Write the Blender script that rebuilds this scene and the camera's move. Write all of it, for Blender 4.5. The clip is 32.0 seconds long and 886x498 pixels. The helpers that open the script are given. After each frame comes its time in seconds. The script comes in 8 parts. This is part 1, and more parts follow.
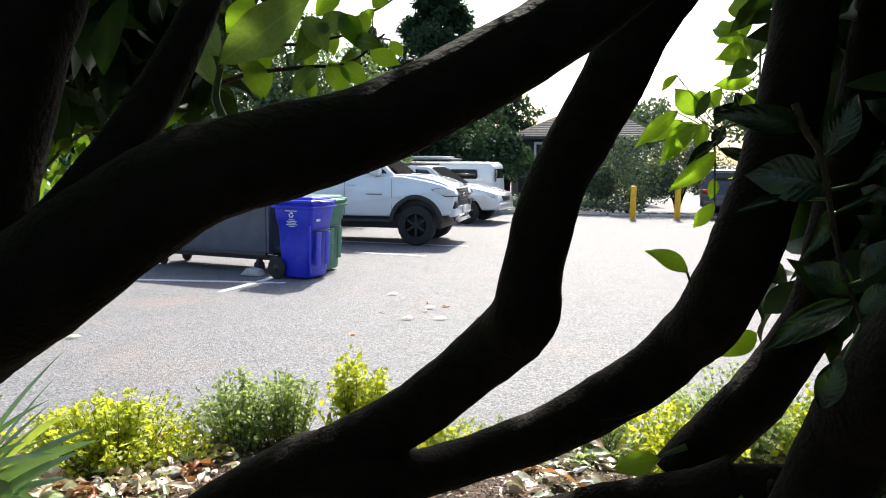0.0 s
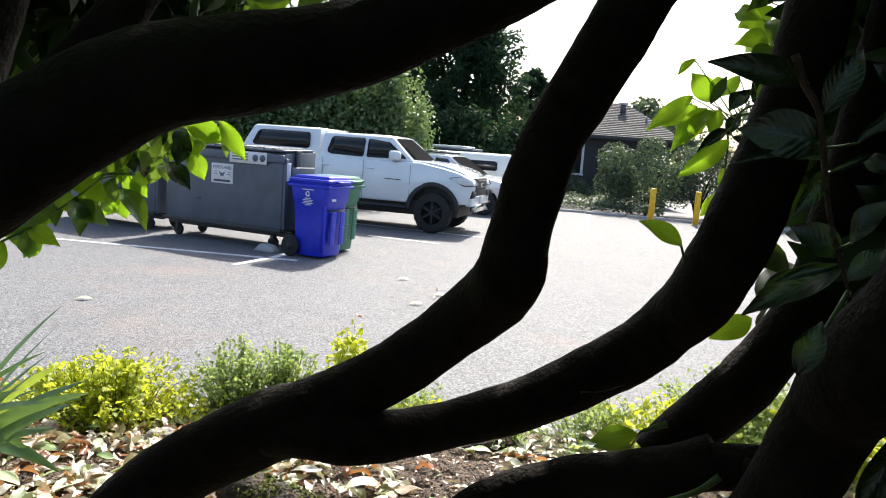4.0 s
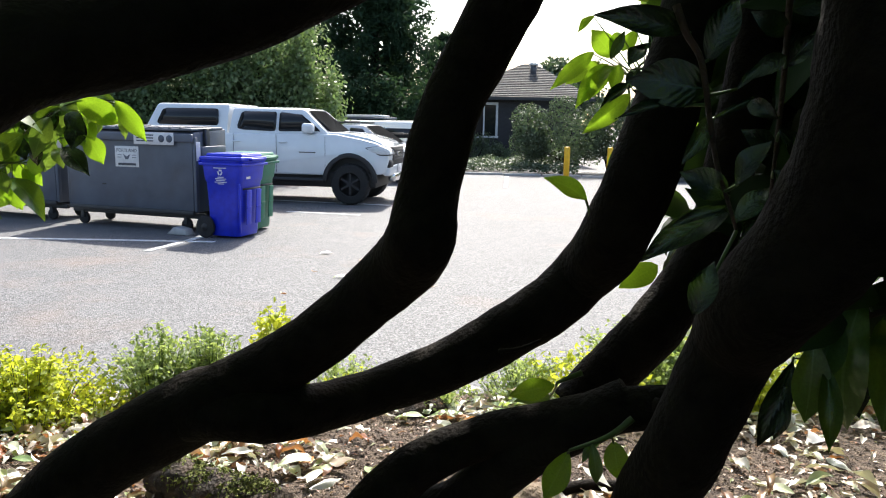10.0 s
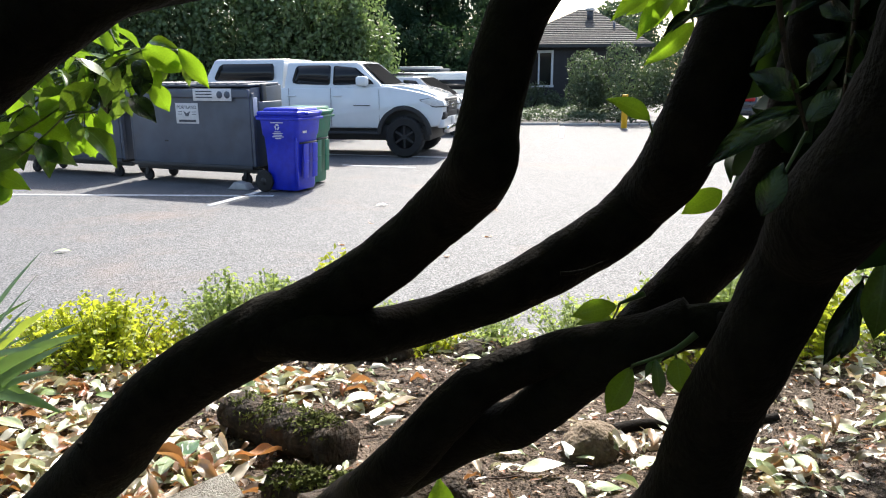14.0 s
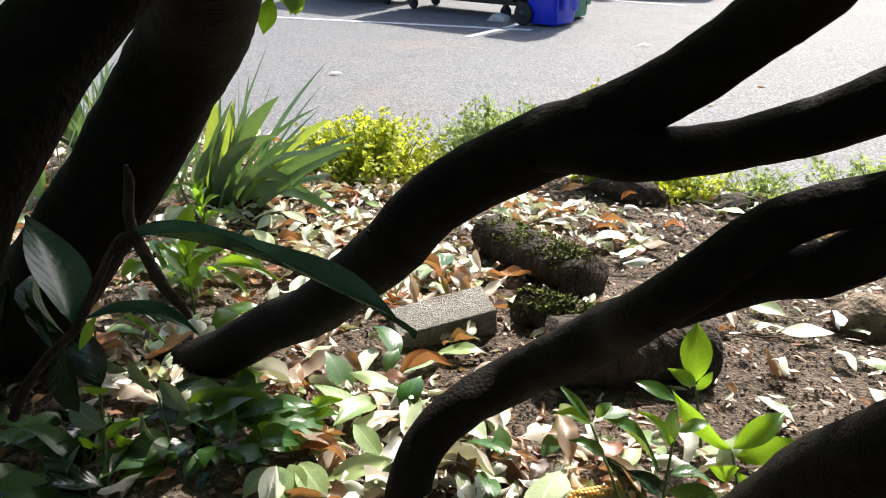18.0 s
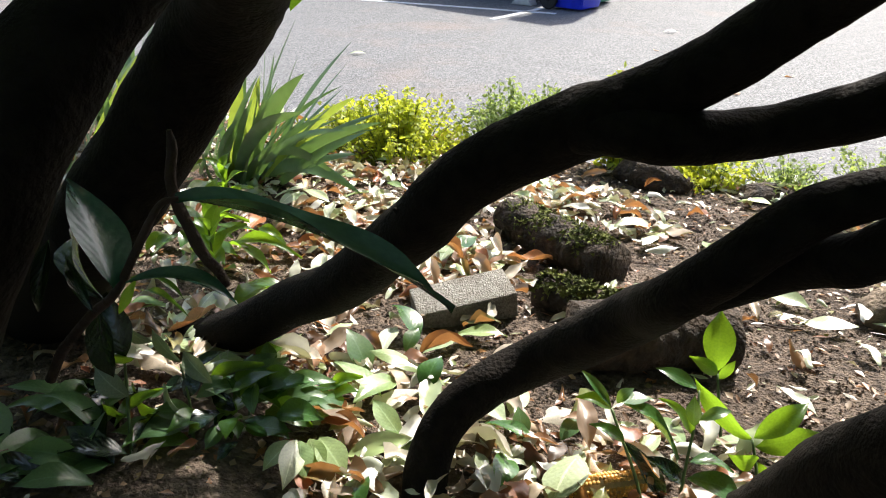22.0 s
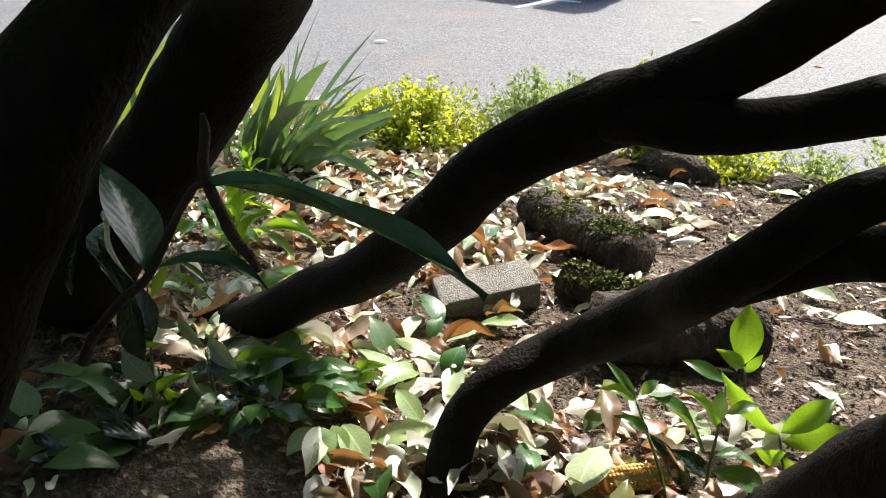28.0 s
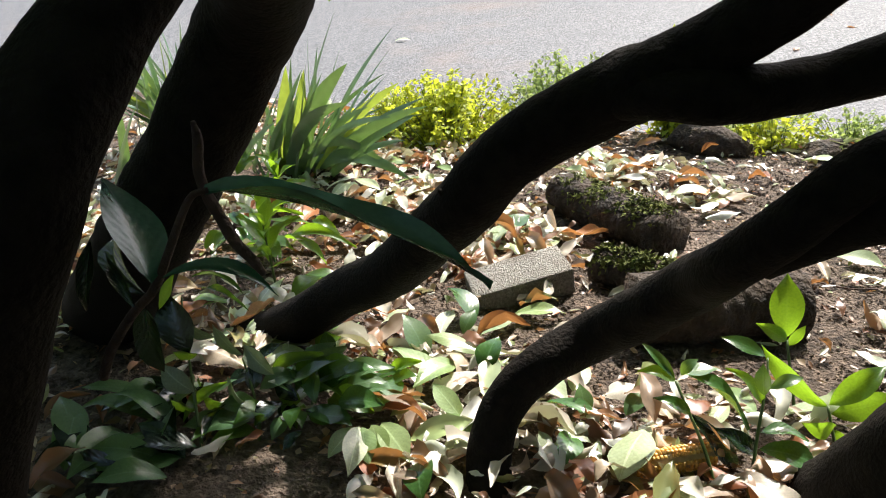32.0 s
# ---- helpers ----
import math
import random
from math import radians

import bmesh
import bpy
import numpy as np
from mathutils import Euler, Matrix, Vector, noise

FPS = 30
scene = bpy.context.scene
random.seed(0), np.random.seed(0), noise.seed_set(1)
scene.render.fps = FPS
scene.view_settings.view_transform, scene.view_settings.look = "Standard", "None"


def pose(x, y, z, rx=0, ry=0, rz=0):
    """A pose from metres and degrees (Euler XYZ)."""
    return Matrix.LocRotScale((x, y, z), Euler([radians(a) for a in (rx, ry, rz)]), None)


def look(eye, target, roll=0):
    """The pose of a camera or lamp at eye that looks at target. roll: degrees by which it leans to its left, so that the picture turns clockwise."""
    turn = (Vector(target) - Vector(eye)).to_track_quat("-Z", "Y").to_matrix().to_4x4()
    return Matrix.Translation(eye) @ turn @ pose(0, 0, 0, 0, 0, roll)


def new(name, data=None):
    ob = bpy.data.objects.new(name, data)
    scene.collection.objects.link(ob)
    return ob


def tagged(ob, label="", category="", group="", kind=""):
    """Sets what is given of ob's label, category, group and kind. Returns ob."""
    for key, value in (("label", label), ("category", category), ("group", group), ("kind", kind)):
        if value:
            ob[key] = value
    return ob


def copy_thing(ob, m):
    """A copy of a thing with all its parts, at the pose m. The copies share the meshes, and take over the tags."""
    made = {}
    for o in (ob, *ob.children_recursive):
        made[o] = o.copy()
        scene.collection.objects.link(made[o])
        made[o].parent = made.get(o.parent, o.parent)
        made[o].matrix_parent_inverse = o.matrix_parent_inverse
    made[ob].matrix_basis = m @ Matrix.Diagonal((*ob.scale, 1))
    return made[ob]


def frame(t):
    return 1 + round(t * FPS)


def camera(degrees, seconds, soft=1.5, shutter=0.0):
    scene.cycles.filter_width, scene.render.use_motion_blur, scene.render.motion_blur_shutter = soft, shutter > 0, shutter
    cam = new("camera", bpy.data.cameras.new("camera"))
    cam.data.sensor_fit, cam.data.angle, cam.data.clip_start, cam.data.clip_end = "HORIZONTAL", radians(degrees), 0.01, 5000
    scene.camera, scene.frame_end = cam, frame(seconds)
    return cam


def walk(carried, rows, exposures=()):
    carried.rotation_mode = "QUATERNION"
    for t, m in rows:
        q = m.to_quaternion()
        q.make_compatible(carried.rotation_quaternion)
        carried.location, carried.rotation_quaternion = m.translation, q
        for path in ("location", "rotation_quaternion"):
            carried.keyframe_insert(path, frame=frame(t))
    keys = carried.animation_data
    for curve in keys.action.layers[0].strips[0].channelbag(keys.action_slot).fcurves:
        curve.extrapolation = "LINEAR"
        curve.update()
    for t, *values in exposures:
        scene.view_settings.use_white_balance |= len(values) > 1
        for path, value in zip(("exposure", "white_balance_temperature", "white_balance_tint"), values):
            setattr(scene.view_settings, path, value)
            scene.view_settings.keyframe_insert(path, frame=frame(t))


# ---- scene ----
cam = camera(62.0, 32.0, soft=1.1)
# seconds, x, y, z, pitch, lean, yaw
PATH = [
    (0, -0.020, -0.013, 1.596, -6.68, -0.47, 2.74),
    (0.5, -0.018, -0.015, 1.596, -6.81, -0.45, 2.58),
    (1, -0.018, -0.016, 1.597, -6.66, -0.32, 2.60),
    (1.5, -0.018, -0.015, 1.597, -6.54, -0.35, 2.44),
    (2, -0.019, -0.017, 1.596, -7.01, -0.45, 2.88),
    (2.5, -0.017, -0.016, 1.594, -7.23, -0.77, 2.98),
    (3, -0.012, -0.011, 1.583, -8.44, -1.45, 2.04),
    (3.5, -0.001, -0.001, 1.569, -7.46, -4.29, 4.49),
    (5.5, 0.013, 0.005, 1.560, -7.90, -2.38, 3.74),
    (6, 0.014, 0.005, 1.562, -8.19, -1.54, 3.64),
    (6.5, 0.014, 0.005, 1.561, -8.57, -1.79, 3.28),
    (7, 0.024, 0.003, 1.564, -8.64, -1.35, 0.96),
    (7.5, 0.024, -0.007, 1.570, -8.46, -0.79, -0.09),
    (8, 0.024, -0.003, 1.570, -8.66, -0.92, -1.98),
    (8.5, 0.032, -0.000, 1.568, -7.73, -0.96, -4.81),
    (9, 0.028, 0.002, 1.567, -7.77, -0.75, -3.74),
    (9.5, 0.023, 0.000, 1.563, -9.01, -1.10, -2.82),
    (10, 0.018, 0.004, 1.562, -9.63, -1.15, -2.12),
    (10.5, 0.016, 0.003, 1.562, -10.39, -0.31, -1.83),
    (11, 0.016, 0.005, 1.561, -10.64, -0.35, -1.68),
    (11.5, 0.006, 0.004, 1.558, -11.45, -0.48, -0.56),
    (12, 0.005, 0.003, 1.561, -11.10, 0.14, 0.11),
    (12.5, 0.001, 0.002, 1.552, -11.73, 0.34, 0.80),
    (13, 0.003, 0.001, 1.549, -11.61, -0.02, -0.01),
    (13.5, 0.005, -0.001, 1.547, -11.88, 0.62, 0.28),
    (14, 0.011, -0.013, 1.537, -13.28, 0.32, 1.95),
    (14.5, 0.003, -0.020, 1.532, -14.61, 2.64, 6.12),
    (15, -0.004, -0.023, 1.530, -14.36, 2.57, 8.25),
    (15.5, -0.021, -0.022, 1.529, -15.06, 2.34, 12.59),
    (17.5, -0.035, -0.003, 1.500, -24.54, -0.32, 20.48),
    (18, -0.036, 0.004, 1.497, -25.16, 0.77, 21.30),
    (18.5, -0.036, 0.003, 1.497, -24.97, 0.52, 21.34),
    (19, -0.039, 0.004, 1.495, -25.12, 0.46, 21.70),
    (19.5, -0.042, 0.002, 1.496, -25.48, 0.06, 22.43),
    (20, -0.042, 0.002, 1.496, -25.30, 0.27, 22.36),
    (20.5, -0.041, 0.000, 1.496, -25.63, -0.07, 22.10),
    (21, -0.043, -0.000, 1.494, -26.20, 0.07, 22.53),
    (21.5, -0.047, 0.000, 1.492, -26.45, -0.12, 23.01),
    (22, -0.046, -0.000, 1.492, -26.43, -0.13, 23.18),
    (22.5, -0.045, -0.000, 1.492, -26.42, -0.11, 23.02),
    (23, -0.046, -0.001, 1.493, -26.31, -0.21, 23.40),
    (23.5, -0.045, -0.002, 1.492, -26.21, -0.09, 23.39),
    (24, -0.046, -0.001, 1.492, -26.85, -0.34, 23.77),
    (24.5, -0.045, -0.002, 1.491, -27.51, -0.46, 23.73),
    (25, -0.048, -0.002, 1.490, -27.54, -0.21, 24.22),
    (25.5, -0.050, -0.001, 1.490, -27.55, -0.43, 24.21),
    (27.5, -0.051, -0.001, 1.490, -27.23, -0.05, 24.84),
    (28, -0.053, 0.001, 1.489, -27.25, 0.03, 24.87),
    (28.5, -0.054, 0.000, 1.490, -27.15, 0.15, 25.19),
    (29, -0.052, -0.001, 1.489, -27.59, 0.17, 25.17),
    (29.5, -0.051, -0.003, 1.489, -27.49, 0.44, 25.06),
    (30, -0.052, -0.001, 1.488, -27.53, 0.75, 24.94),
    (30.5, -0.052, -0.000, 1.487, -27.57, 0.72, 24.72),
    (31, -0.048, 0.002, 1.484, -27.38, 2.46, 24.06),
    (31.5, -0.031, 0.014, 1.481, -28.10, 6.74, 24.70),
    (32, -0.039, 0.011, 1.484, -27.60, 5.10, 25.60),
]
walk(cam, [(t, pose(x, y, z, 90 + p, r, w)) for t, x, y, z, p, r, w in PATH])

# ---- light ----
SUN_EL, SUN_AZ = 46.0, 9.0      # degrees above the horizon, degrees from +y towards +x
EXPOSURE = 1.0
scene.view_settings.exposure = EXPOSURE
world = bpy.data.worlds.new("sky")
scene.world = world
world.use_nodes = True
sky = world.node_tree.nodes.new("ShaderNodeTexSky")
sky.sky_type, sky.sun_disc = "NISHITA", False
sky.sun_elevation, sky.sun_rotation = radians(SUN_EL), radians(SUN_AZ)
sky.air_density, sky.dust_density, sky.ozone_density = 1.0, 3.0, 1.0
world.node_tree.links.new(sky.outputs[0], world.node_tree.nodes["Background"].inputs[0])
world.node_tree.nodes["Background"].inputs[1].default_value = 0.15
sun = new("sun", bpy.data.lights.new("sun", "SUN"))
sun.data.energy, sun.data.angle, sun.data.color = 4.9, radians(0.55), (1.0, 0.95, 0.87)
_dir = Vector((math.sin(radians(SUN_AZ)) * math.cos(radians(SUN_EL)), math.cos(radians(SUN_AZ)) * math.cos(radians(SUN_EL)), math.sin(radians(SUN_EL))))
sun.matrix_world = look(_dir * 60, (0, 0, 0))

# ---- materials ----
def nodes_of(name):
    m = bpy.data.materials.new(name)
    m.use_nodes = True
    nt = m.node_tree
    return m, nt, nt.nodes["Principled BSDF"]


def surf(name, c1, c2, scale=8.0, rough=0.6, metal=0.0, bump=0.0, bscale=60.0, stain=None, sscale=1.2, samount=0.5, spec=0.5, vary=0.0, coat=0.0, detail=6.0, rvar=0.12):
    """Two tones mixed by fine noise, a stain tone at a larger scale, grain in the relief and in the gloss."""
    m, nt, b = nodes_of(name)
    N, L = nt.nodes.new, nt.links.new
    tc = N("ShaderNodeTexCoord")
    n1 = N("ShaderNodeTexNoise")
    n1.inputs["Scale"].default_value, n1.inputs["Detail"].default_value = scale, detail
    L(tc.outputs["Object"], n1.inputs["Vector"])
    ramp = N("ShaderNodeValToRGB")
    ramp.color_ramp.elements[0].position, ramp.color_ramp.elements[1].position = 0.32, 0.68
    ramp.color_ramp.elements[0].color, ramp.color_ramp.elements[1].color = (*c1, 1), (*c2, 1)
    L(n1.outputs["Fac"], ramp.inputs["Fac"])
    col = ramp.outputs["Color"]
    if stain:
        n2 = N("ShaderNodeTexNoise")
        n2.inputs["Scale"].default_value, n2.inputs["Detail"].default_value = sscale, 5
        L(tc.outputs["Object"], n2.inputs["Vector"])
        r2 = N("ShaderNodeMapRange")
        r2.inputs["From Min"].default_value, r2.inputs["From Max"].default_value = 0.5, 0.72
        r2.inputs["To Max"].default_value = samount
        L(n2.outputs["Fac"], r2.inputs["Value"])
        mx = N("ShaderNodeMix")
        mx.data_type = "RGBA"
        L(r2.outputs[0], mx.inputs["Factor"])
        L(col, mx.inputs["A"])
        mx.inputs["B"].default_value = (*stain, 1)
        col = mx.outputs["Result"]
    if vary:
        oi = N("ShaderNodeObjectInfo")
        mr = N("ShaderNodeMapRange")
        mr.inputs["To Min"].default_value, mr.inputs["To Max"].default_value = 1 - vary, 1 + vary
        L(oi.outputs["Random"], mr.inputs["Value"])
        hs = N("ShaderNodeHueSaturation")
        L(mr.outputs[0], hs.inputs["Value"])
        L(col, hs.inputs["Color"])
        col = hs.outputs["Color"]
    L(col, b.inputs["Base Color"])
    rr = N("ShaderNodeMapRange")
    rr.inputs["To Min"].default_value, rr.inputs["To Max"].default_value = max(0.02, rough - rvar), min(1, rough + rvar)
    L(n1.outputs["Fac"], rr.inputs["Value"])
    L(rr.outputs[0], b.inputs["Roughness"])
    b.inputs["Metallic"].default_value, b.inputs["Specular IOR Level"].default_value = metal, spec
    b.inputs["Coat Weight"].default_value = coat
    b.inputs["Coat Roughness"].default_value = 0.06
    if bump:
        n3 = N("ShaderNodeTexNoise")
        n3.inputs["Scale"].default_value, n3.inputs["Detail"].default_value = bscale, 8
        L(tc.outputs["Object"], n3.inputs["Vector"])
        bp = N("ShaderNodeBump")
        bp.inputs["Strength"].default_value, bp.inputs["Distance"].default_value = bump, 0.02
        L(n3.outputs["Fac"], bp.inputs["Height"])
        L(bp.outputs[0], b.inputs["Normal"])
    return m


def leafy(name, tones, through_tone, rough=0.4, translucent=0.45, spec=0.5, island=False, veins=True, nscale=30.0, relief=0.06):
    """A leaf: gloss above, light let through, a tone picked for each leaf out of a row of tones."""
    m, nt, b = nodes_of(name)
    N, L = nt.nodes.new, nt.links.new
    src = N("ShaderNodeNewGeometry").outputs["Random Per Island"] if island else N("ShaderNodeObjectInfo").outputs["Random"]
    ramp = N("ShaderNodeValToRGB")
    els = ramp.color_ramp.elements
    while len(els) < len(tones):
        els.new(0.5)
    for k, c in enumerate(tones):
        els[k].position, els[k].color = k / max(1, len(tones) - 1), (*c, 1)
    L(src, ramp.inputs["Fac"])
    tc = N("ShaderNodeTexCoord")
    ns = N("ShaderNodeTexNoise")
    ns.inputs["Scale"].default_value, ns.inputs["Detail"].default_value = nscale, 5
    L(tc.outputs["Object"], ns.inputs["Vector"])
    mr = N("ShaderNodeMapRange")
    mr.inputs["To Min"].default_value, mr.inputs["To Max"].default_value = 0.65, 1.35
    L(ns.outputs["Fac"], mr.inputs["Value"])
    hs = N("ShaderNodeHueSaturation")
    L(ramp.outputs["Color"], hs.inputs["Color"])
    L(mr.outputs[0], hs.inputs["Value"])
    col, hgt = hs.outputs["Color"], ns.outputs["Fac"]
    if veins:
        uv = N("ShaderNodeUVMap")
        sep = N("ShaderNodeSeparateXYZ")
        L(uv.outputs[0], sep.inputs[0])
        off = N("ShaderNodeMath"); off.operation = "SUBTRACT"; off.inputs[1].default_value = 0.5
        L(sep.outputs["X"], off.inputs[0])
        ab = N("ShaderNodeMath"); ab.operation = "ABSOLUTE"
        L(off.outputs[0], ab.inputs[0])
        rib = N("ShaderNodeMapRange")
        rib.inputs["From Min"].default_value, rib.inputs["From Max"].default_value = 0.018, 0.04
        rib.inputs["To Min"].default_value, rib.inputs["To Max"].default_value = 1, 0
        L(ab.outputs[0], rib.inputs["Value"])
        # side veins: slanted lines off the midrib
        ma = N("ShaderNodeMath"); ma.operation = "MULTIPLY_ADD"; ma.inputs[1].default_value = -0.55
        L(ab.outputs[0], ma.inputs[0]); L(sep.outputs["Y"], ma.inputs[2])
        mm = N("ShaderNodeMath"); mm.operation = "MULTIPLY"; mm.inputs[1].default_value = 57.0
        wob = N("ShaderNodeMath"); wob.operation = "MULTIPLY_ADD"; wob.inputs[1].default_value = 0.09
        L(ns.outputs["Fac"], wob.inputs[0]); L(ma.outputs[0], wob.inputs[2])
        L(wob.outputs[0], mm.inputs[0])
        sn = N("ShaderNodeMath"); sn.operation = "SINE"
        L(mm.outputs[0], sn.inputs[0])
        sv = N("ShaderNodeMapRange")
        sv.inputs["From Min"].default_value, sv.inputs["From Max"].default_value = 0.86, 1.0
        sv.inputs["To Max"].default_value = 0.08
        L(sn.outputs[0], sv.inputs["Value"])
        mxv = N("ShaderNodeMath"); mxv.operation = "MAXIMUM"
        L(rib.outputs[0], mxv.inputs[0]); L(sv.outputs[0], mxv.inputs[1])
        mix = N("ShaderNodeMix"); mix.data_type = "RGBA"
        L(mxv.outputs[0], mix.inputs["Factor"]); L(col, mix.inputs["A"])
        lite = N("ShaderNodeHueSaturation"); lite.inputs["Value"].default_value, lite.inputs["Saturation"].default_value = 1.5, 0.85
        L(col, lite.inputs["Color"]); L(lite.outputs[0], mix.inputs["B"])
        col = mix.outputs["Result"]
        hgt = sn.outputs[0]
    L(col, b.inputs["Base Color"])
    b.inputs["Roughness"].default_value, b.inputs["Specular IOR Level"].default_value = rough, spec
    bp = N("ShaderNodeBump")
    bp.inputs["Strength"].default_value, bp.inputs["Distance"].default_value = relief, 0.001
    L(hgt, bp.inputs["Height"]); L(bp.outputs[0], b.inputs["Normal"])
    tr = N("ShaderNodeBsdfTranslucent")
    tint = N("ShaderNodeMix"); tint.data_type, tint.blend_type = "RGBA", "MULTIPLY"
    tint.inputs["Factor"].default_value = 0.35
    tint.inputs["A"].default_value = (*through_tone, 1)
    L(col, tint.inputs["B"])
    sc = N("ShaderNodeHueSaturation"); L(mr.outputs[0], sc.inputs["Value"]); sc.inputs["Color"].default_value = (*through_tone, 1)
    L(sc.outputs[0], tr.inputs["Color"])
    ms = N("ShaderNodeMixShader"); ms.inputs[0].default_value = translucent
    L(b.outputs[0], ms.inputs[1]); L(tr.outputs[0], ms.inputs[2])
    L(ms.outputs[0], nt.nodes["Material Output"].inputs["Surface"])
    return m


def clear(name, tone, rough=0.02, trans=1.0):
    m, nt, b = nodes_of(name)
    b.inputs["Base Color"].default_value = (*tone, 1)
    b.inputs["Roughness"].default_value, b.inputs["Transmission Weight"].default_value = rough, trans
    return m


def asphalt_mat():
    m, nt, b = nodes_of("asphalt")
    N, L = nt.nodes.new, nt.links.new
    tc = N("ShaderNodeTexCoord")
    def noise_of(scale, detail=6, rough=0.6):
        n = N("ShaderNodeTexNoise")
        n.inputs["Scale"].default_value, n.inputs["Detail"].default_value, n.inputs["Roughness"].default_value = scale, detail, rough
        L(tc.outputs["Object"], n.inputs["Vector"])
        return n.outputs["Fac"]
    vor = N("ShaderNodeTexVoronoi"); vor.inputs["Scale"].default_value = 95
    L(tc.outputs["Object"], vor.inputs["Vector"])
    r = N("ShaderNodeValToRGB")
    e = r.color_ramp.elements
    e[0].position, e[0].color = 0.05, (0.048, 0.050, 0.053, 1)
    e[1].position, e[1].color = 0.95, (0.215, 0.215, 0.22, 1)
    k = e.new(0.5); k.color = (0.104, 0.106, 0.110, 1)
    sep = N("ShaderNodeSeparateColor"); L(vor.outputs["Color"], sep.inputs[0])
    L(sep.outputs[0], r.inputs["Fac"])
    def over(col, fac, lo, hi, amount, tone):
        mr = N("ShaderNodeMapRange")
        mr.inputs["From Min"].default_value, mr.inputs["From Max"].default_value, mr.inputs["To Max"].default_value = lo, hi, amount
        L(fac, mr.inputs["Value"])
        mx = N("ShaderNodeMix"); mx.data_type = "RGBA"
        L(mr.outputs[0], mx.inputs["Factor"]); L(col, mx.inputs["A"]); mx.inputs["B"].default_value = (*tone, 1)
        return mx.outputs["Result"]
    col = over(r.outputs[0], noise_of(0.45, 8, 0.65), 0.54, 0.72, 0.5, (0.21, 0.145, 0.11))
    col = over(col, noise_of(1.7, 8), 0.5, 0.8, 0.45, (0.075, 0.078, 0.085))
    col = over(col, noise_of(6.0, 8), 0.55, 0.8, 0.4, (0.20, 0.197, 0.193))
    L(col, b.inputs["Base Color"])
    b.inputs["Roughness"].default_value, b.inputs["Specular IOR Level"].default_value = 0.75, 0.44
    bp = N("ShaderNodeBump"); bp.inputs["Strength"].default_value, bp.inputs["Distance"].default_value = 0.55, 0.006
    L(vor.outputs["Distance"], bp.inputs["Height"]); L(bp.outputs[0], b.inputs["Normal"])
    return m


M_ASPHALT = asphalt_mat()
M_SOIL = surf("soil", (0.026, 0.018, 0.013), (0.205, 0.152, 0.116), 70, 0.9, bump=1.0, bscale=150, stain=(0.24, 0.182, 0.142), sscale=7, samount=0.6, spec=0.3)
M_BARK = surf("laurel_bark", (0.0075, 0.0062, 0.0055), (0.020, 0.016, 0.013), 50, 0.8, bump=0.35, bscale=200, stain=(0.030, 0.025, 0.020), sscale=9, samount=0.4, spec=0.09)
M_STEM = surf("green_stem", (0.05, 0.09, 0.02), (0.09, 0.14, 0.035), 60, 0.5)
M_TWIG = surf("brown_twig", (0.035, 0.018, 0.012), (0.085, 0.045, 0.03), 60, 0.8, bump=0.4, bscale=200)
LAUREL = [(0.022, 0.06, 0.015), (0.035, 0.09, 0.02), (0.05, 0.12, 0.025), (0.03, 0.075, 0.02)]
M_LEAF = leafy("laurel_leaf", LAUREL, (0.34, 0.58, 0.025), 0.36, 0.42)
# laurel leaf again, its colour darkened for leaves that hang in shade
M_LEAF_SHADED = leafy("shaded_laurel_leaf", [(0.005, 0.014, 0.009), (0.009, 0.024, 0.013), (0.006, 0.018, 0.012)], (0.10, 0.20, 0.03), 0.22, 0.04, spec=0.9, nscale=9.0, relief=0.14)
M_SHOOT = leafy("blue_green_laurel_leaf", [(0.018, 0.070, 0.045), (0.024, 0.080, 0.050)], (0.12, 0.24, 0.05), 0.24, 0.06, spec=0.55, relief=0.05)
M_BROAD = leafy("dull_laurel_leaf", [(0.05, 0.11, 0.04), (0.085, 0.16, 0.065), (0.06, 0.13, 0.05)], (0.30, 0.46, 0.05), 0.36, 0.24, spec=0.7, relief=0.09)
M_GLOSS = leafy("glossy_laurel_leaf", [(0.028, 0.085, 0.02), (0.05, 0.13, 0.03), (0.04, 0.10, 0.03)], (0.32, 0.52, 0.03), 0.25, 0.12, spec=0.8, relief=0.09)
# silvery tones: pale undersides, and the sky's sheen put into the colour
M_SILVER = leafy("silvery_laurel_leaf", [(0.16, 0.19, 0.14), (0.22, 0.26, 0.19)], (0.25, 0.34, 0.08), 0.33, 0.12, spec=0.9, relief=0.2)
M_LEAF_MASS = leafy("laurel_leaf_mass", LAUREL, (0.3, 0.52, 0.03), 0.35, 0.28, island=True, veins=False)
# the leaf mass again, with shade put into its darker tones
M_SHADED_MASS = leafy("shaded_laurel_leaf_mass", [(0.010, 0.030, 0.012), (0.018, 0.045, 0.016), (0.014, 0.036, 0.018)], (0.10, 0.20, 0.02), 0.55, 0.08, spec=0.2, island=True, veins=False)
M_DRY = leafy("dry_leaf", [(0.40, 0.14, 0.045), (0.60, 0.53, 0.40), (0.30, 0.19, 0.10), (0.72, 0.68, 0.58), (0.22, 0.13, 0.07), (0.50, 0.42, 0.28), (0.50, 0.20, 0.06), (0.68, 0.63, 0.50)], (0.60, 0.26, 0.08), 0.38, 0.24, spec=0.8)
M_FADED = leafy("faded_green_leaf", [(0.16, 0.26, 0.07), (0.48, 0.54, 0.32), (0.64, 0.67, 0.50), (0.18, 0.30, 0.09), (0.56, 0.60, 0.44), (0.30, 0.41, 0.16)], (0.45, 0.55, 0.12), 0.31, 0.22, spec=1.0, relief=0.08)
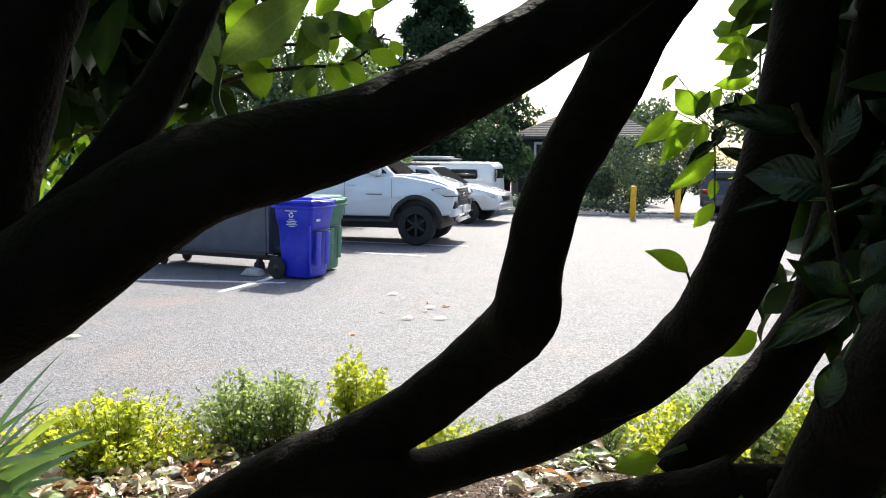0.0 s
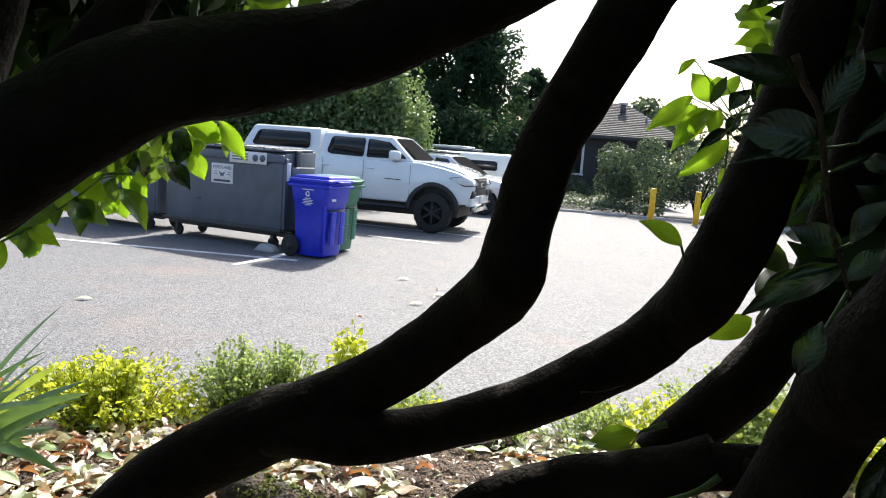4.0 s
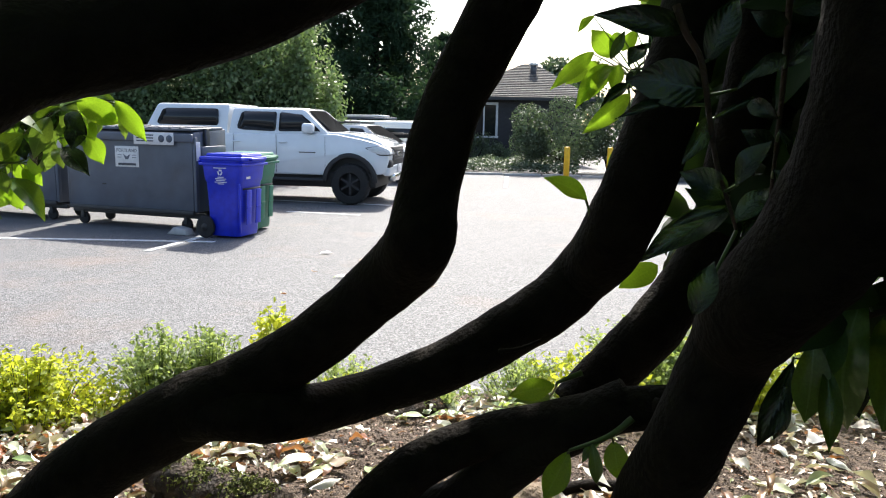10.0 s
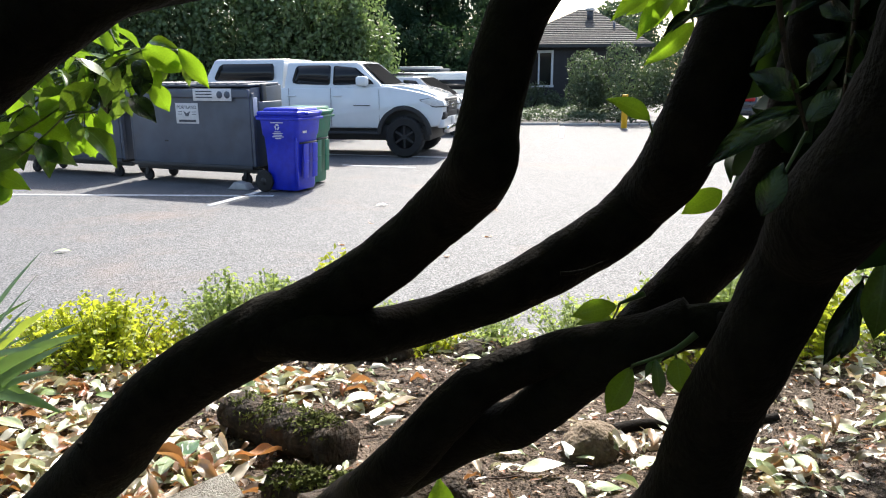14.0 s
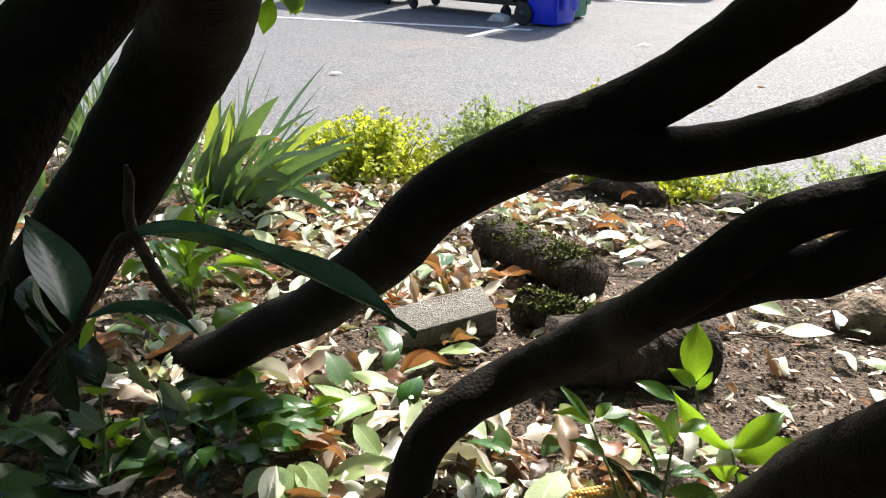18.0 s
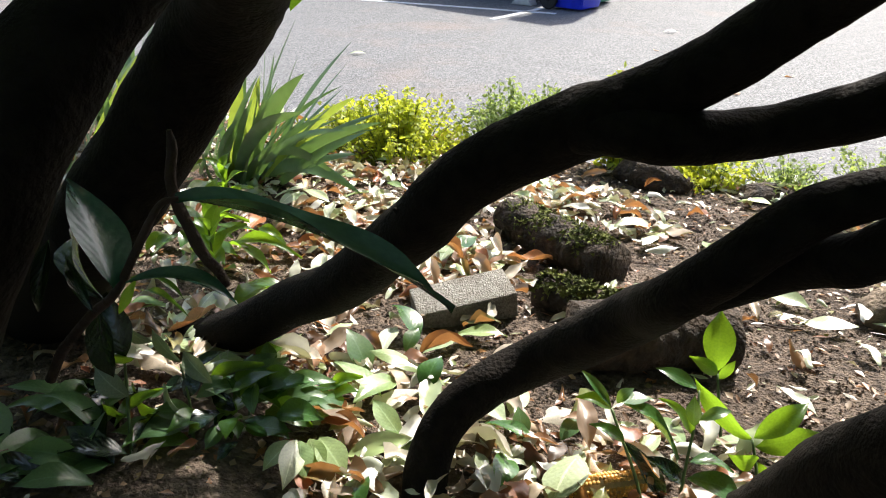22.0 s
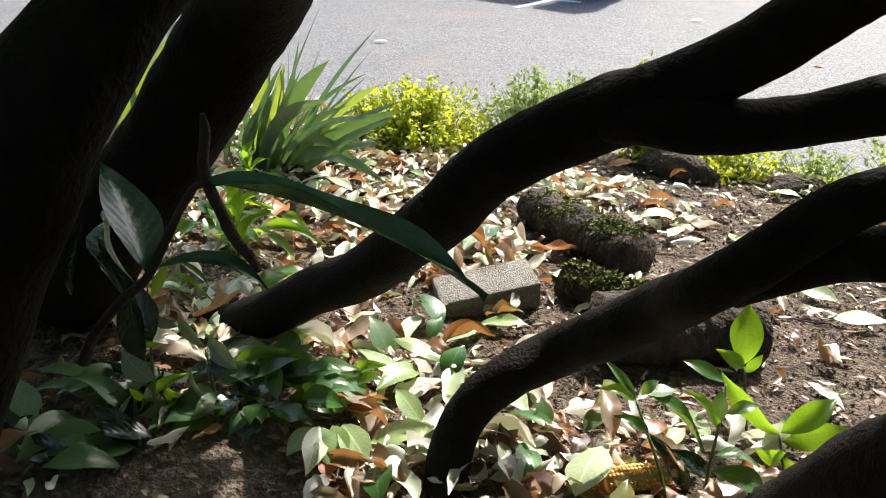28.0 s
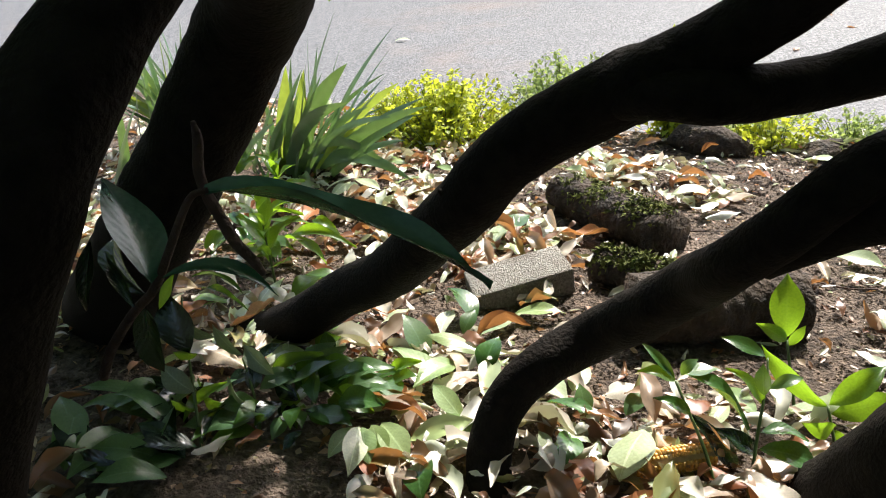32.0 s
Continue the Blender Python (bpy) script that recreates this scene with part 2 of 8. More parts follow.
M_DRY_MASS = leafy("dry_leaf_mass", [(0.36, 0.10, 0.030), (0.10, 0.06, 0.035), (0.34, 0.17, 0.08), (0.56, 0.50, 0.41), (0.17, 0.09, 0.05), (0.26, 0.09, 0.03), (0.20, 0.28, 0.10), (0.07, 0.045, 0.03), (0.40, 0.30, 0.20)], (0.55, 0.24, 0.07), 0.38, 0.24, spec=0.8, island=True, veins=False)
M_PALE_MASS = leafy("pale_leaf_mass", [(0.76, 0.74, 0.68), (0.60, 0.54, 0.44), (0.80, 0.79, 0.76), (0.34, 0.44, 0.18), (0.70, 0.67, 0.60), (0.32, 0.19, 0.10), (0.47, 0.38, 0.28)], (0.46, 0.44, 0.22), 0.34, 0.2, spec=1.0, island=True, veins=False)
M_LIME = leafy("lime_leaf", [(0.27, 0.34, 0.03), (0.42, 0.46, 0.04), (0.17, 0.25, 0.03)], (0.62, 0.66, 0.05), 0.5, 0.5, island=True, veins=False)
M_WEED = leafy("weed_leaf", [(0.12, 0.19, 0.07), (0.20, 0.27, 0.11), (0.28, 0.34, 0.15)], (0.45, 0.56, 0.14), 0.6, 0.45, island=True, veins=False)
M_IRIS = leafy("iris_blade", [(0.040, 0.10, 0.065), (0.085, 0.165, 0.12), (0.13, 0.23, 0.08), (0.12, 0.20, 0.16), (0.045, 0.115, 0.055)], (0.22, 0.38, 0.07), 0.30, 0.17, spec=1.0, veins=False)
M_IRIS_YOUNG = leafy("young_iris_blade", [(0.14, 0.23, 0.045), (0.18, 0.27, 0.05)], (0.40, 0.50, 0.06), 0.38, 0.32, spec=0.7, veins=False)
M_IVY = leafy("ivy_leaf", [(0.035, 0.07, 0.03), (0.08, 0.13, 0.055), (0.16, 0.22, 0.11)], (0.24, 0.36, 0.10), 0.42, 0.34, spec=0.55, island=True, veins=False)
M_CONIFER = leafy("conifer_foliage", [(0.012, 0.032, 0.016), (0.022, 0.05, 0.024)], (0.06, 0.12, 0.04), 0.75, 0.2, spec=0.2, island=True, veins=False)
M_BUSH = leafy("bush_leaf", [(0.03, 0.055, 0.03), (0.06, 0.09, 0.055), (0.12, 0.15, 0.10)], (0.16, 0.24, 0.08), 0.52, 0.2, spec=0.4, island=True, veins=False)
M_MOSS = surf("moss", (0.07, 0.095, 0.015), (0.26, 0.29, 0.06), 60, 0.95, bump=1.0, bscale=220)
M_LOG = surf("rotten_log", (0.018, 0.013, 0.009), (0.085, 0.058, 0.040), 30, 0.9, bump=1.0, bscale=90)
M_CONC = surf("concrete_paver", (0.22, 0.20, 0.17), (0.42, 0.40, 0.36), 150, 0.9, bump=0.8, bscale=320, stain=(0.14, 0.11, 0.08), sscale=12, samount=0.7)
M_ROCK = surf("field_stone", (0.13, 0.09, 0.06), (0.26, 0.20, 0.14), 40, 0.9, bump=0.8, bscale=90)
M_PEBBLE = surf("pebble", (0.22, 0.20, 0.18), (0.34, 0.32, 0.29), 40, 0.7, bump=0.3, bscale=90)
M_WHITE_PAINT = surf("road_paint", (0.55, 0.56, 0.57), (0.72, 0.72, 0.72), 30, 0.7, bump=0.3, bscale=150, stain=(0.2, 0.2, 0.2), sscale=6, samount=0.6)
M_STEEL = surf("grey_painted_steel", (0.070, 0.084, 0.110), (0.100, 0.118, 0.150), 3, 0.42, stain=(0.07, 0.065, 0.065), sscale=2.5, samount=0.5, bump=0.08, bscale=8)
M_STEEL_DK = surf("dark_painted_steel", (0.02, 0.022, 0.025), (0.035, 0.037, 0.04), 6, 0.5)
M_BLUE = surf("blue_plastic", (0.006, 0.018, 0.42), (0.010, 0.030, 0.55), 12, 0.34, bump=0.05, bscale=200)
M_GREEN = surf("green_plastic", (0.006, 0.13, 0.070), (0.010, 0.17, 0.095), 12, 0.38, bump=0.05, bscale=200)
M_BLACK = surf("black_plastic", (0.012, 0.012, 0.013), (0.022, 0.022, 0.024), 20, 0.6)
M_RUBBER = surf("tyre_rubber", (0.012, 0.012, 0.012), (0.022, 0.022, 0.022), 40, 0.85, bump=0.3, bscale=120)
M_CARWHITE = surf("white_car_paint", (0.66, 0.70, 0.74), (0.72, 0.76, 0.80), 3, 0.3, coat=1.0, rvar=0.03)
M_CARSILVER = surf("silver_car_paint", (0.60, 0.61, 0.63), (0.68, 0.69, 0.7), 3, 0.3, metal=0.3, coat=1.0, rvar=0.03)
M_VAN = surf("van_paint", (0.62, 0.66, 0.66), (0.70, 0.73, 0.73), 3, 0.35, coat=0.7, rvar=0.04)
M_CARDARK = surf("dark_car_paint", (0.015, 0.016, 0.02), (0.02, 0.021, 0.026), 3, 0.3, coat=1.0)
M_CHROME = surf("chrome", (0.6, 0.6, 0.62), (0.7, 0.7, 0.72), 10, 0.15, metal=1.0, rvar=0.04)
M_GLASS = surf("tinted_glass", (0.010, 0.012, 0.014), (0.014, 0.016, 0.018), 2, 0.04, rvar=0.01, spec=0.4)
M_SCREEN = surf("dark_windscreen", (0.010, 0.012, 0.014), (0.016, 0.018, 0.02), 2, 0.35, rvar=0.02, spec=0.005)
M_LAMP = surf("headlamp_lens", (0.55, 0.57, 0.6), (0.7, 0.72, 0.75), 40, 0.08, rvar=0.03, coat=1.0)
M_RED = surf("red_lamp_lens", (0.35, 0.01, 0.01), (0.45, 0.02, 0.02), 20, 0.15)
M_YELLOW = surf("yellow_bollard_paint", (0.68, 0.40, 0.015), (0.78, 0.48, 0.02), 8, 0.45, stain=(0.45, 0.27, 0.03), sscale=5, samount=0.5)
M_SIDING = surf("dark_siding", (0.022, 0.022, 0.025), (0.034, 0.034, 0.038), 6, 0.7)
M_TRIM = surf("white_trim", (0.6, 0.6, 0.6), (0.72, 0.72, 0.71), 8, 0.5)
M_SHINGLE = surf("roof_shingle", (0.06, 0.056, 0.052), (0.13, 0.12, 0.11), 9, 0.9, bump=0.5, bscale=60, vary=0.25)
M_STICKER = surf("white_sticker", (0.62, 0.62, 0.62), (0.72, 0.72, 0.72), 20, 0.5, stain=(0.4, 0.4, 0.42), sscale=9, samount=0.4)
M_INK = surf("dark_ink", (0.04, 0.045, 0.06), (0.06, 0.065, 0.08), 20, 0.6)
M_CORN = surf("corn_kernel", (0.72, 0.36, 0.05), (0.84, 0.62, 0.24), 60, 0.4, vary=0.2, stain=(0.45, 0.12, 0.03), sscale=25, samount=0.7)
M_FLINT = surf("kerb_concrete", (0.33, 0.33, 0.32), (0.45, 0.45, 0.44), 12, 0.85, bump=0.3, bscale=60)

# ---- building tools ----
RNG = random.Random(7)
NPR = np.random.RandomState(11)


def mesh_of(bm, name, mat, smooth=True):
    me = bpy.data.meshes.new(name)
    bm.to_mesh(me)
    bm.free()
    for m in (mat if isinstance(mat, (list, tuple)) else [mat]):
        me.materials.append(m)
    if smooth:
        me.polygons.foreach_set("use_smooth", [True] * len(me.polygons))
    return me


def part(name, bm, material, parent=None, label="", smooth=True, at=None):
    """A bmesh (or a mesh) as ONE object under a thing or a part."""
    me = bm if isinstance(bm, bpy.types.Mesh) else mesh_of(bm, name, material, smooth)
    ob = new(name, me)
    if parent is not None:
        ob.parent = parent
    if at is not None:
        ob.matrix_basis = at
    if label:
        ob["label"] = label
    return ob


def thing(name, label, category, m=None, group="", kind=""):
    ob = new(name)
    ob.empty_display_size = 0.1
    if m is not None:
        ob.matrix_basis = m
    return tagged(ob, label, category, group, kind)


def flat_shaded(ob, angle=35):
    """Sharp where faces meet at more than the angle."""
    bm = bmesh.new()
    bm.from_mesh(ob.data)
    for e in bm.edges:
        e.smooth = len(e.link_faces) == 2 and e.calc_face_angle(3.2) < radians(angle)
    bm.to_mesh(ob.data)
    bm.free()
    return ob


def box(sx, sy, sz, c=(0, 0, 0), bevel=0.0, seg=2, bm=None, m=None):
    bm = bm or bmesh.new()
    r = bmesh.ops.create_cube(bm, size=1.0)
    vs = r["verts"]
    bmesh.ops.scale(bm, verts=vs, vec=(sx, sy, sz))
    if bevel:
        es = list({e for v in vs for e in v.link_edges})
        rr = bmesh.ops.bevel(bm, geom=es, offset=bevel, segments=seg, profile=0.5, affect="EDGES")
        vs = list({v for f in rr["faces"] for v in f.verts} | {v for v in vs if v.is_valid})
    bmesh.ops.translate(bm, verts=vs, vec=c)
    if m is not None:
        bmesh.ops.transform(bm, matrix=m, verts=vs)
    return bm


def cyl(r, h, c=(0, 0, 0), axis="z", n=24, r2=None, bm=None, bevel=0.0):
    bm = bm or bmesh.new()
    res = bmesh.ops.create_cone(bm, cap_ends=True, segments=n, radius1=r, radius2=r if r2 is None else r2, depth=h)
    vs = res["verts"]
    if bevel:
        es = [e for e in {e for v in vs for e in v.link_edges} if any(len(f.verts) > 4 for f in e.link_faces)]
        rr = bmesh.ops.bevel(bm, geom=es, offset=bevel, segments=2, profile=0.5, affect="EDGES")
        vs = list({v for f in rr["faces"] for v in f.verts} | {v for v in vs if v.is_valid})
    if axis == "y":
        bmesh.ops.rotate(bm, verts=vs, matrix=Matrix.Rotation(radians(90), 3, "X"))
    if axis == "x":
        bmesh.ops.rotate(bm, verts=vs, matrix=Matrix.Rotation(radians(90), 3, "Y"))
    bmesh.ops.translate(bm, verts=vs, vec=c)
    return bm


def prism(poly, y0, y1, bevel=0.0, seg=2, bm=None):
    """A polygon in x and z, drawn out from y0 to y1."""
    bm = bm or bmesh.new()
    a = [bm.verts.new((x, y0, z)) for x, z in poly]
    b = [bm.verts.new((x, y1, z)) for x, z in poly]
    fs = [bm.faces.new(a), bm.faces.new(b[::-1])]
    n = len(poly)
    for i in range(n):
        fs.append(bm.faces.new((a[i], b[i], b[(i + 1) % n], a[(i + 1) % n])))
    bmesh.ops.recalc_face_normals(bm, faces=fs)
    if bevel:
        bmesh.ops.bevel(bm, geom=list({e for f in fs for e in f.edges}), offset=bevel, segments=seg, profile=0.5, affect="EDGES")
    return bm


def spline(pts, steps=8):
    """Catmull-Rom through rows of numbers."""
    p = np.array(pts, float)
    p = np.vstack([2 * p[0] - p[1], p, 2 * p[-1] - p[-2]])
    out = []
    for i in range(1, len(p) - 2):
        for k in range(steps):
            t = k / steps
            a, b, c, d = p[i - 1], p[i], p[i + 1], p[i + 2]
            out.append(0.5 * (2 * b + (c - a) * t + (2 * a - 5 * b + 4 * c - d) * t * t + (3 * b - a - 3 * c + d) * t ** 3))
    out.append(p[-2])
    return np.array(out)


def tube(pts, seg=18, steps=8, rough=0.0, freq=30.0, knobs=(), bm=None, seed=0.0, soften=0):
    """A limb through rows of x, y, z, radius. knobs: (place along 0..1, angle in degrees, height)."""
    bm = bm or bmesh.new()
    c = spline(pts, steps)
    for _ in range(soften):
        c[1:-1] = (c[:-2] + 2 * c[1:-1] + c[2:]) / 4
    n = len(c)
    tang = np.gradient(c[:, :3], axis=0)
    tang /= np.linalg.norm(tang, axis=1)[:, None] + 1e-9
    up = Vector((0.3, -0.9, 0.2))
    rings = []
    for i in range(n):
        t = Vector(tang[i])
        u = (up - t * up.dot(t)).normalized()
        up = u
        v = t.cross(u)
        ring = []
        for k in range(seg):
            a = 2 * math.pi * k / seg
            d = u * math.cos(a) + v * math.sin(a)
            r = c[i, 3]
            p = Vector(c[i, :3])
            if rough:
                q = (p + d * r) * freq
                r *= 1 + rough * (noise.noise(q + Vector((seed, 0, 0))) + 0.5 * noise.noise(q * 3.1))
            for s, ang, h in knobs:
                da = (math.degrees(a) - ang + 180) % 360 - 180
                r += h * math.exp(-((i / (n - 1) - s) / 0.012) ** 2 - (da / 35) ** 2)
            ring.append(bm.verts.new(p + d * r))
        rings.append(ring)
    for a, b in zip(rings, rings[1:]):
        for k in range(seg):
            bm.faces.new((a[k], a[(k + 1) % seg], b[(k + 1) % seg], b[k]))
    bm.faces.new(rings[0][::-1])
    bm.faces.new(rings[-1])
    return bm


def leaf_rows(length, width, fold=0.25, droop=0.2, wave=0.0, tip=0.7, rows=7, phase=0.0, cols=3):
    """Points of a leaf blade that lies along +x, top up, as rows from stalk to tip; with uv."""
    out = []
    for i in range(rows + 1):
        t = i / rows
        w = width * 0.5 * (math.sin(math.pi * min(1, t ** tip)) ** (0.72 + 0.45 * t) if 0 < t < 1 else 0.02)
        x = length * t
        z = (droop + 0.2) * length * (t - t * t)
        row = []
        for k in range(cols):
            s = 2 * k / (cols - 1) - 1
            row.append(((x, s * w * math.cos(fold * abs(s)), z + abs(s) * w * math.sin(fold) + wave * width * math.sin(t * 9 + phase + s) * abs(s)), (0.5 + s / 2, t)))
        out.append(row)
    return out


def leaf_mesh(name, mat, **kw):
    rows = leaf_rows(**kw)
    nc = len(rows[0])
    vs = [p for r in rows for p, _ in r]
    uv = [q for r in rows for _, q in r]
    fs = [(i * nc + k, i * nc + k + 1, (i + 1) * nc + k + 1, (i + 1) * nc + k) for i in range(len(rows) - 1) for k in range(nc - 1)]
    me = bpy.data.meshes.new(name)
    me.from_pydata(vs, [], fs)
    layer = me.uv_layers.new(name="UVMap")
    for lp in me.loops:
        layer.data[lp.index].uv = uv[lp.vertex_index]
    me.materials.append(mat)
    me.polygons.foreach_set("use_smooth", [True] * len(me.polygons))
    return me


class Mass:
    """Many small blades joined in one mesh."""
    def __init__(self):
        self.v, self.f, self.n = [], [], 0

    def blades(self, places, normals, length, width, spread=0.35, fold=0.25, rs=NPR, droop=0.0, jit=0.55):
        """One folded four-sided leaf at each place, facing roughly along the normal."""
        places, normals = np.asarray(places, float), np.asarray(normals, float)
        m = len(places)
        if not m:
            return
        L = length * (1 + spread * rs.uniform(-1, 1, m))[:, None]
        W = width * (1 + spread * rs.uniform(-1, 1, m))[:, None]
        nn = normals + rs.normal(0, jit, (m, 3))
        nn /= np.linalg.norm(nn, axis=1)[:, None] + 1e-9
        a = rs.normal(0, 1, (m, 3))
        a[:, 2] -= droop
        a -= nn * (a * nn).sum(1)[:, None]
        a /= np.linalg.norm(a, axis=1)[:, None] + 1e-9
        b = np.cross(nn, a)
        q = np.stack([places, places + a * L * 0.45 + b * W * 0.5 + nn * W * fold, places + a * L, places + a * L * 0.45 - b * W * 0.5 + nn * W * fold, places + a * L * 0.5], 1)
        base = self.n + np.arange(m)[:, None] * 5
        self.v.append(q.reshape(-1, 3))
        self.f.append(np.concatenate([base + [0, 1, 4], base + [1, 2, 4], base + [2, 3, 4], base + [3, 0, 4]], 0))
        self.n += m * 5

    def leaves(self, shapes, mats):
        """Whole leaf blades (rows of points from leaf_rows), one at each matrix."""
        for k, m in enumerate(mats):
            rows = shapes[k % len(shapes)]
            nc = len(rows[0])
            p = np.array([q for r in rows for q, _ in r])
            m = np.array(m)
            self.v.append(p @ m[:3, :3].T + m[:3, 3])
            fs = [(i * nc + j, i * nc + j + 1, (i + 1) * nc + j + 1, (i + 1) * nc + j) for i in range(len(rows) - 1) for j in range(nc - 1)]
            tri = np.array([t for a, b, c, d in fs for t in ((a, b, c), (a, c, d))])
            self.f.append(tri + self.n)
            self.n += len(p)

    def mesh(self, name, mat, smooth=False):
        v, f = np.concatenate(self.v), np.concatenate(self.f)
        me = bpy.data.meshes.new(name)
        me.vertices.add(len(v))
        me.vertices.foreach_set("co", v.ravel())
        me.loops.add(f.size)
        me.loops.foreach_set("vertex_index", f.ravel().astype(np.int32))
        me.polygons.add(len(f))
        me.polygons.foreach_set("loop_start", np.arange(0, f.size, 3, dtype=np.int32))
        me.polygons.foreach_set("loop_total", np.full(len(f), 3, dtype=np.int32))
        me.update(calc_edges=True)
        me.materials.append(mat)
        if smooth:
            me.polygons.foreach_set("use_smooth", [True] * len(f))
        return me


def lumps(centre, radii, count, rs=NPR, depth=0.35, lobes=14, low=-0.2):
    """Places and outward normals on an uneven, lobed crown."""
    centre, radii = np.array(centre, float), np.array(radii, float)
    d = rs.normal(0, 1, (lobes, 3))
    d /= np.linalg.norm(d, axis=1)[:, None]
    d[:, 2] = np.maximum(d[:, 2], low)
    lc = d * rs.uniform(0.45, 0.8, (lobes, 1))
    lr = rs.uniform(0.25, 0.5, lobes)
    which = rs.randint(0, lobes, count)
    u = rs.normal(0, 1, (count, 3))
    u /= np.linalg.norm(u, axis=1)[:, None]
    k = 1 - depth * rs.uniform(0, 1, count) ** 2
    p = lc[which] + u * (lr[which] * k)[:, None]
    keep = np.linalg.norm(p, axis=1) > 0.35
    return centre + p[keep] * radii, u[keep]


def letters(text, size, mat, depth=0.001):
    """Raised writing as a mesh, middle at the origin, standing in x and z, read from -y."""
    cu = bpy.data.curves.new("writing", "FONT")
    cu.body, cu.size, cu.extrude, cu.align_x, cu.align_y = text, size, depth, "CENTER", "CENTER"
    ob = bpy.data.objects.new("writing", cu)
    scene.collection.objects.link(ob)
    dg = bpy.context.evaluated_depsgraph_get()
    me = bpy.data.meshes.new_from_object(ob.evaluated_get(dg))
    bpy.data.objects.remove(ob)
    me.transform(Matrix.Rotation(radians(90), 4, "X"))
    me.materials.clear()
    me.materials.append(mat)
    return me

# ---- ground ----
def bed_z(x, y):
    """Height of the planting bed: a mound that falls to the lot at its front edge."""
    edge = 2.52 + 0.10 * math.sin(x * 1.3) - 0.03 * x
    top = 0.765 - 0.092 * (y - 0.76)
    top = min(top, 0.80)
    top += 0.018 * noise.noise(Vector((x * 2.1, y * 2.1, 3))) + 0.008 * noise.noise(Vector((x * 9, y * 9, 5)))
    k = (y - edge) / 0.75
    if k <= 0:
        return top
    return top * (1 - min(1, k) ** 1.3 * (3 - 2 * min(1, k)) / 1.0 * 1.0) - (0.02 if k >= 1 else 0)


def build_ground():
    # the lot: one sheet, finer near the bed
    bm = bmesh.new()
    xs = [-1500, -300, -60, -20, -8, -4, 0, 4, 8, 20, 60, 300, 1500]
    ys = [-1500, -300, -60, -20, -8, 0, 4, 8, 14, 20, 26, 40, 80, 300, 1500]
    g = [[bm.verts.new((x, y, 0)) for x in xs] for y in ys]
    for i in range(len(ys) - 1):
        for k in range(len(xs) - 1):
            bm.faces.new((g[i][k], g[i][k + 1], g[i + 1][k + 1], g[i + 1][k]))
    tagged(part("ground", bm, M_ASPHALT, smooth=False), "weathered grey asphalt of a sunlit parking lot", "ground", kind="structure")
    # the bed
    me = bpy.data.meshes.new("planting_bed")
    nx, ny = 190, 150
    X, Y = np.linspace(-4.5, 4.5, nx), np.linspace(-3.0, 3.4, ny)
    vs = []
    for y in Y:
        for x in X:
            z = bed_z(x, y)
            if abs(x) < 1.9 and 0.2 < y < 2.8:
                z += 0.006 * noise.noise(Vector((x * 26, y * 26, 0))) + 0.004 * noise.noise(Vector((x * 60, y * 60, 2)))
            vs.append((x, y, z))
    fs = [(i * nx + k, i * nx + k + 1, (i + 1) * nx + k + 1, (i + 1) * nx + k) for i in range(ny - 1) for k in range(nx - 1)]
    me.from_pydata(vs, [], fs)
    me.materials.append(M_SOIL)
    me.polygons.foreach_set("use_smooth", [True] * len(fs))
    tagged(new("planting_bed", me), "raised bed of dark crumbly soil under the laurel", "soil", kind="structure")


build_ground()
HEAD = -17.0                      # degrees by which the parked row is turned


def lot_lines():
    def stripe(name, x0, y0, x1, y1, w):
        d = Vector((x1 - x0, y1 - y0, 0))
        bm = box(d.length, w, 0.004, bevel=0.001, seg=1)
        ob = part(name, bm, M_WHITE_PAINT, at=Matrix.Translation(((x0 + x1) / 2, (y0 + y1) / 2, 0.0035)) @ Matrix.Rotation(math.atan2(d.y, d.x), 4, "Z"))
        tagged(ob, "worn white parking line painted on the asphalt", "parking line", "parking lines", "structure")
    stripe("parking_line", -6.6, 9.62, -2.55, 9.50, 0.10)
    stripe("parking_line", -3.15, 8.75, -2.55, 10.9, 0.10)
    stripe("parking_line", -2.2, 12.9, -0.9, 12.5, 0.09)
    stripe("parking_line", -3.4, 14.9, -0.2, 14.05, 0.09)
    stripe("parking_line", 2.32, 18.6, 2.86, 22.7, 0.10)
    stripe("parking_line", 4.9, 19.2, 6.2, 20.9, 0.10)
    stripe("parking_line", 5.2, 19.6, 7.2, 20.1, 0.08)


lot_lines()


def kerb():
    bm = bmesh.new()
    for i in range(9):
        x = 1.0 + i * 1.2
        box(1.185, 0.15, 0.09, (x, 23.2 - 0.17 * (x - 3), 0.03), 0.02, 2, bm=bm, m=None)
    tagged(part("kerb", bm, M_FLINT), "pale concrete kerb along the planted edge", "kerb", kind="structure")


kerb()

# ---- the laurel shrub round the camera ----


def orient(p, d, up=(0, 0, 1), roll=0.0, s=1.0):
    """A pose at p with x along d and z near up."""
    d, up = Vector(d).normalized(), Vector(up)
    y = up.cross(d)
    y = y.normalized() if y.length > 1e-5 else Vector((0, 1, 0))
    z = d.cross(y)
    m = Matrix((d, y, z)).transposed().to_4x4()
    return Matrix.Translation(p) @ m @ Matrix.Rotation(radians(roll), 4, "X") @ Matrix.Scale(s, 4)


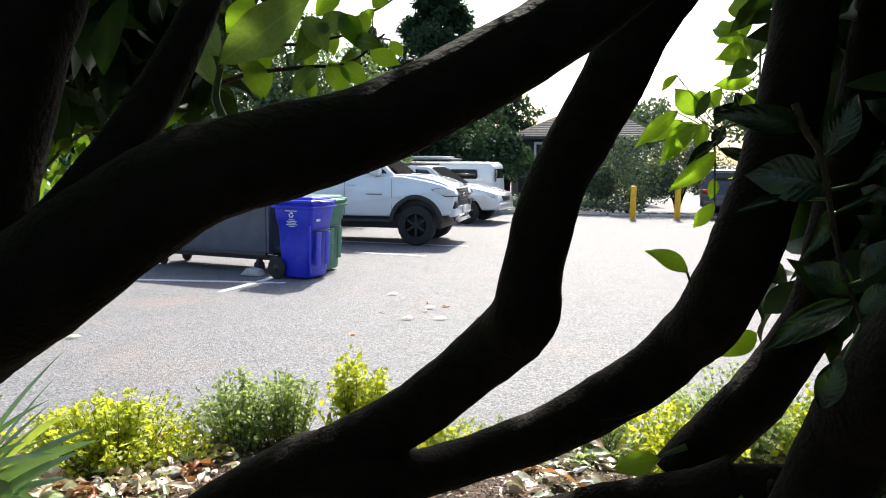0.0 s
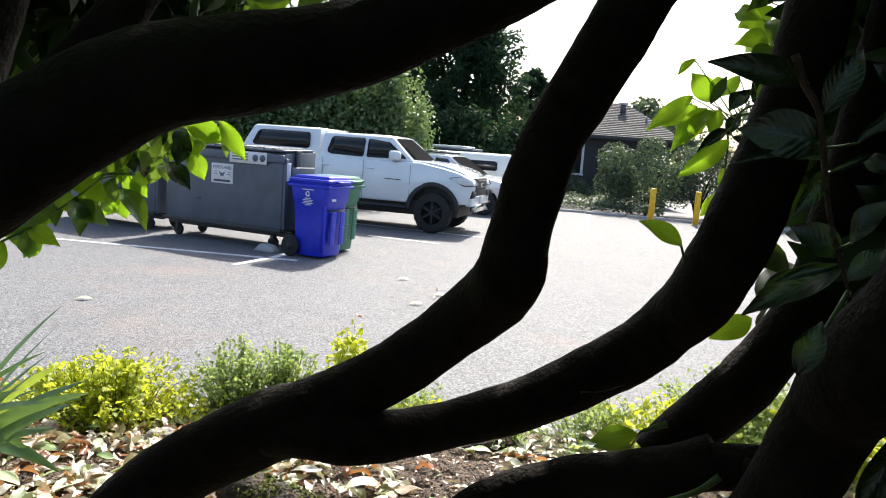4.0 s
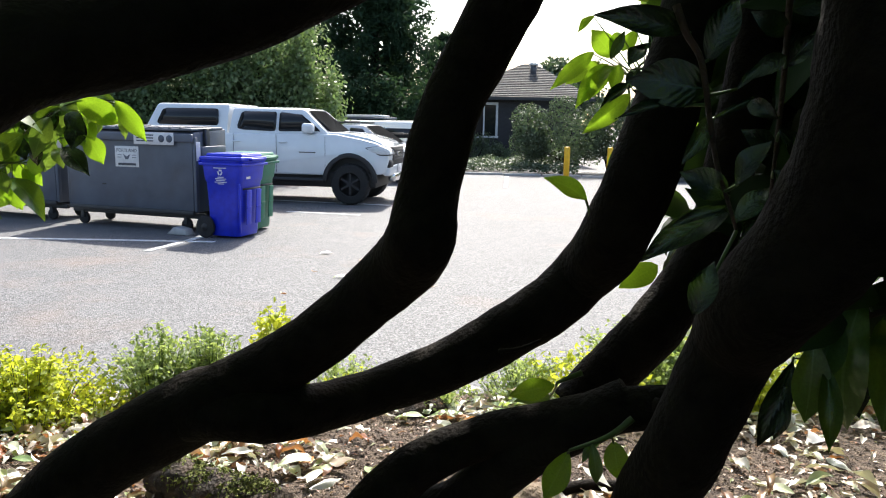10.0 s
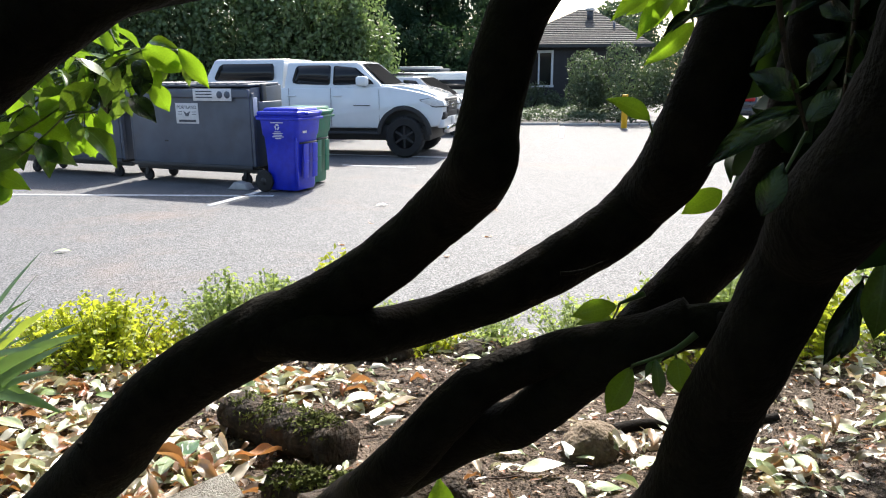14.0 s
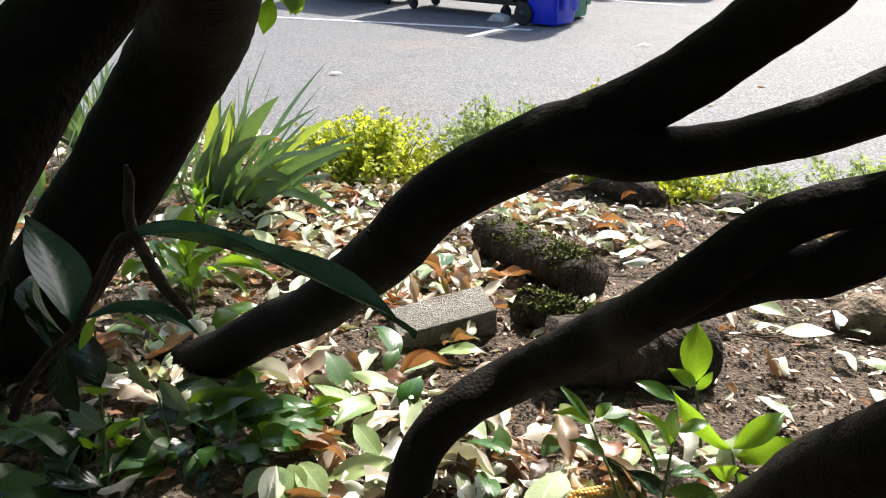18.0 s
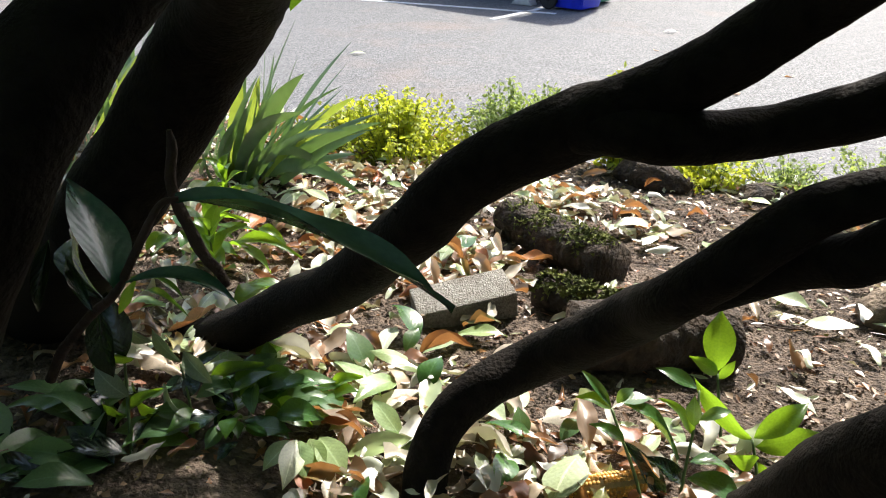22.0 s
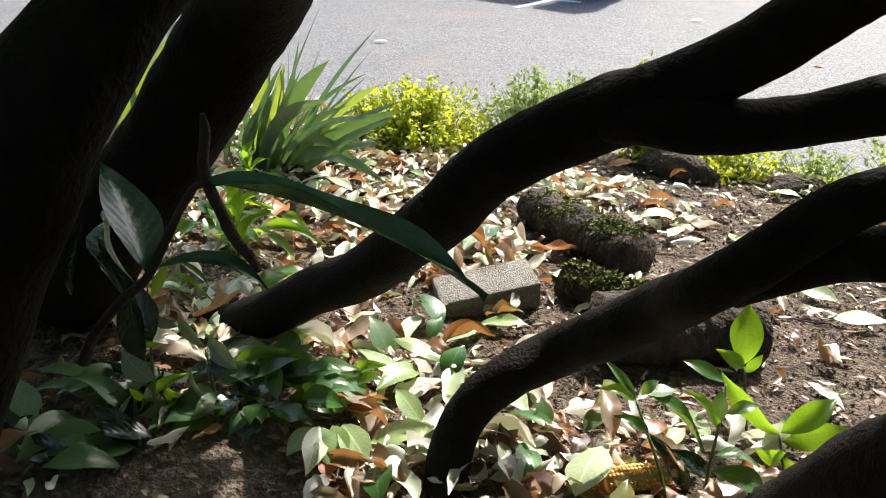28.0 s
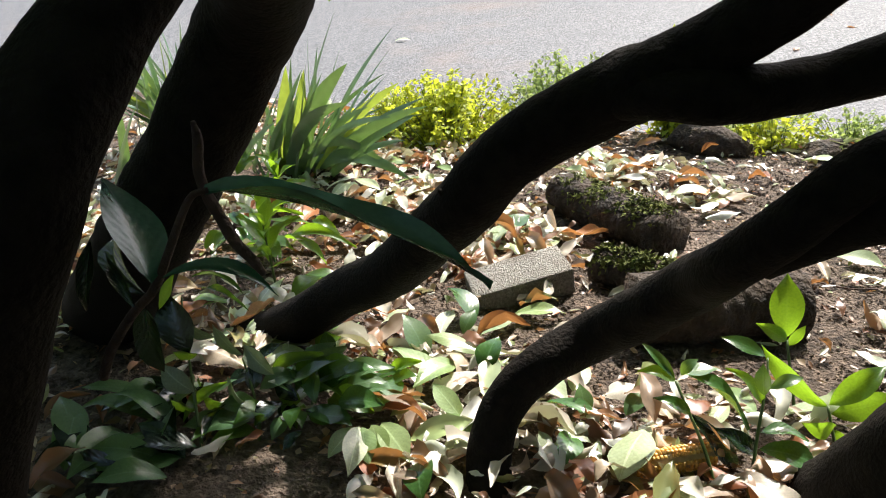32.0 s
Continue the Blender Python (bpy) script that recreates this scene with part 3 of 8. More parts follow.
def build_limbs():
    shrub = thing("laurel_shrub", "old laurel with dark crooked bare stems, seen from under it", "shrub", pose(0, 0, 0))
    limbs = {
        "A": dict(label="", pts=[(-1.234, 0.898, 0.524, 0.0499), (-1.062, 0.880, 0.641, 0.0469), (-0.916, 0.863, 0.726, 0.0436), (-0.780, 0.843, 0.810, 0.0406), (-0.651, 0.817, 0.906, 0.0383), (-0.536, 0.769, 0.984, 0.0370), (-0.440, 0.723, 1.076, 0.0369), (-0.369, 0.690, 1.146, 0.0368), (-0.308, 0.692, 1.213, 0.0361), (-0.209, 0.707, 1.273, 0.0373), (-0.170, 0.700, 1.292, 0.0348), (-0.134, 0.707, 1.311, 0.0324), (-0.078, 0.698, 1.350, 0.0299), (-0.030, 0.693, 1.392, 0.0300), (0.010, 0.668, 1.435, 0.0317), (0.024, 0.636, 1.463, 0.0310), (0.029, 0.644, 1.497, 0.0275), (0.045, 0.645, 1.566, 0.0271), (0.065, 0.641, 1.613, 0.0270), (0.092, 0.625, 1.665, 0.0277), (0.115, 0.636, 1.714, 0.0288), (0.154, 0.652, 1.773, 0.0303), (0.187, 0.673, 1.850, 0.0314), (0.215, 0.697, 1.946, 0.0323)], knobs=[(0.20, 200, 0.006), (0.62, 200, 0.004)]),
        "B": dict(pts=[(-0.200, 0.690, 1.272, 0.0200), (-0.155, 0.680, 1.283, 0.0245), (-0.108, 0.686, 1.281, 0.0260), (-0.065, 0.715, 1.280, 0.0249), (-0.015, 0.741, 1.286, 0.0248), (0.052, 0.737, 1.315, 0.0272), (0.113, 0.742, 1.348, 0.0293), (0.163, 0.738, 1.383, 0.0301), (0.190, 0.740, 1.411, 0.0305), (0.205, 0.706, 1.444, 0.0329), (0.223, 0.682, 1.504, 0.0328), (0.248, 0.688, 1.579, 0.0310), (0.271, 0.703, 1.655, 0.0301), (0.288, 0.724, 1.739, 0.0293), (0.302, 0.748, 1.832, 0.0285), (0.311, 0.773, 1.932, 0.0276)], knobs=[(0.40, 190, 0.007), (0.43, 200, 0.004), (0.3, 200, 0.002)]),
        "C": dict(pts=[(-0.334, 0.620, 0.724, 0.0320), (-0.347, 0.646, 0.759, 0.0310), (-0.356, 0.671, 0.788, 0.0300), (-0.357, 0.696, 0.818, 0.0295), (-0.344, 0.726, 0.854, 0.0300), (-0.307, 0.756, 0.892, 0.0310), (-0.252, 0.799, 0.921, 0.0338), (-0.184, 0.771, 0.988, 0.0332), (-0.118, 0.737, 1.063, 0.0322), (-0.089, 0.665, 1.122, 0.0265), (-0.039, 0.632, 1.188, 0.0250), (0.018, 0.632, 1.251, 0.0223), (0.085, 0.632, 1.284, 0.0196), (0.148, 0.616, 1.303, 0.0213), (0.192, 0.597, 1.323, 0.0194), (0.238, 0.574, 1.337, 0.0177)], knobs=[]),
        "C2": dict(pts=[(-0.062, 0.675, 1.135, 0.0259), (0.014, 0.669, 1.185, 0.0248), (0.058, 0.646, 1.208, 0.0237), (0.102, 0.631, 1.251, 0.0233), (0.135, 0.618, 1.284, 0.0227), (0.169, 0.606, 1.309, 0.0221), (0.205, 0.596, 1.332, 0.0214)], knobs=[]),
        "D": dict(pts=[(0.196, 0.763, 1.257, 0.0290), (0.218, 0.766, 1.282, 0.0300), (0.253, 0.762, 1.324, 0.0306), (0.279, 0.755, 1.358, 0.0298), (0.304, 0.755, 1.398, 0.0280), (0.327, 0.751, 1.448, 0.0260), (0.336, 0.742, 1.525, 0.0248), (0.348, 0.736, 1.627, 0.0240), (0.361, 0.732, 1.739, 0.0232), (0.373, 0.730, 1.876, 0.0224)], knobs=[(0.1, 120, 0.004)]),
        "E": dict(pts=[(0.040, 0.784, 0.715, 0.0680), (0.077, 0.739, 0.817, 0.0587), (0.106, 0.697, 0.932, 0.0503), (0.148, 0.636, 1.047, 0.0428), (0.196, 0.574, 1.162, 0.0365), (0.211, 0.544, 1.262, 0.0321), (0.224, 0.511, 1.340, 0.0297), (0.245, 0.502, 1.408, 0.0303), (0.246, 0.464, 1.450, 0.0353), (0.272, 0.438, 1.509, 0.0382), (0.284, 0.421, 1.584, 0.0396), (0.283, 0.418, 1.675, 0.0400), (0.280, 0.423, 1.794, 0.0398), (0.280, 0.429, 1.932, 0.0393)], knobs=[]),
        "U": dict(pts=[(-1.254, 0.825, 0.729, 0.0750), (-1.218, 0.814, 0.769, 0.0908), (-0.825, 0.605, 1.056, 0.0610), (-0.692, 0.549, 1.161, 0.0522), (-0.657, 0.560, 1.205, 0.0504), (-0.600, 0.581, 1.285, 0.0498), (-0.547, 0.584, 1.351, 0.0487), (-0.491, 0.558, 1.396, 0.0461), (-0.432, 0.502, 1.431, 0.0419), (-0.368, 0.430, 1.462, 0.0370), (-0.301, 0.362, 1.498, 0.0322), (-0.231, 0.322, 1.536, 0.0281), (-0.166, 0.341, 1.584, 0.0249), (-0.126, 0.371, 1.599, 0.0248), (-0.076, 0.398, 1.617, 0.0233), (-0.012, 0.423, 1.652, 0.0228), (0.037, 0.440, 1.684, 0.0226), (0.077, 0.453, 1.716, 0.0223), (0.112, 0.464, 1.752, 0.0220), (0.145, 0.473, 1.798, 0.0216), (0.180, 0.482, 1.858, 0.0212), (0.216, 0.491, 1.927, 0.0208)], knobs=[(0.33, 180, 0.004)]),
        "T2": dict(pts=[(-0.679, 0.106, 0.738, 0.0687), (-0.602, 0.122, 0.910, 0.0610), (-0.527, 0.138, 1.067, 0.0533), (-0.459, 0.156, 1.195, 0.0457), (-0.402, 0.176, 1.294, 0.0384), (-0.360, 0.203, 1.372, 0.0317), (-0.339, 0.248, 1.427, 0.0255), (-0.312, 0.304, 1.477, 0.0208), (-0.270, 0.352, 1.525, 0.0192), (-0.239, 0.390, 1.576, 0.0159), (-0.212, 0.421, 1.632, 0.0131), (-0.189, 0.449, 1.697, 0.0107), (-0.170, 0.475, 1.775, 0.0083), (-0.151, 0.500, 1.869, 0.0060)], knobs=[]),
        "T3": dict(pts=[(-0.330, 0.385, 1.480, 0.0300), (-0.318, 0.385, 1.520, 0.0310), (-0.305, 0.388, 1.562, 0.0310), (-0.295, 0.392, 1.605, 0.0300), (-0.277, 0.398, 1.662, 0.0260), (-0.262, 0.405, 1.713, 0.0241), (-0.25, 0.42, 1.9, 0.022)], knobs=[]),
        # F: unseen stem added at the right to help keep light out
        "F": dict(pts=[(0.62, 0.42, 0.70, 0.09), (0.56, 0.43, 1.0, 0.07), (0.49, 0.45, 1.3, 0.062), (0.44, 0.47, 1.5, 0.058), (0.42, 0.49, 1.7, 0.055), (0.42, 0.5, 1.95, 0.05)], knobs=[]),
    }
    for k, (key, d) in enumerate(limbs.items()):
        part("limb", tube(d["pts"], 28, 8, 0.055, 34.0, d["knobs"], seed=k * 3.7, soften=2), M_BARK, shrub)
    # a dead reddish shoot and a few snapped spurs on the stems
    part("dead_shoot", tube([(*p, r) for p, r in zip([(-0.283, 0.244, 1.393), (-0.284, 0.245, 1.384), (-0.286, 0.243, 1.370), (-0.285, 0.243, 1.359), (-0.281, 0.244, 1.346), (-0.276, 0.245, 1.333), (-0.270, 0.248, 1.322), (-0.266, 0.248, 1.315)], (0.0012, 0.0024, 0.0026, 0.0028, 0.0030, 0.0030, 0.0026, 0.0014))], 10, 6, 0.12, 90, []), M_TWIG, shrub, "thin dead reddish-brown shoot")
    for p, d, r in [((0.100, 0.676, 1.350), (0.04, 0.0, 0.012), 0.0022), ((0.205, 0.535, 1.352), (0.02, -0.02, 0.012), 0.006), ((-0.380, 0.668, 1.166), (-0.008, -0.004, 0.006), 0.005)]:
        p, d = Vector(p), Vector(d)
        part("spur", tube([(*p, r), (*(p + d * 0.5 + Vector((0, 0, -0.003))), r * 0.8), (*(p + d), r * 0.4)], 8, 4, 0.15, 90), M_BARK, shrub)
    return shrub


SHRUB = build_limbs()

# ---- leafy sprigs of the laurel ----
UNIT = [leaf_mesh("leaf", M_LEAF, length=1.0, width=0.42, fold=fo, droop=dr, wave=wv, phase=ph, cols=5, rows=11, tip=tp)
        for fo, dr, wv, ph, tp in [(0.30, 0.20, 0.06, 0, 1.0), (0.45, 0.5, 0.09, 1, 0.92), (0.15, -0.1, 0.07, 2, 0.9), (0.35, 0.7, 0.08, 3, 1.05), (0.6, 0.3, 0.12, 4, 0.95)]]


# blades with the shade put into their dark colour
SHADED = [leaf_mesh("leaf", M_LEAF_SHADED, length=1.0, width=0.42, fold=fo, droop=dr, wave=wv, phase=ph, cols=5, rows=9, tip=tp)
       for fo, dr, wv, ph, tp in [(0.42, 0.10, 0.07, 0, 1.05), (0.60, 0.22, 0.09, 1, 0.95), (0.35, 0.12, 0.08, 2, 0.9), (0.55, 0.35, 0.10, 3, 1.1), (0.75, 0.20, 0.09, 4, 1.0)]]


def leaf_set(mat):
    """Five leaf blades of one metre in one material."""
    return [leaf_mesh("leaf", mat, length=1.0, width=0.42, fold=fo, droop=dr, wave=wv, phase=ph, cols=5, rows=10, tip=tp)
            for fo, dr, wv, ph, tp in [(0.22, 0.15, 0.03, 0, 1.0), (0.35, 0.45, 0.05, 1, 0.92), (0.15, 0.0, 0.04, 2, 0.9), (0.30, 0.6, 0.05, 3, 1.05), (0.5, 0.25, 0.07, 4, 0.95)]]


BROAD, GLOSS, SILVER = leaf_set(M_BROAD), leaf_set(M_GLOSS), leaf_set(M_SILVER)


def leaf_at(parent, base, tip, width, k=0, up=None, name="leaf", label="", meshes=None):
    """A leaf from its stalk end to its tip, so wide, with its upper side towards up."""
    base, tip = Vector(base), Vector(tip)
    d = tip - base
    ln = max(d.length, 0.02)
    ms = meshes or UNIT
    m = orient(base, d, up or (0.15, -0.25, 1.0)) @ Matrix.Diagonal((ln, min(width / 0.42, ln * 1.5), ln, 1))
    return part(name, ms[k % len(ms)], None, parent, label, at=m)


# old: use the blades whose colour is darkened for shade
def sprig(label, stem, leaves, r=0.0025, ups=((0.3, -0.8, 0.6), (0.1, -0.4, 1.0), (-0.4, -0.6, 0.7), (0.0, 0.9, 0.5), (0.5, -0.9, 0.2)), mat=None, old=False, pure=False, kinds=None):
    t = thing("laurel_sprig", label, "leafy branch", pose(0, 0, 0))
    rows = [(*p, r * (1.25 - 0.7 * i / max(1, len(stem) - 1))) for i, p in enumerate(stem)]
    part("stem", tube(rows, 8, 6, 0.05, 80), mat or M_STEM, t)
    pts = [Vector(p) for p in spline(stem, 6)]
    for k, (a, b, c, d, e, f, w) in enumerate(leaves):
        base = Vector((a, b, c))
        near = min(pts, key=lambda q: (q - base).length)
        up = (Vector((0, 0, 1.56)) - base).normalized() + 0.45 * Vector(ups[k % len(ups)])
        leaf = leaf_at(t, (a, b, c), (d, e, f), w * 1.08, k, up, meshes=kinds or SHADED if kinds or old else UNIT if pure else (UNIT, BROAD, UNIT, GLOSS, UNIT)[k % 5])
        if 0.004 < (near - base).length < 0.12:
            part("stalk", tube([(*near, 0.0013), (*((near + base) / 2), 0.0011), (*(base + (Vector((d, e, f)) - base) * 0.05), 0.0010)], 5, 3), M_STEM, t)
    return t


sprig("backlit laurel sprig with bright yellow-green leaves",
      [(0.553, 1.263, 1.693), (0.477, 1.263, 1.673), (0.411, 1.264, 1.664), (0.375, 1.263, 1.648), (0.377, 1.257, 1.615), (0.376, 1.250, 1.573), (0.376, 1.243, 1.532)],
      [(0.324, 1.302, 1.690, 0.248, 1.290, 1.623, 0.027),
       (0.347, 1.292, 1.669, 0.293, 1.287, 1.593, 0.035),
       (0.351, 1.285, 1.666, 0.300, 1.285, 1.601, 0.029),
       (0.350, 1.266, 1.663, 0.304, 1.243, 1.603, 0.023),
       (0.374, 1.240, 1.618, 0.298, 1.246, 1.550, 0.037),
       (0.396, 1.300, 1.727, 0.374, 1.310, 1.692, 0.023),
       (0.357, 1.257, 1.666, 0.346, 1.255, 1.621, 0.030),
       (0.355, 1.287, 1.680, 0.317, 1.302, 1.727, 0.046),
       (0.321, 1.301, 1.749, 0.293, 1.299, 1.720, 0.014),
       (0.378, 1.260, 1.574, 0.373, 1.260, 1.537, 0.024),
       (0.372, 1.230, 1.534, 0.341, 1.239, 1.490, 0.024),
       (0.370, 1.303, 1.721, 0.345, 1.282, 1.681, 0.025),
       (0.332, 1.297, 1.672, 0.278, 1.310, 1.634, 0.025)],
      pure=True)
sprig("laurel sprig with mid-green leaves against the sky",
      [(0.494, 1.236, 1.895), (0.449, 1.227, 1.841), (0.430, 1.220, 1.787), (0.428, 1.212, 1.724)],
      [(0.420, 1.236, 1.825, 0.369, 1.255, 1.796, 0.042),
       (0.430, 1.251, 1.801, 0.397, 1.290, 1.764, 0.043),
       (0.415, 1.249, 1.835, 0.408, 1.296, 1.877, 0.037),
       (0.406, 1.167, 1.752, 0.360, 1.158, 1.725, 0.035),
       (0.433, 1.259, 1.736, 0.372, 1.270, 1.728, 0.030),
       (0.421, 1.259, 1.782, 0.355, 1.215, 1.763, 0.034),
       (0.423, 1.223, 1.840, 0.416, 1.201, 1.879, 0.036),
       (0.431, 1.216, 1.716, 0.401, 1.217, 1.676, 0.033),
       (0.413, 1.171, 1.797, 0.386, 1.136, 1.749, 0.035),
       (0.388, 1.197, 1.801, 0.358, 1.240, 1.815, 0.030)])
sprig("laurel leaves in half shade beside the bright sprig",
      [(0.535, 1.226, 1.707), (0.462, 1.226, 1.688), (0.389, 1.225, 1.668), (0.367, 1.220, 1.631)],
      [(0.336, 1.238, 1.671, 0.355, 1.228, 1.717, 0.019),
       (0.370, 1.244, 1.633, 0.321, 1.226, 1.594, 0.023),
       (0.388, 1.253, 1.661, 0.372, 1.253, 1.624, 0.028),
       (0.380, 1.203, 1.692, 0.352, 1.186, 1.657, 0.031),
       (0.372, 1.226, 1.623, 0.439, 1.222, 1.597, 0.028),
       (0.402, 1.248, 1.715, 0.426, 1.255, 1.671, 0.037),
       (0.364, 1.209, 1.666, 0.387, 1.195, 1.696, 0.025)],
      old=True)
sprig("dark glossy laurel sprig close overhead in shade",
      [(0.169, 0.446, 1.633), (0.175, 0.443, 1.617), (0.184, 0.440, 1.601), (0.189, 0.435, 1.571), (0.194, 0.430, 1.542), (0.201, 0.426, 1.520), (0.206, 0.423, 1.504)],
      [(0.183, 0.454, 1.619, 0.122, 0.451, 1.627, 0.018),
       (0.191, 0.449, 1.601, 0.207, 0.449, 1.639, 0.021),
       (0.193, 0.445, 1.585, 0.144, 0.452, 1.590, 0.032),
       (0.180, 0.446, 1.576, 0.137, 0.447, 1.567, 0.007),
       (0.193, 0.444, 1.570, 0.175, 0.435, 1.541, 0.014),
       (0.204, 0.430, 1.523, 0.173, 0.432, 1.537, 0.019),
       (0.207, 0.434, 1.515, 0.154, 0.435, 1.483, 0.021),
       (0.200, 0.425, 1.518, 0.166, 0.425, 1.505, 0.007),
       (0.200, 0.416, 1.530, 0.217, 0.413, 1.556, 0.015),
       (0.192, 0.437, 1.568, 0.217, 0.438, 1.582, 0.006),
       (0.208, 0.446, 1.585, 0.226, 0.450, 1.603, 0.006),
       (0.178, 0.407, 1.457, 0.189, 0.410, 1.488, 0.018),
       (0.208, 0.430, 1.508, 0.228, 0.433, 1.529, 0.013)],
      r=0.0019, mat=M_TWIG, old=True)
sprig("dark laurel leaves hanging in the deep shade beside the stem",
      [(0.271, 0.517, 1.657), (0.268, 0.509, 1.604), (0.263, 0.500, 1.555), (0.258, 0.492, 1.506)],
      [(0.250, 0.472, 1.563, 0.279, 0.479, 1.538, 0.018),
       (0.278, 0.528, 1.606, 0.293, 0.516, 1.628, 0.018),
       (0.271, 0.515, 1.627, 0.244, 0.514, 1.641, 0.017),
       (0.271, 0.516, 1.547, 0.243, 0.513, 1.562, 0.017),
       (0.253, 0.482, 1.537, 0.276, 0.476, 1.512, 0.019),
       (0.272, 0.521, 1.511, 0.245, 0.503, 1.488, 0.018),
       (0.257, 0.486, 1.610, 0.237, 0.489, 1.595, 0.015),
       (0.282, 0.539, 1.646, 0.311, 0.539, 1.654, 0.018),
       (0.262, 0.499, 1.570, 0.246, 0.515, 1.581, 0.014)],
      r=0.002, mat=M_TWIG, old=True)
t = thing("laurel_leaf", "single green laurel leaf on a short stalk on a bare stem", "leaf", pose(0, 0, 0))
leaf_at(t, (0.181, 0.690, 1.494), (0.139, 0.691, 1.514), 0.021, 0, (0.2, -0.9, 0.5))
part("stalk", tube([(0.183, 0.688, 1.479, 0.0012), (0.182, 0.689, 1.486, 0.0012), (0.179, 0.690, 1.495, 0.0012)], 6, 4), M_STEM, t)
sprig("low laurel leaves hanging from the crooked stem",
      [(0.198, 0.566, 1.329), (0.185, 0.565, 1.318), (0.171, 0.564, 1.311), (0.147, 0.564, 1.302)],
      [(0.148, 0.571, 1.298, 0.128, 0.565, 1.258, 0.021),
       (0.165, 0.563, 1.309, 0.170, 0.561, 1.274, 0.011),
       (0.184, 0.569, 1.308, 0.188, 0.558, 1.278, 0.021),
       (0.174, 0.571, 1.307, 0.158, 0.565, 1.290, 0.008)])
sprig("yellow-green leaves low on the crooked stem",
      [(0.175, 0.651, 1.338), (0.162, 0.650, 1.333), (0.152, 0.649, 1.329)],
      [(0.150, 0.649, 1.327, 0.107, 0.646, 1.317, 0.020),
       (0.160, 0.713, 1.290, 0.121, 0.707, 1.288, 0.017),
       (0.292, 0.807, 1.410, 0.245, 0.793, 1.387, 0.027),
       (0.335, 0.817, 1.344, 0.265, 0.789, 1.276, 0.025)])
sprig("olive laurel leaves hanging in the deep shade",
      [(0.431, 0.593, 1.420), (0.393, 0.592, 1.407), (0.361, 0.591, 1.395), (0.355, 0.590, 1.385)],
      [(0.348, 0.578, 1.393, 0.346, 0.575, 1.322, 0.029),
       (0.359, 0.574, 1.372, 0.357, 0.554, 1.305, 0.018),
       (0.374, 0.593, 1.409, 0.355, 0.579, 1.349, 0.029),
       (0.398, 0.597, 1.428, 0.391, 0.587, 1.310, 0.043),
       (0.420, 0.600, 1.408, 0.412, 0.572, 1.316, 0.043)],
      mat=M_TWIG, kinds=GLOSS)
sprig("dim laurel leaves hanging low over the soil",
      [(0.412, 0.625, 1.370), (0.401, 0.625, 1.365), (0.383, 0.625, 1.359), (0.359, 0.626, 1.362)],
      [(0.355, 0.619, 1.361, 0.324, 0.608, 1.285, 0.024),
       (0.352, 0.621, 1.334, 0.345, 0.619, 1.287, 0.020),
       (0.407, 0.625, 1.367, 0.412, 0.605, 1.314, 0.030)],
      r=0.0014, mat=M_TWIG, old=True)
sprig("backlit laurel branch hanging over the lot",
      [(-0.968, 1.681, 1.516), (-0.826, 1.684, 1.573), (-0.770, 1.686, 1.596), (-0.708, 1.684, 1.597), (-0.646, 1.681, 1.593), (-0.626, 1.678, 1.584)],
      [(-0.636, 1.665, 1.596, -0.570, 1.661, 1.509, 0.039),
       (-0.623, 1.668, 1.574, -0.618, 1.667, 1.514, 0.022),
       (-0.684, 1.715, 1.611, -0.736, 1.720, 1.600, 0.025),
       (-0.646, 1.692, 1.599, -0.718, 1.702, 1.612, 0.025),
       (-0.634, 1.667, 1.584, -0.662, 1.677, 1.548, 0.030),
       (-0.680, 1.680, 1.590, -0.674, 1.688, 1.556, 0.035),
       (-0.686, 1.668, 1.578, -0.680, 1.672, 1.525, 0.039),
       (-0.716, 1.701, 1.593, -0.710, 1.699, 1.561, 0.033),
       (-0.729, 1.681, 1.594, -0.740, 1.662, 1.560, 0.032),
       (-0.806, 1.702, 1.586, -0.780, 1.692, 1.559, 0.033),
       (-0.810, 1.692, 1.563, -0.753, 1.668, 1.512, 0.052),
       (-0.746, 1.659, 1.591, -0.703, 1.640, 1.564, 0.034)])
sprig("laurel branch with mottled leaves in half shade",
      [(-0.943, 1.633, 1.481), (-0.847, 1.641, 1.549), (-0.787, 1.641, 1.568), (-0.726, 1.640, 1.575), (-0.690, 1.638, 1.570)],
      [(-0.711, 1.657, 1.565, -0.719, 1.632, 1.489, 0.056),
       (-0.749, 1.652, 1.494, -0.687, 1.635, 1.435, 0.052),
       (-0.826, 1.647, 1.563, -0.808, 1.634, 1.522, 0.046),
       (-0.795, 1.647, 1.554, -0.775, 1.622, 1.499, 0.044),
       (-0.795, 1.626, 1.511, -0.795, 1.633, 1.455, 0.051),
       (-0.827, 1.616, 1.522, -0.807, 1.611, 1.468, 0.048),
       (-0.746, 1.630, 1.573, -0.761, 1.615, 1.521, 0.041),
       (-0.713, 1.610, 1.569, -0.669, 1.583, 1.528, 0.040)],
      old=True)
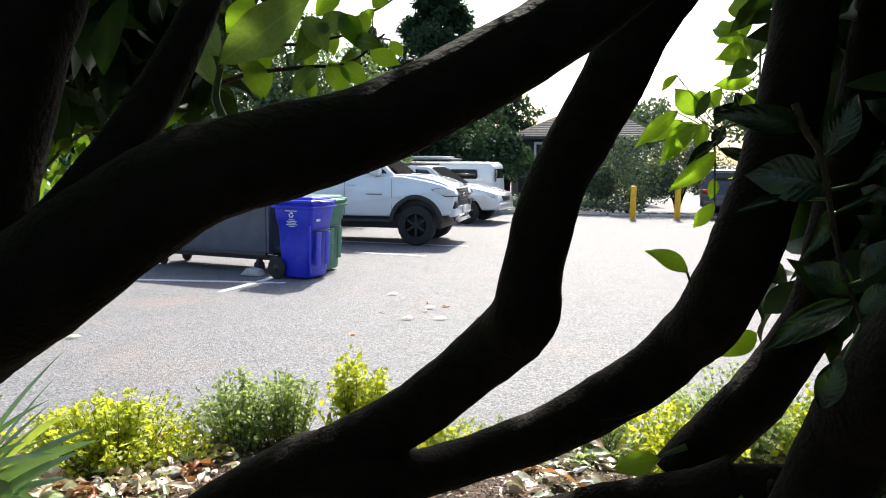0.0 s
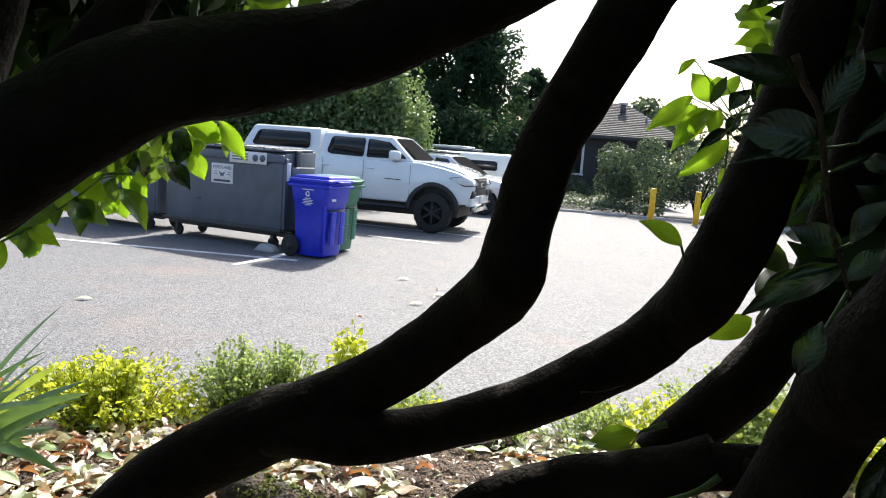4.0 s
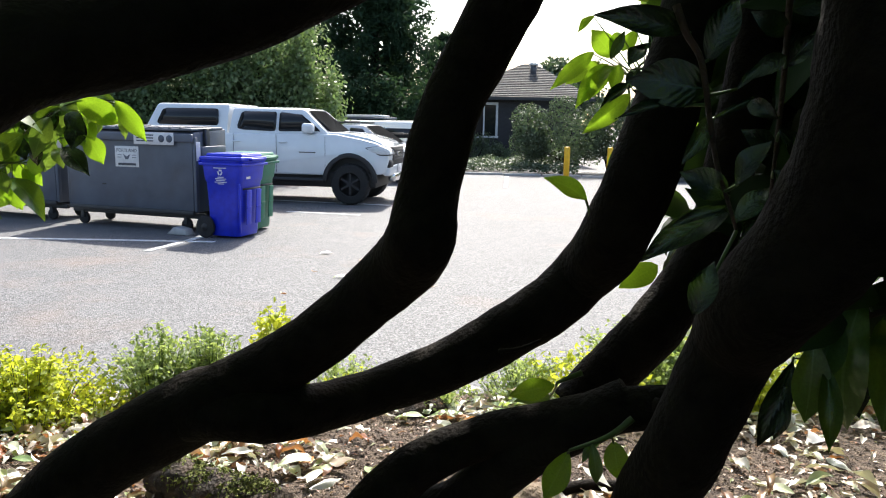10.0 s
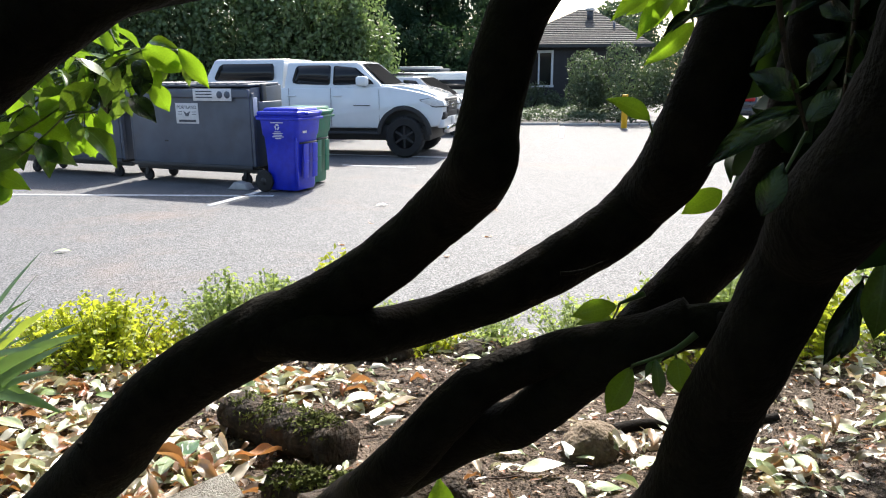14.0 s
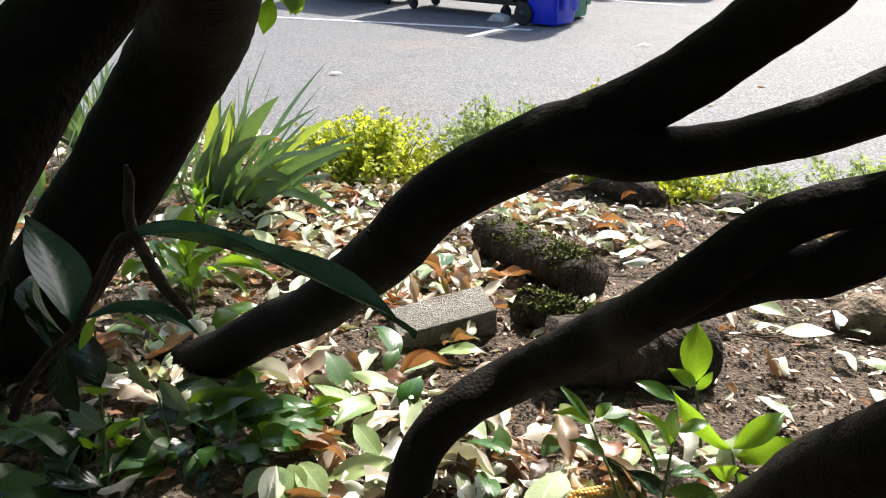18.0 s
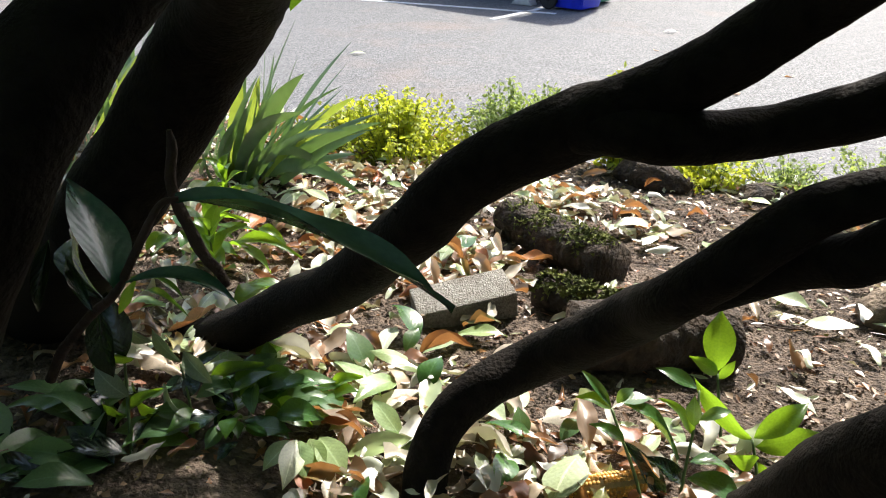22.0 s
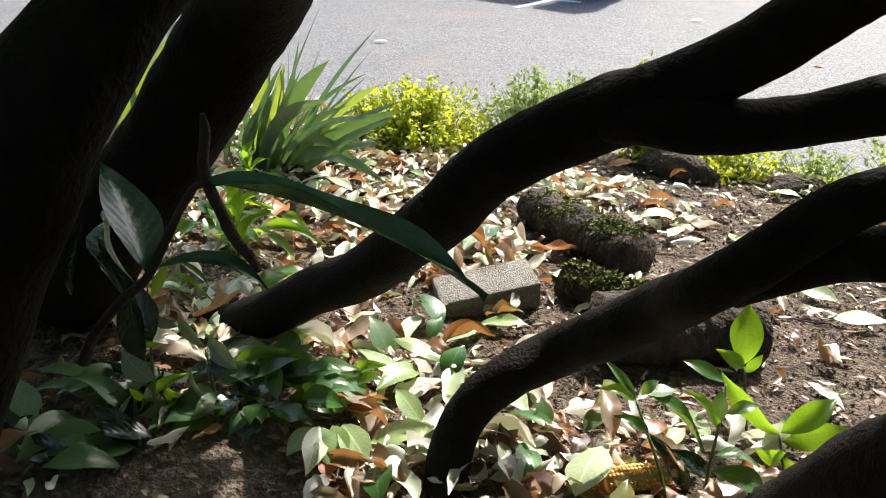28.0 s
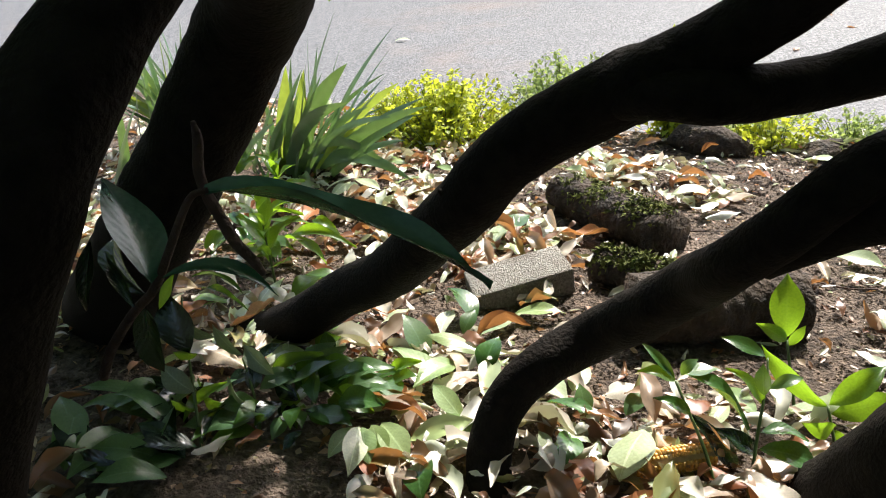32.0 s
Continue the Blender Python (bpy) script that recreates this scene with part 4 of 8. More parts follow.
sprig("laurel twig with bright and dull leaves over the dumpster",
      [(-0.955, 1.647, 1.444), (-0.881, 1.647, 1.458), (-0.832, 1.646, 1.465), (-0.772, 1.651, 1.508), (-0.698, 1.650, 1.522)],
      [(-0.708, 1.678, 1.524, -0.673, 1.678, 1.458, 0.046),
       (-0.773, 1.669, 1.508, -0.800, 1.670, 1.439, 0.042),
       (-0.880, 1.679, 1.483, -0.857, 1.658, 1.440, 0.040),
       (-0.869, 1.647, 1.428, -0.784, 1.627, 1.336, 0.049),
       (-0.856, 1.643, 1.414, -0.901, 1.652, 1.361, 0.039),
       (-0.840, 1.659, 1.448, -0.824, 1.669, 1.410, 0.050),
       (-0.866, 1.620, 1.442, -0.854, 1.617, 1.395, 0.048),
       (-0.813, 1.657, 1.471, -0.779, 1.668, 1.493, 0.037),
       (-0.849, 1.661, 1.506, -0.892, 1.666, 1.456, 0.044),
       (-0.899, 1.634, 1.446, -0.944, 1.640, 1.383, 0.049),
       (-0.891, 1.652, 1.518, -0.929, 1.644, 1.445, 0.049)])
sprig("laurel twig crowded with green and yellow leaves",
      [(-1.030, 1.739, 1.488), (-0.928, 1.744, 1.541), (-0.851, 1.744, 1.562), (-0.787, 1.745, 1.582), (-0.709, 1.744, 1.594)],
      [(-0.785, 1.767, 1.570, -0.803, 1.767, 1.518, 0.044),
       (-0.730, 1.732, 1.583, -0.738, 1.715, 1.539, 0.038),
       (-0.845, 1.732, 1.549, -0.849, 1.729, 1.505, 0.046),
       (-0.918, 1.773, 1.535, -0.952, 1.781, 1.489, 0.050),
       (-0.809, 1.735, 1.550, -0.794, 1.722, 1.500, 0.044),
       (-0.705, 1.763, 1.591, -0.720, 1.750, 1.558, 0.031),
       (-0.885, 1.726, 1.479, -0.900, 1.701, 1.429, 0.049),
       (-0.827, 1.713, 1.493, -0.794, 1.706, 1.453, 0.043),
       (-0.921, 1.760, 1.567, -0.962, 1.757, 1.515, 0.047),
       (-0.863, 1.710, 1.404, -0.891, 1.718, 1.351, 0.044),
       (-0.970, 1.747, 1.502, -1.000, 1.725, 1.439, 0.052),
       (-0.962, 1.702, 1.441, -0.946, 1.708, 1.377, 0.051)])
sprig("laurel twig crowded with dull green leaves",
      [(-1.108, 1.796, 1.564), (-1.030, 1.795, 1.578), (-0.950, 1.791, 1.573), (-0.845, 1.786, 1.569)],
      [(-0.900, 1.820, 1.581, -0.915, 1.826, 1.523, 0.046),
       (-0.849, 1.797, 1.595, -0.850, 1.781, 1.544, 0.040),
       (-0.949, 1.764, 1.560, -0.939, 1.746, 1.510, 0.047),
       (-1.006, 1.772, 1.546, -1.033, 1.780, 1.495, 0.050),
       (-0.937, 1.812, 1.561, -0.920, 1.812, 1.503, 0.045),
       (-0.796, 1.768, 1.602, -0.802, 1.753, 1.564, 0.031),
       (-0.995, 1.766, 1.488, -1.022, 1.774, 1.430, 0.050),
       (-0.938, 1.758, 1.502, -0.901, 1.759, 1.456, 0.044),
       (-1.036, 1.806, 1.578, -1.068, 1.800, 1.520, 0.048),
       (-0.997, 1.793, 1.408, -1.003, 1.775, 1.350, 0.046),
       (-1.082, 1.787, 1.512, -1.105, 1.764, 1.442, 0.053),
       (-1.078, 1.750, 1.449, -1.033, 1.720, 1.382, 0.052)])
sprig("laurel twig with small mottled yellow-green leaves",
      [(-0.992, 1.720, 1.502), (-0.866, 1.725, 1.561), (-0.777, 1.726, 1.588), (-0.663, 1.721, 1.589)],
      [(-0.654, 1.711, 1.597, -0.581, 1.682, 1.524, 0.033),
       (-0.664, 1.694, 1.584, -0.689, 1.706, 1.546, 0.030),
       (-0.721, 1.711, 1.590, -0.749, 1.720, 1.552, 0.033),
       (-0.783, 1.738, 1.590, -0.809, 1.741, 1.551, 0.036),
       (-0.820, 1.734, 1.569, -0.796, 1.741, 1.523, 0.041),
       (-0.852, 1.747, 1.562, -0.881, 1.750, 1.522, 0.039),
       (-0.696, 1.722, 1.565, -0.707, 1.722, 1.520, 0.033),
       (-0.758, 1.738, 1.583, -0.720, 1.735, 1.563, 0.028)])
sprig("laurel twig with small mottled yellow-green leaves",
      [(-0.986, 1.683, 1.466), (-0.899, 1.690, 1.530), (-0.800, 1.692, 1.561), (-0.725, 1.689, 1.564)],
      [(-0.750, 1.688, 1.551, -0.753, 1.666, 1.493, 0.042),
       (-0.797, 1.709, 1.544, -0.822, 1.701, 1.491, 0.043),
       (-0.701, 1.660, 1.556, -0.673, 1.639, 1.510, 0.034),
       (-0.861, 1.713, 1.540, -0.869, 1.696, 1.490, 0.043),
       (-0.883, 1.683, 1.527, -0.881, 1.679, 1.468, 0.045),
       (-0.823, 1.714, 1.561, -0.783, 1.709, 1.574, 0.028),
       (-0.731, 1.677, 1.531, -0.707, 1.667, 1.494, 0.035),
       (-0.895, 1.659, 1.518, -0.915, 1.663, 1.456, 0.044)])
sprig("laurel twig with small mottled yellow-green leaves",
      [(-0.979, 1.686, 1.429), (-0.904, 1.687, 1.449), (-0.829, 1.686, 1.463), (-0.741, 1.688, 1.493)],
      [(-0.802, 1.660, 1.485, -0.822, 1.668, 1.430, 0.042),
       (-0.769, 1.668, 1.493, -0.747, 1.647, 1.448, 0.035),
       (-0.878, 1.709, 1.462, -0.863, 1.711, 1.409, 0.043),
       (-0.887, 1.670, 1.449, -0.912, 1.664, 1.394, 0.042),
       (-0.848, 1.684, 1.454, -0.811, 1.683, 1.407, 0.035),
       (-0.873, 1.659, 1.408, -0.848, 1.661, 1.355, 0.037),
       (-0.946, 1.713, 1.415, -0.975, 1.711, 1.350, 0.044),
       (-0.807, 1.719, 1.511, -0.850, 1.733, 1.489, 0.031)])
sprig("large mid-green laurel leaf hanging close overhead",
      [(-0.183, 0.456, 1.623), (-0.188, 0.458, 1.637), (-0.185, 0.460, 1.655), (-0.182, 0.463, 1.677)],
      [(-0.182, 0.450, 1.656, -0.126, 0.458, 1.698, 0.027),
       (-0.197, 0.488, 1.644, -0.230, 0.530, 1.668, 0.017),
       (-0.195, 0.491, 1.666, -0.239, 0.544, 1.707, 0.023)],
      kinds=BROAD)
sprig("sunlit laurel twig with bright leaves over the thick stem",
      [(-0.419, 1.005, 1.843), (-0.342, 1.000, 1.767), (-0.272, 1.001, 1.753), (-0.196, 1.007, 1.767), (-0.142, 1.009, 1.761)],
      [(-0.142, 1.005, 1.758, -0.123, 0.996, 1.736, 0.023),
       (-0.169, 0.979, 1.765, -0.196, 0.999, 1.758, 0.018),
       (-0.159, 0.972, 1.794, -0.176, 0.969, 1.775, 0.019),
       (-0.217, 1.038, 1.772, -0.225, 1.014, 1.786, 0.019),
       (-0.255, 1.009, 1.775, -0.275, 1.015, 1.768, 0.018),
       (-0.310, 0.960, 1.729, -0.297, 0.947, 1.676, 0.028),
       (-0.249, 1.015, 1.718, -0.275, 1.007, 1.689, 0.031),
       (-0.227, 1.024, 1.773, -0.217, 1.000, 1.739, 0.022),
       (-0.177, 0.983, 1.735, -0.202, 0.957, 1.723, 0.021),
       (-0.408, 1.001, 1.802, -0.421, 1.024, 1.784, 0.021),
       (-0.290, 1.008, 1.749, -0.317, 1.022, 1.744, 0.023),
       (-0.346, 0.987, 1.737, -0.332, 1.000, 1.713, 0.026),
       (-0.235, 0.970, 1.741, -0.246, 0.954, 1.717, 0.019)],
      mat=M_TWIG)
sprig("backlit laurel twig with yellow-green leaves in the crown",
      [(-0.325, 0.840, 1.683), (-0.279, 0.843, 1.697), (-0.221, 0.847, 1.704), (-0.169, 0.850, 1.710), (-0.130, 0.856, 1.743)],
      [(-0.284, 0.845, 1.715, -0.271, 0.840, 1.666, 0.027),
       (-0.243, 0.849, 1.725, -0.286, 0.846, 1.717, 0.020),
       (-0.147, 0.853, 1.722, -0.111, 0.853, 1.708, 0.020),
       (-0.134, 0.854, 1.729, -0.169, 0.853, 1.735, 0.020),
       (-0.219, 0.846, 1.692, -0.210, 0.843, 1.664, 0.023),
       (-0.182, 0.850, 1.709, -0.149, 0.848, 1.685, 0.026),
       (-0.208, 0.848, 1.704, -0.234, 0.843, 1.671, 0.029),
       (-0.260, 0.845, 1.700, -0.306, 0.889, 1.749, 0.030),
       (-0.234, 0.847, 1.707, -0.220, 0.904, 1.758, 0.033),
       (-0.156, 0.852, 1.724, -0.183, 0.856, 1.769, 0.029),
       (-0.195, 0.849, 1.710, -0.172, 0.846, 1.672, 0.026)],
      mat=M_TWIG)
sprig("laurel twig high in the crown, leaves against the sky",
      [(-0.350, 1.008, 1.836), (-0.288, 1.006, 1.798), (-0.227, 1.007, 1.784), (-0.166, 1.012, 1.799), (-0.120, 1.018, 1.830)],
      [(-0.183, 0.856, 1.762, -0.156, 0.853, 1.730, 0.030),
       (-0.222, 0.854, 1.762, -0.195, 0.850, 1.720, 0.033),
       (-0.144, 0.859, 1.772, -0.125, 0.862, 1.795, 0.026),
       (-0.248, 0.853, 1.768, -0.260, 0.847, 1.723, 0.033),
       (-0.209, 0.854, 1.762, -0.183, 0.860, 1.801, 0.033),
       (-0.157, 0.858, 1.769, -0.150, 0.855, 1.743, 0.026),
       (-0.170, 0.856, 1.762, -0.209, 0.852, 1.743, 0.029),
       (-0.281, 0.853, 1.781, -0.313, 0.847, 1.742, 0.033),
       (-0.268, 0.853, 1.774, -0.222, 0.859, 1.807, 0.033)],
      mat=M_TWIG)
sprig("small bright laurel leaves between the dark stems",
      [(-0.652, 1.012, 1.566), (-0.588, 1.023, 1.630), (-0.524, 1.027, 1.639), (-0.460, 1.029, 1.635)],
      [(-0.594, 1.022, 1.625, -0.623, 1.018, 1.605, 0.021),
       (-0.585, 1.023, 1.634, -0.574, 1.025, 1.640, 0.013),
       (-0.468, 1.029, 1.638, -0.496, 1.027, 1.626, 0.013),
       (-0.540, 1.027, 1.643, -0.529, 1.031, 1.679, 0.024),
       (-0.508, 1.028, 1.639, -0.436, 1.034, 1.664, 0.029)])
sprig("backlit laurel twig crowded with yellow-green leaves",
      [(-1.073, 1.499, 1.287), (-0.955, 1.517, 1.362), (-0.850, 1.536, 1.449), (-0.756, 1.556, 1.547)],
      [(-0.990, 1.512, 1.340, -0.904, 1.487, 1.306, 0.039),
       (-0.934, 1.521, 1.380, -1.014, 1.498, 1.340, 0.047),
       (-0.891, 1.528, 1.415, -0.843, 1.511, 1.362, 0.038),
       (-0.777, 1.551, 1.526, -0.844, 1.524, 1.468, 0.048),
       (-0.964, 1.516, 1.357, -1.021, 1.540, 1.267, 0.049),
       (-1.043, 1.504, 1.307, -1.057, 1.476, 1.228, 0.044),
       (-0.911, 1.525, 1.399, -0.825, 1.537, 1.351, 0.049),
       (-0.967, 1.515, 1.355, -1.072, 1.541, 1.309, 0.049),
       (-0.900, 1.527, 1.408, -0.869, 1.500, 1.330, 0.043),
       (-0.965, 1.515, 1.356, -1.028, 1.526, 1.311, 0.037),
       (-0.974, 1.514, 1.350, -1.013, 1.550, 1.264, 0.041)])
sprig("backlit laurel twig crowded with yellow-green leaves",
      [(-1.067, 1.550, 1.355), (-0.957, 1.566, 1.419), (-0.836, 1.584, 1.496), (-0.727, 1.602, 1.573)],
      [(-1.002, 1.559, 1.393, -0.980, 1.543, 1.327, 0.047),
       (-0.949, 1.567, 1.424, -1.025, 1.596, 1.361, 0.046),
       (-1.033, 1.555, 1.374, -0.974, 1.573, 1.343, 0.049),
       (-0.989, 1.561, 1.401, -0.940, 1.529, 1.343, 0.044),
       (-0.826, 1.586, 1.503, -0.947, 1.618, 1.450, 0.048),
       (-1.061, 1.551, 1.358, -1.005, 1.545, 1.274, 0.049),
       (-0.746, 1.599, 1.560, -0.770, 1.570, 1.473, 0.042),
       (-0.917, 1.572, 1.445, -0.846, 1.566, 1.401, 0.052),
       (-1.063, 1.550, 1.357, -0.993, 1.550, 1.331, 0.049),
       (-0.971, 1.564, 1.411, -0.868, 1.549, 1.363, 0.044),
       (-1.047, 1.553, 1.366, -0.967, 1.536, 1.342, 0.047)])
sprig("backlit laurel twig crowded with yellow-green leaves",
      [(-1.058, 1.601, 1.426), (-0.958, 1.615, 1.479), (-0.821, 1.633, 1.546), (-0.696, 1.648, 1.600)],
      [(-1.046, 1.603, 1.433, -1.031, 1.573, 1.363, 0.053),
       (-0.877, 1.625, 1.518, -0.939, 1.621, 1.458, 0.053),
       (-0.986, 1.611, 1.465, -0.963, 1.593, 1.404, 0.045),
       (-0.737, 1.643, 1.582, -0.802, 1.621, 1.528, 0.039),
       (-0.985, 1.611, 1.465, -0.919, 1.589, 1.415, 0.051),
       (-1.043, 1.603, 1.434, -1.129, 1.595, 1.397, 0.053),
       (-0.733, 1.643, 1.584, -0.778, 1.638, 1.497, 0.050),
       (-1.030, 1.605, 1.441, -0.981, 1.641, 1.365, 0.052),
       (-0.957, 1.615, 1.480, -1.020, 1.634, 1.390, 0.048),
       (-0.878, 1.625, 1.518, -0.942, 1.653, 1.432, 0.042),
       (-0.712, 1.646, 1.593, -0.620, 1.669, 1.547, 0.053)])
LONG = [leaf_mesh("leaf", M_SHOOT, length=1.0, width=0.42, fold=0.3, droop=0.12, wave=0.06, cols=5, rows=18, tip=0.9)]
ARCHED = [leaf_mesh("leaf", M_SHOOT, length=1.0, width=0.42, fold=0.35, droop=0.55, wave=0.02, cols=5, rows=12, tip=0.95)]
FULL = [leaf_mesh("leaf", M_SHOOT, length=1.0, width=0.42, fold=0.28, droop=0.05, wave=0.03, cols=7, rows=12, tip=0.9)]
t = thing("laurel_sprig", "dark glossy laurel shoot with long drooping leaves beside the trunk", "leafy branch", pose(0, 0, 0))
part("stem", tube([(*p, 0.0030 - 0.00022 * i) for i, p in enumerate([(-0.367, 0.215, 1.252), (-0.356, 0.218, 1.271), (-0.331, 0.220, 1.298), (-0.311, 0.220, 1.315), (-0.300, 0.225, 1.334), (-0.294, 0.233, 1.350), (-0.289, 0.238, 1.359), (-0.282, 0.242, 1.361)])], 9, 6, 0.05, 60), M_TWIG, t)
leaf_at(t, (-0.304, 0.214, 1.323), (-0.350, 0.240, 1.361), 0.0320, 0, (0.71, 0.2, 0.63), meshes=FULL)
leaf_at(t, (-0.284, 0.241, 1.361), (-0.160, 0.279, 1.309), 0.0168, 0, (0.42, 0.08, 0.9), meshes=LONG)
leaf_at(t, (-0.301, 0.219, 1.324), (-0.260, 0.248, 1.304), 0.0122, 0, (0.0, -0.2, 1.0), meshes=ARCHED)
leaf_at(t, (-0.374, 0.240, 1.323), (-0.376, 0.225, 1.287), 0.0108, 1, (0.5, -0.7, 0.3), meshes=SHADED)
leaf_at(t, (-0.325, 0.218, 1.302), (-0.353, 0.231, 1.324), 0.0067, 2, (0.3, -0.6, 0.6), meshes=SHADED)
leaf_at(t, (-0.305, 0.215, 1.308), (-0.302, 0.222, 1.318), 0.0054, 2, (0.2, -0.9, 0.3), label="small yellowed leaf")
leaf_at(t, (-0.335, 0.233, 1.300), (-0.391, 0.277, 1.313), 0.020, 1, (0.3, -0.8, 0.1), meshes=SHADED)
leaf_at(t, (-0.352, 0.242, 1.285), (-0.352, 0.241, 1.240), 0.018, 2, (0.3, -0.8, 0.3), meshes=SHADED)

# ---- the crown over and behind the camera ----
def open_view(p):
    """True where the shrub leaves its opening towards the lot: no leaf hangs there."""
    x, y, z = p[:, 0], p[:, 1], p[:, 2]
    reach = np.maximum(y, 0.02)
    left, right = -0.26 - 0.45 * y, 0.20 + 0.26 * y
    top = 1.66 + 0.235 * reach
    mid = (x > left) & (x < right)
    return mid & (z < top + 0.10) | (z < top - 0.05) & (x > left - 0.62 * y - 0.05) & (x < right + 0.02 * y)


def dome(p):
    """True inside the rounded, uneven outline of the whole shrub."""
    lump = np.array([noise.noise(Vector(q) * 1.3) for q in p])
    return (p[:, 0] / 2.45) ** 2 + ((p[:, 1] - 0.15) / 2.7) ** 2 + ((p[:, 2] - 1.15) / 2.1) ** 2 < 1.0 + 0.35 * lump


CLOUD = [leaf_rows(1.0, w, fo, dr, 0.04, tp, 7, ph, 5) for w, fo, dr, tp, ph in ((0.42, 0.25, 0.15, 1.0, 0), (0.40, 0.4, 0.3, 0.95, 1), (0.44, 0.15, 0.05, 1.1, 2), (0.38, 0.5, 0.2, 1.0, 3))]


def leaf_cloud(name, q, mat, length, label, rs, hang=0.8):
    """Whole leaves at the places given, most of them hanging a little."""
    d = rs.normal(0, 1, (len(q), 3)) - [0, 0.2, hang]
    up = rs.normal(0, 0.5, (len(q), 3)) + [0, -0.3, 0.6]
    ms = Mass()
    ms.leaves(CLOUD, [orient(Vector(p), Vector(a), Vector(u), 0.0, length * k) for p, a, u, k in zip(q, d, up, rs.uniform(0.7, 1.2, len(q)))])
    return part(name, ms.mesh(name, mat, True), None, SHRUB, label)


def build_canopy():
    rs = np.random.RandomState(21)
    n = 80000
    p = np.stack([rs.uniform(-2.6, 2.6, n), rs.uniform(-2.3, 3.2, n), rs.uniform(1.55, 3.3, n)], 1)
    # front edge drawn out at both sides, so unseen leaves shade the bed
    front = 1.12 + 0.95 * (p[:, 2] - 1.62) + 0.2 * np.sin(p[:, 0] * 2.3) + 0.95 * np.clip((p[:, 0] - 0.35) / 0.4, 0, 1) + 0.6 * np.clip((p[:, 0] - 0.6) / 0.3, 0, 1) + 0.25 * np.clip((-0.5 - p[:, 0]) / 0.5, 0, 1) + 0.50 * np.clip((-0.26 - p[:, 0]) / 0.08, 0, 1)
    clump = np.array([noise.noise(Vector(q) * 2.6) for q in p])
    keep = (p[:, 1] < front) & (clump > -0.24) & dome(p) & ~open_view(p) & ((p[:, 2] > 1.98) | (np.abs(p[:, 0]) > 0.75) | (p[:, 1] < -0.45))
    p = p[keep]
    p = p[(p[:, 1] > -0.2) | (rs.uniform(0, 1, len(p)) < 0.7)]
    # leave the air round the eye free
    p = p[np.linalg.norm(p - [0, 0, 1.55], axis=1) > 0.5]
    ms = Mass()
    ms.blades(p, np.tile([0, 0.2, 0.9], (len(p), 1)), 0.105, 0.044, rs=rs, droop=0.5)
    part("crown", ms.mesh("crown", M_LEAF_MASS), None, SHRUB)
    # skirts: shaded leaves down to the soil at both sides; unseen behind, blocking light
    q = []
    for lo, hi, m in (((0.95, 1.0, 1.32), (2.4, 2.2, 2.4), 6500), ((-2.8, -0.4, 0.8), (-1.32, 0.60, 2.3), 9000), ((-2.6, -2.2, 0.75), (2.6, -0.6, 2.3), 2600)):
        q.append(rs.uniform(0, 1, (m, 3)) * (np.array(hi) - lo) + lo)
    q = np.concatenate(q)
    clump = np.array([noise.noise(Vector(v) * 3.1) for v in q])
    q = q[(clump > -0.3) & dome(q)]
    ms = Mass()
    ms.blades(q, np.tile([0, -0.3, 0.5], (len(q), 1)), 0.10, 0.042, rs=rs, droop=0.8)
    part("skirt", ms.mesh("skirt", M_LEAF_MASS), None, SHRUB)
    # close-set leaves at the right-hand side, shade put into their dark colour
    q = []
    for lo, hi, m in (((0.47, 0.10, 1.40), (1.5, 1.15, 2.4), 14000), ((0.62, -0.6, 0.8), (2.2, 0.25, 2.4), 15000)):
        q.append(rs.uniform(0, 1, (m, 3)) * (np.array(hi) - lo) + lo)
    q = np.concatenate(q)
    q = q[(np.linalg.norm(q - [0, 0, 1.55], axis=1) > 0.42) & dome(q)]
    ms = Mass()
    ms.blades(q, np.tile([0, -0.3, 0.5], (len(q), 1)), 0.10, 0.042, rs=rs, droop=0.8)
    part("inner_leaves", ms.mesh("inner_leaves", M_SHADED_MASS), None, SHRUB, "dense laurel leaves with deep shade put into their dark colour")
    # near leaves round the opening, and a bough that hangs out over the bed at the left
    dark = "dense laurel leaves with deep shade put into their dark colour"
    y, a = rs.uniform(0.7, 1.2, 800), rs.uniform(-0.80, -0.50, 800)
    leaf_cloud("inner_leaves", np.stack([a * y, y, 1.57 + rs.uniform(0.23, 0.5, 800) * y], 1), M_SHADED_MASS, 0.095, dark, rs)
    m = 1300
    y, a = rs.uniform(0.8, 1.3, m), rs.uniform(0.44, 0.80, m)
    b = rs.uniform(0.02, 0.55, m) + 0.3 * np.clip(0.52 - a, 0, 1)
    leaf_cloud("inner_leaves", np.stack([a * y, y, 1.50 + b * y], 1), M_SHADED_MASS, 0.095, dark, rs)
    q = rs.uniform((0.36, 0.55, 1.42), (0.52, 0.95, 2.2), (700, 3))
    leaf_cloud("inner_leaves", q, M_SHADED_MASS, 0.095, dark, rs)
    m = 380
    q = np.stack([rs.uniform(-1.45, -0.80, m), rs.uniform(1.25, 1.75, m), rs.uniform(0, 1, m)], 1)
    q[:, 2] = 1.50 + 0.30 * np.clip(q[:, 0] + 1.0, 0, 1) + 0.20 * q[:, 2]
    leaf_cloud("hanging_bough", q, M_LEAF_MASS, 0.085, "sunlit bough crowded with green leaves", rs)
    # unseen leaves behind the thick left stem, added to shade the bed
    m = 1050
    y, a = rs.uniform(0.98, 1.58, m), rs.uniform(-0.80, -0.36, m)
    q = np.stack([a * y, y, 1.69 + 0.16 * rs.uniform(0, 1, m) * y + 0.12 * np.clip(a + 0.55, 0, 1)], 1)
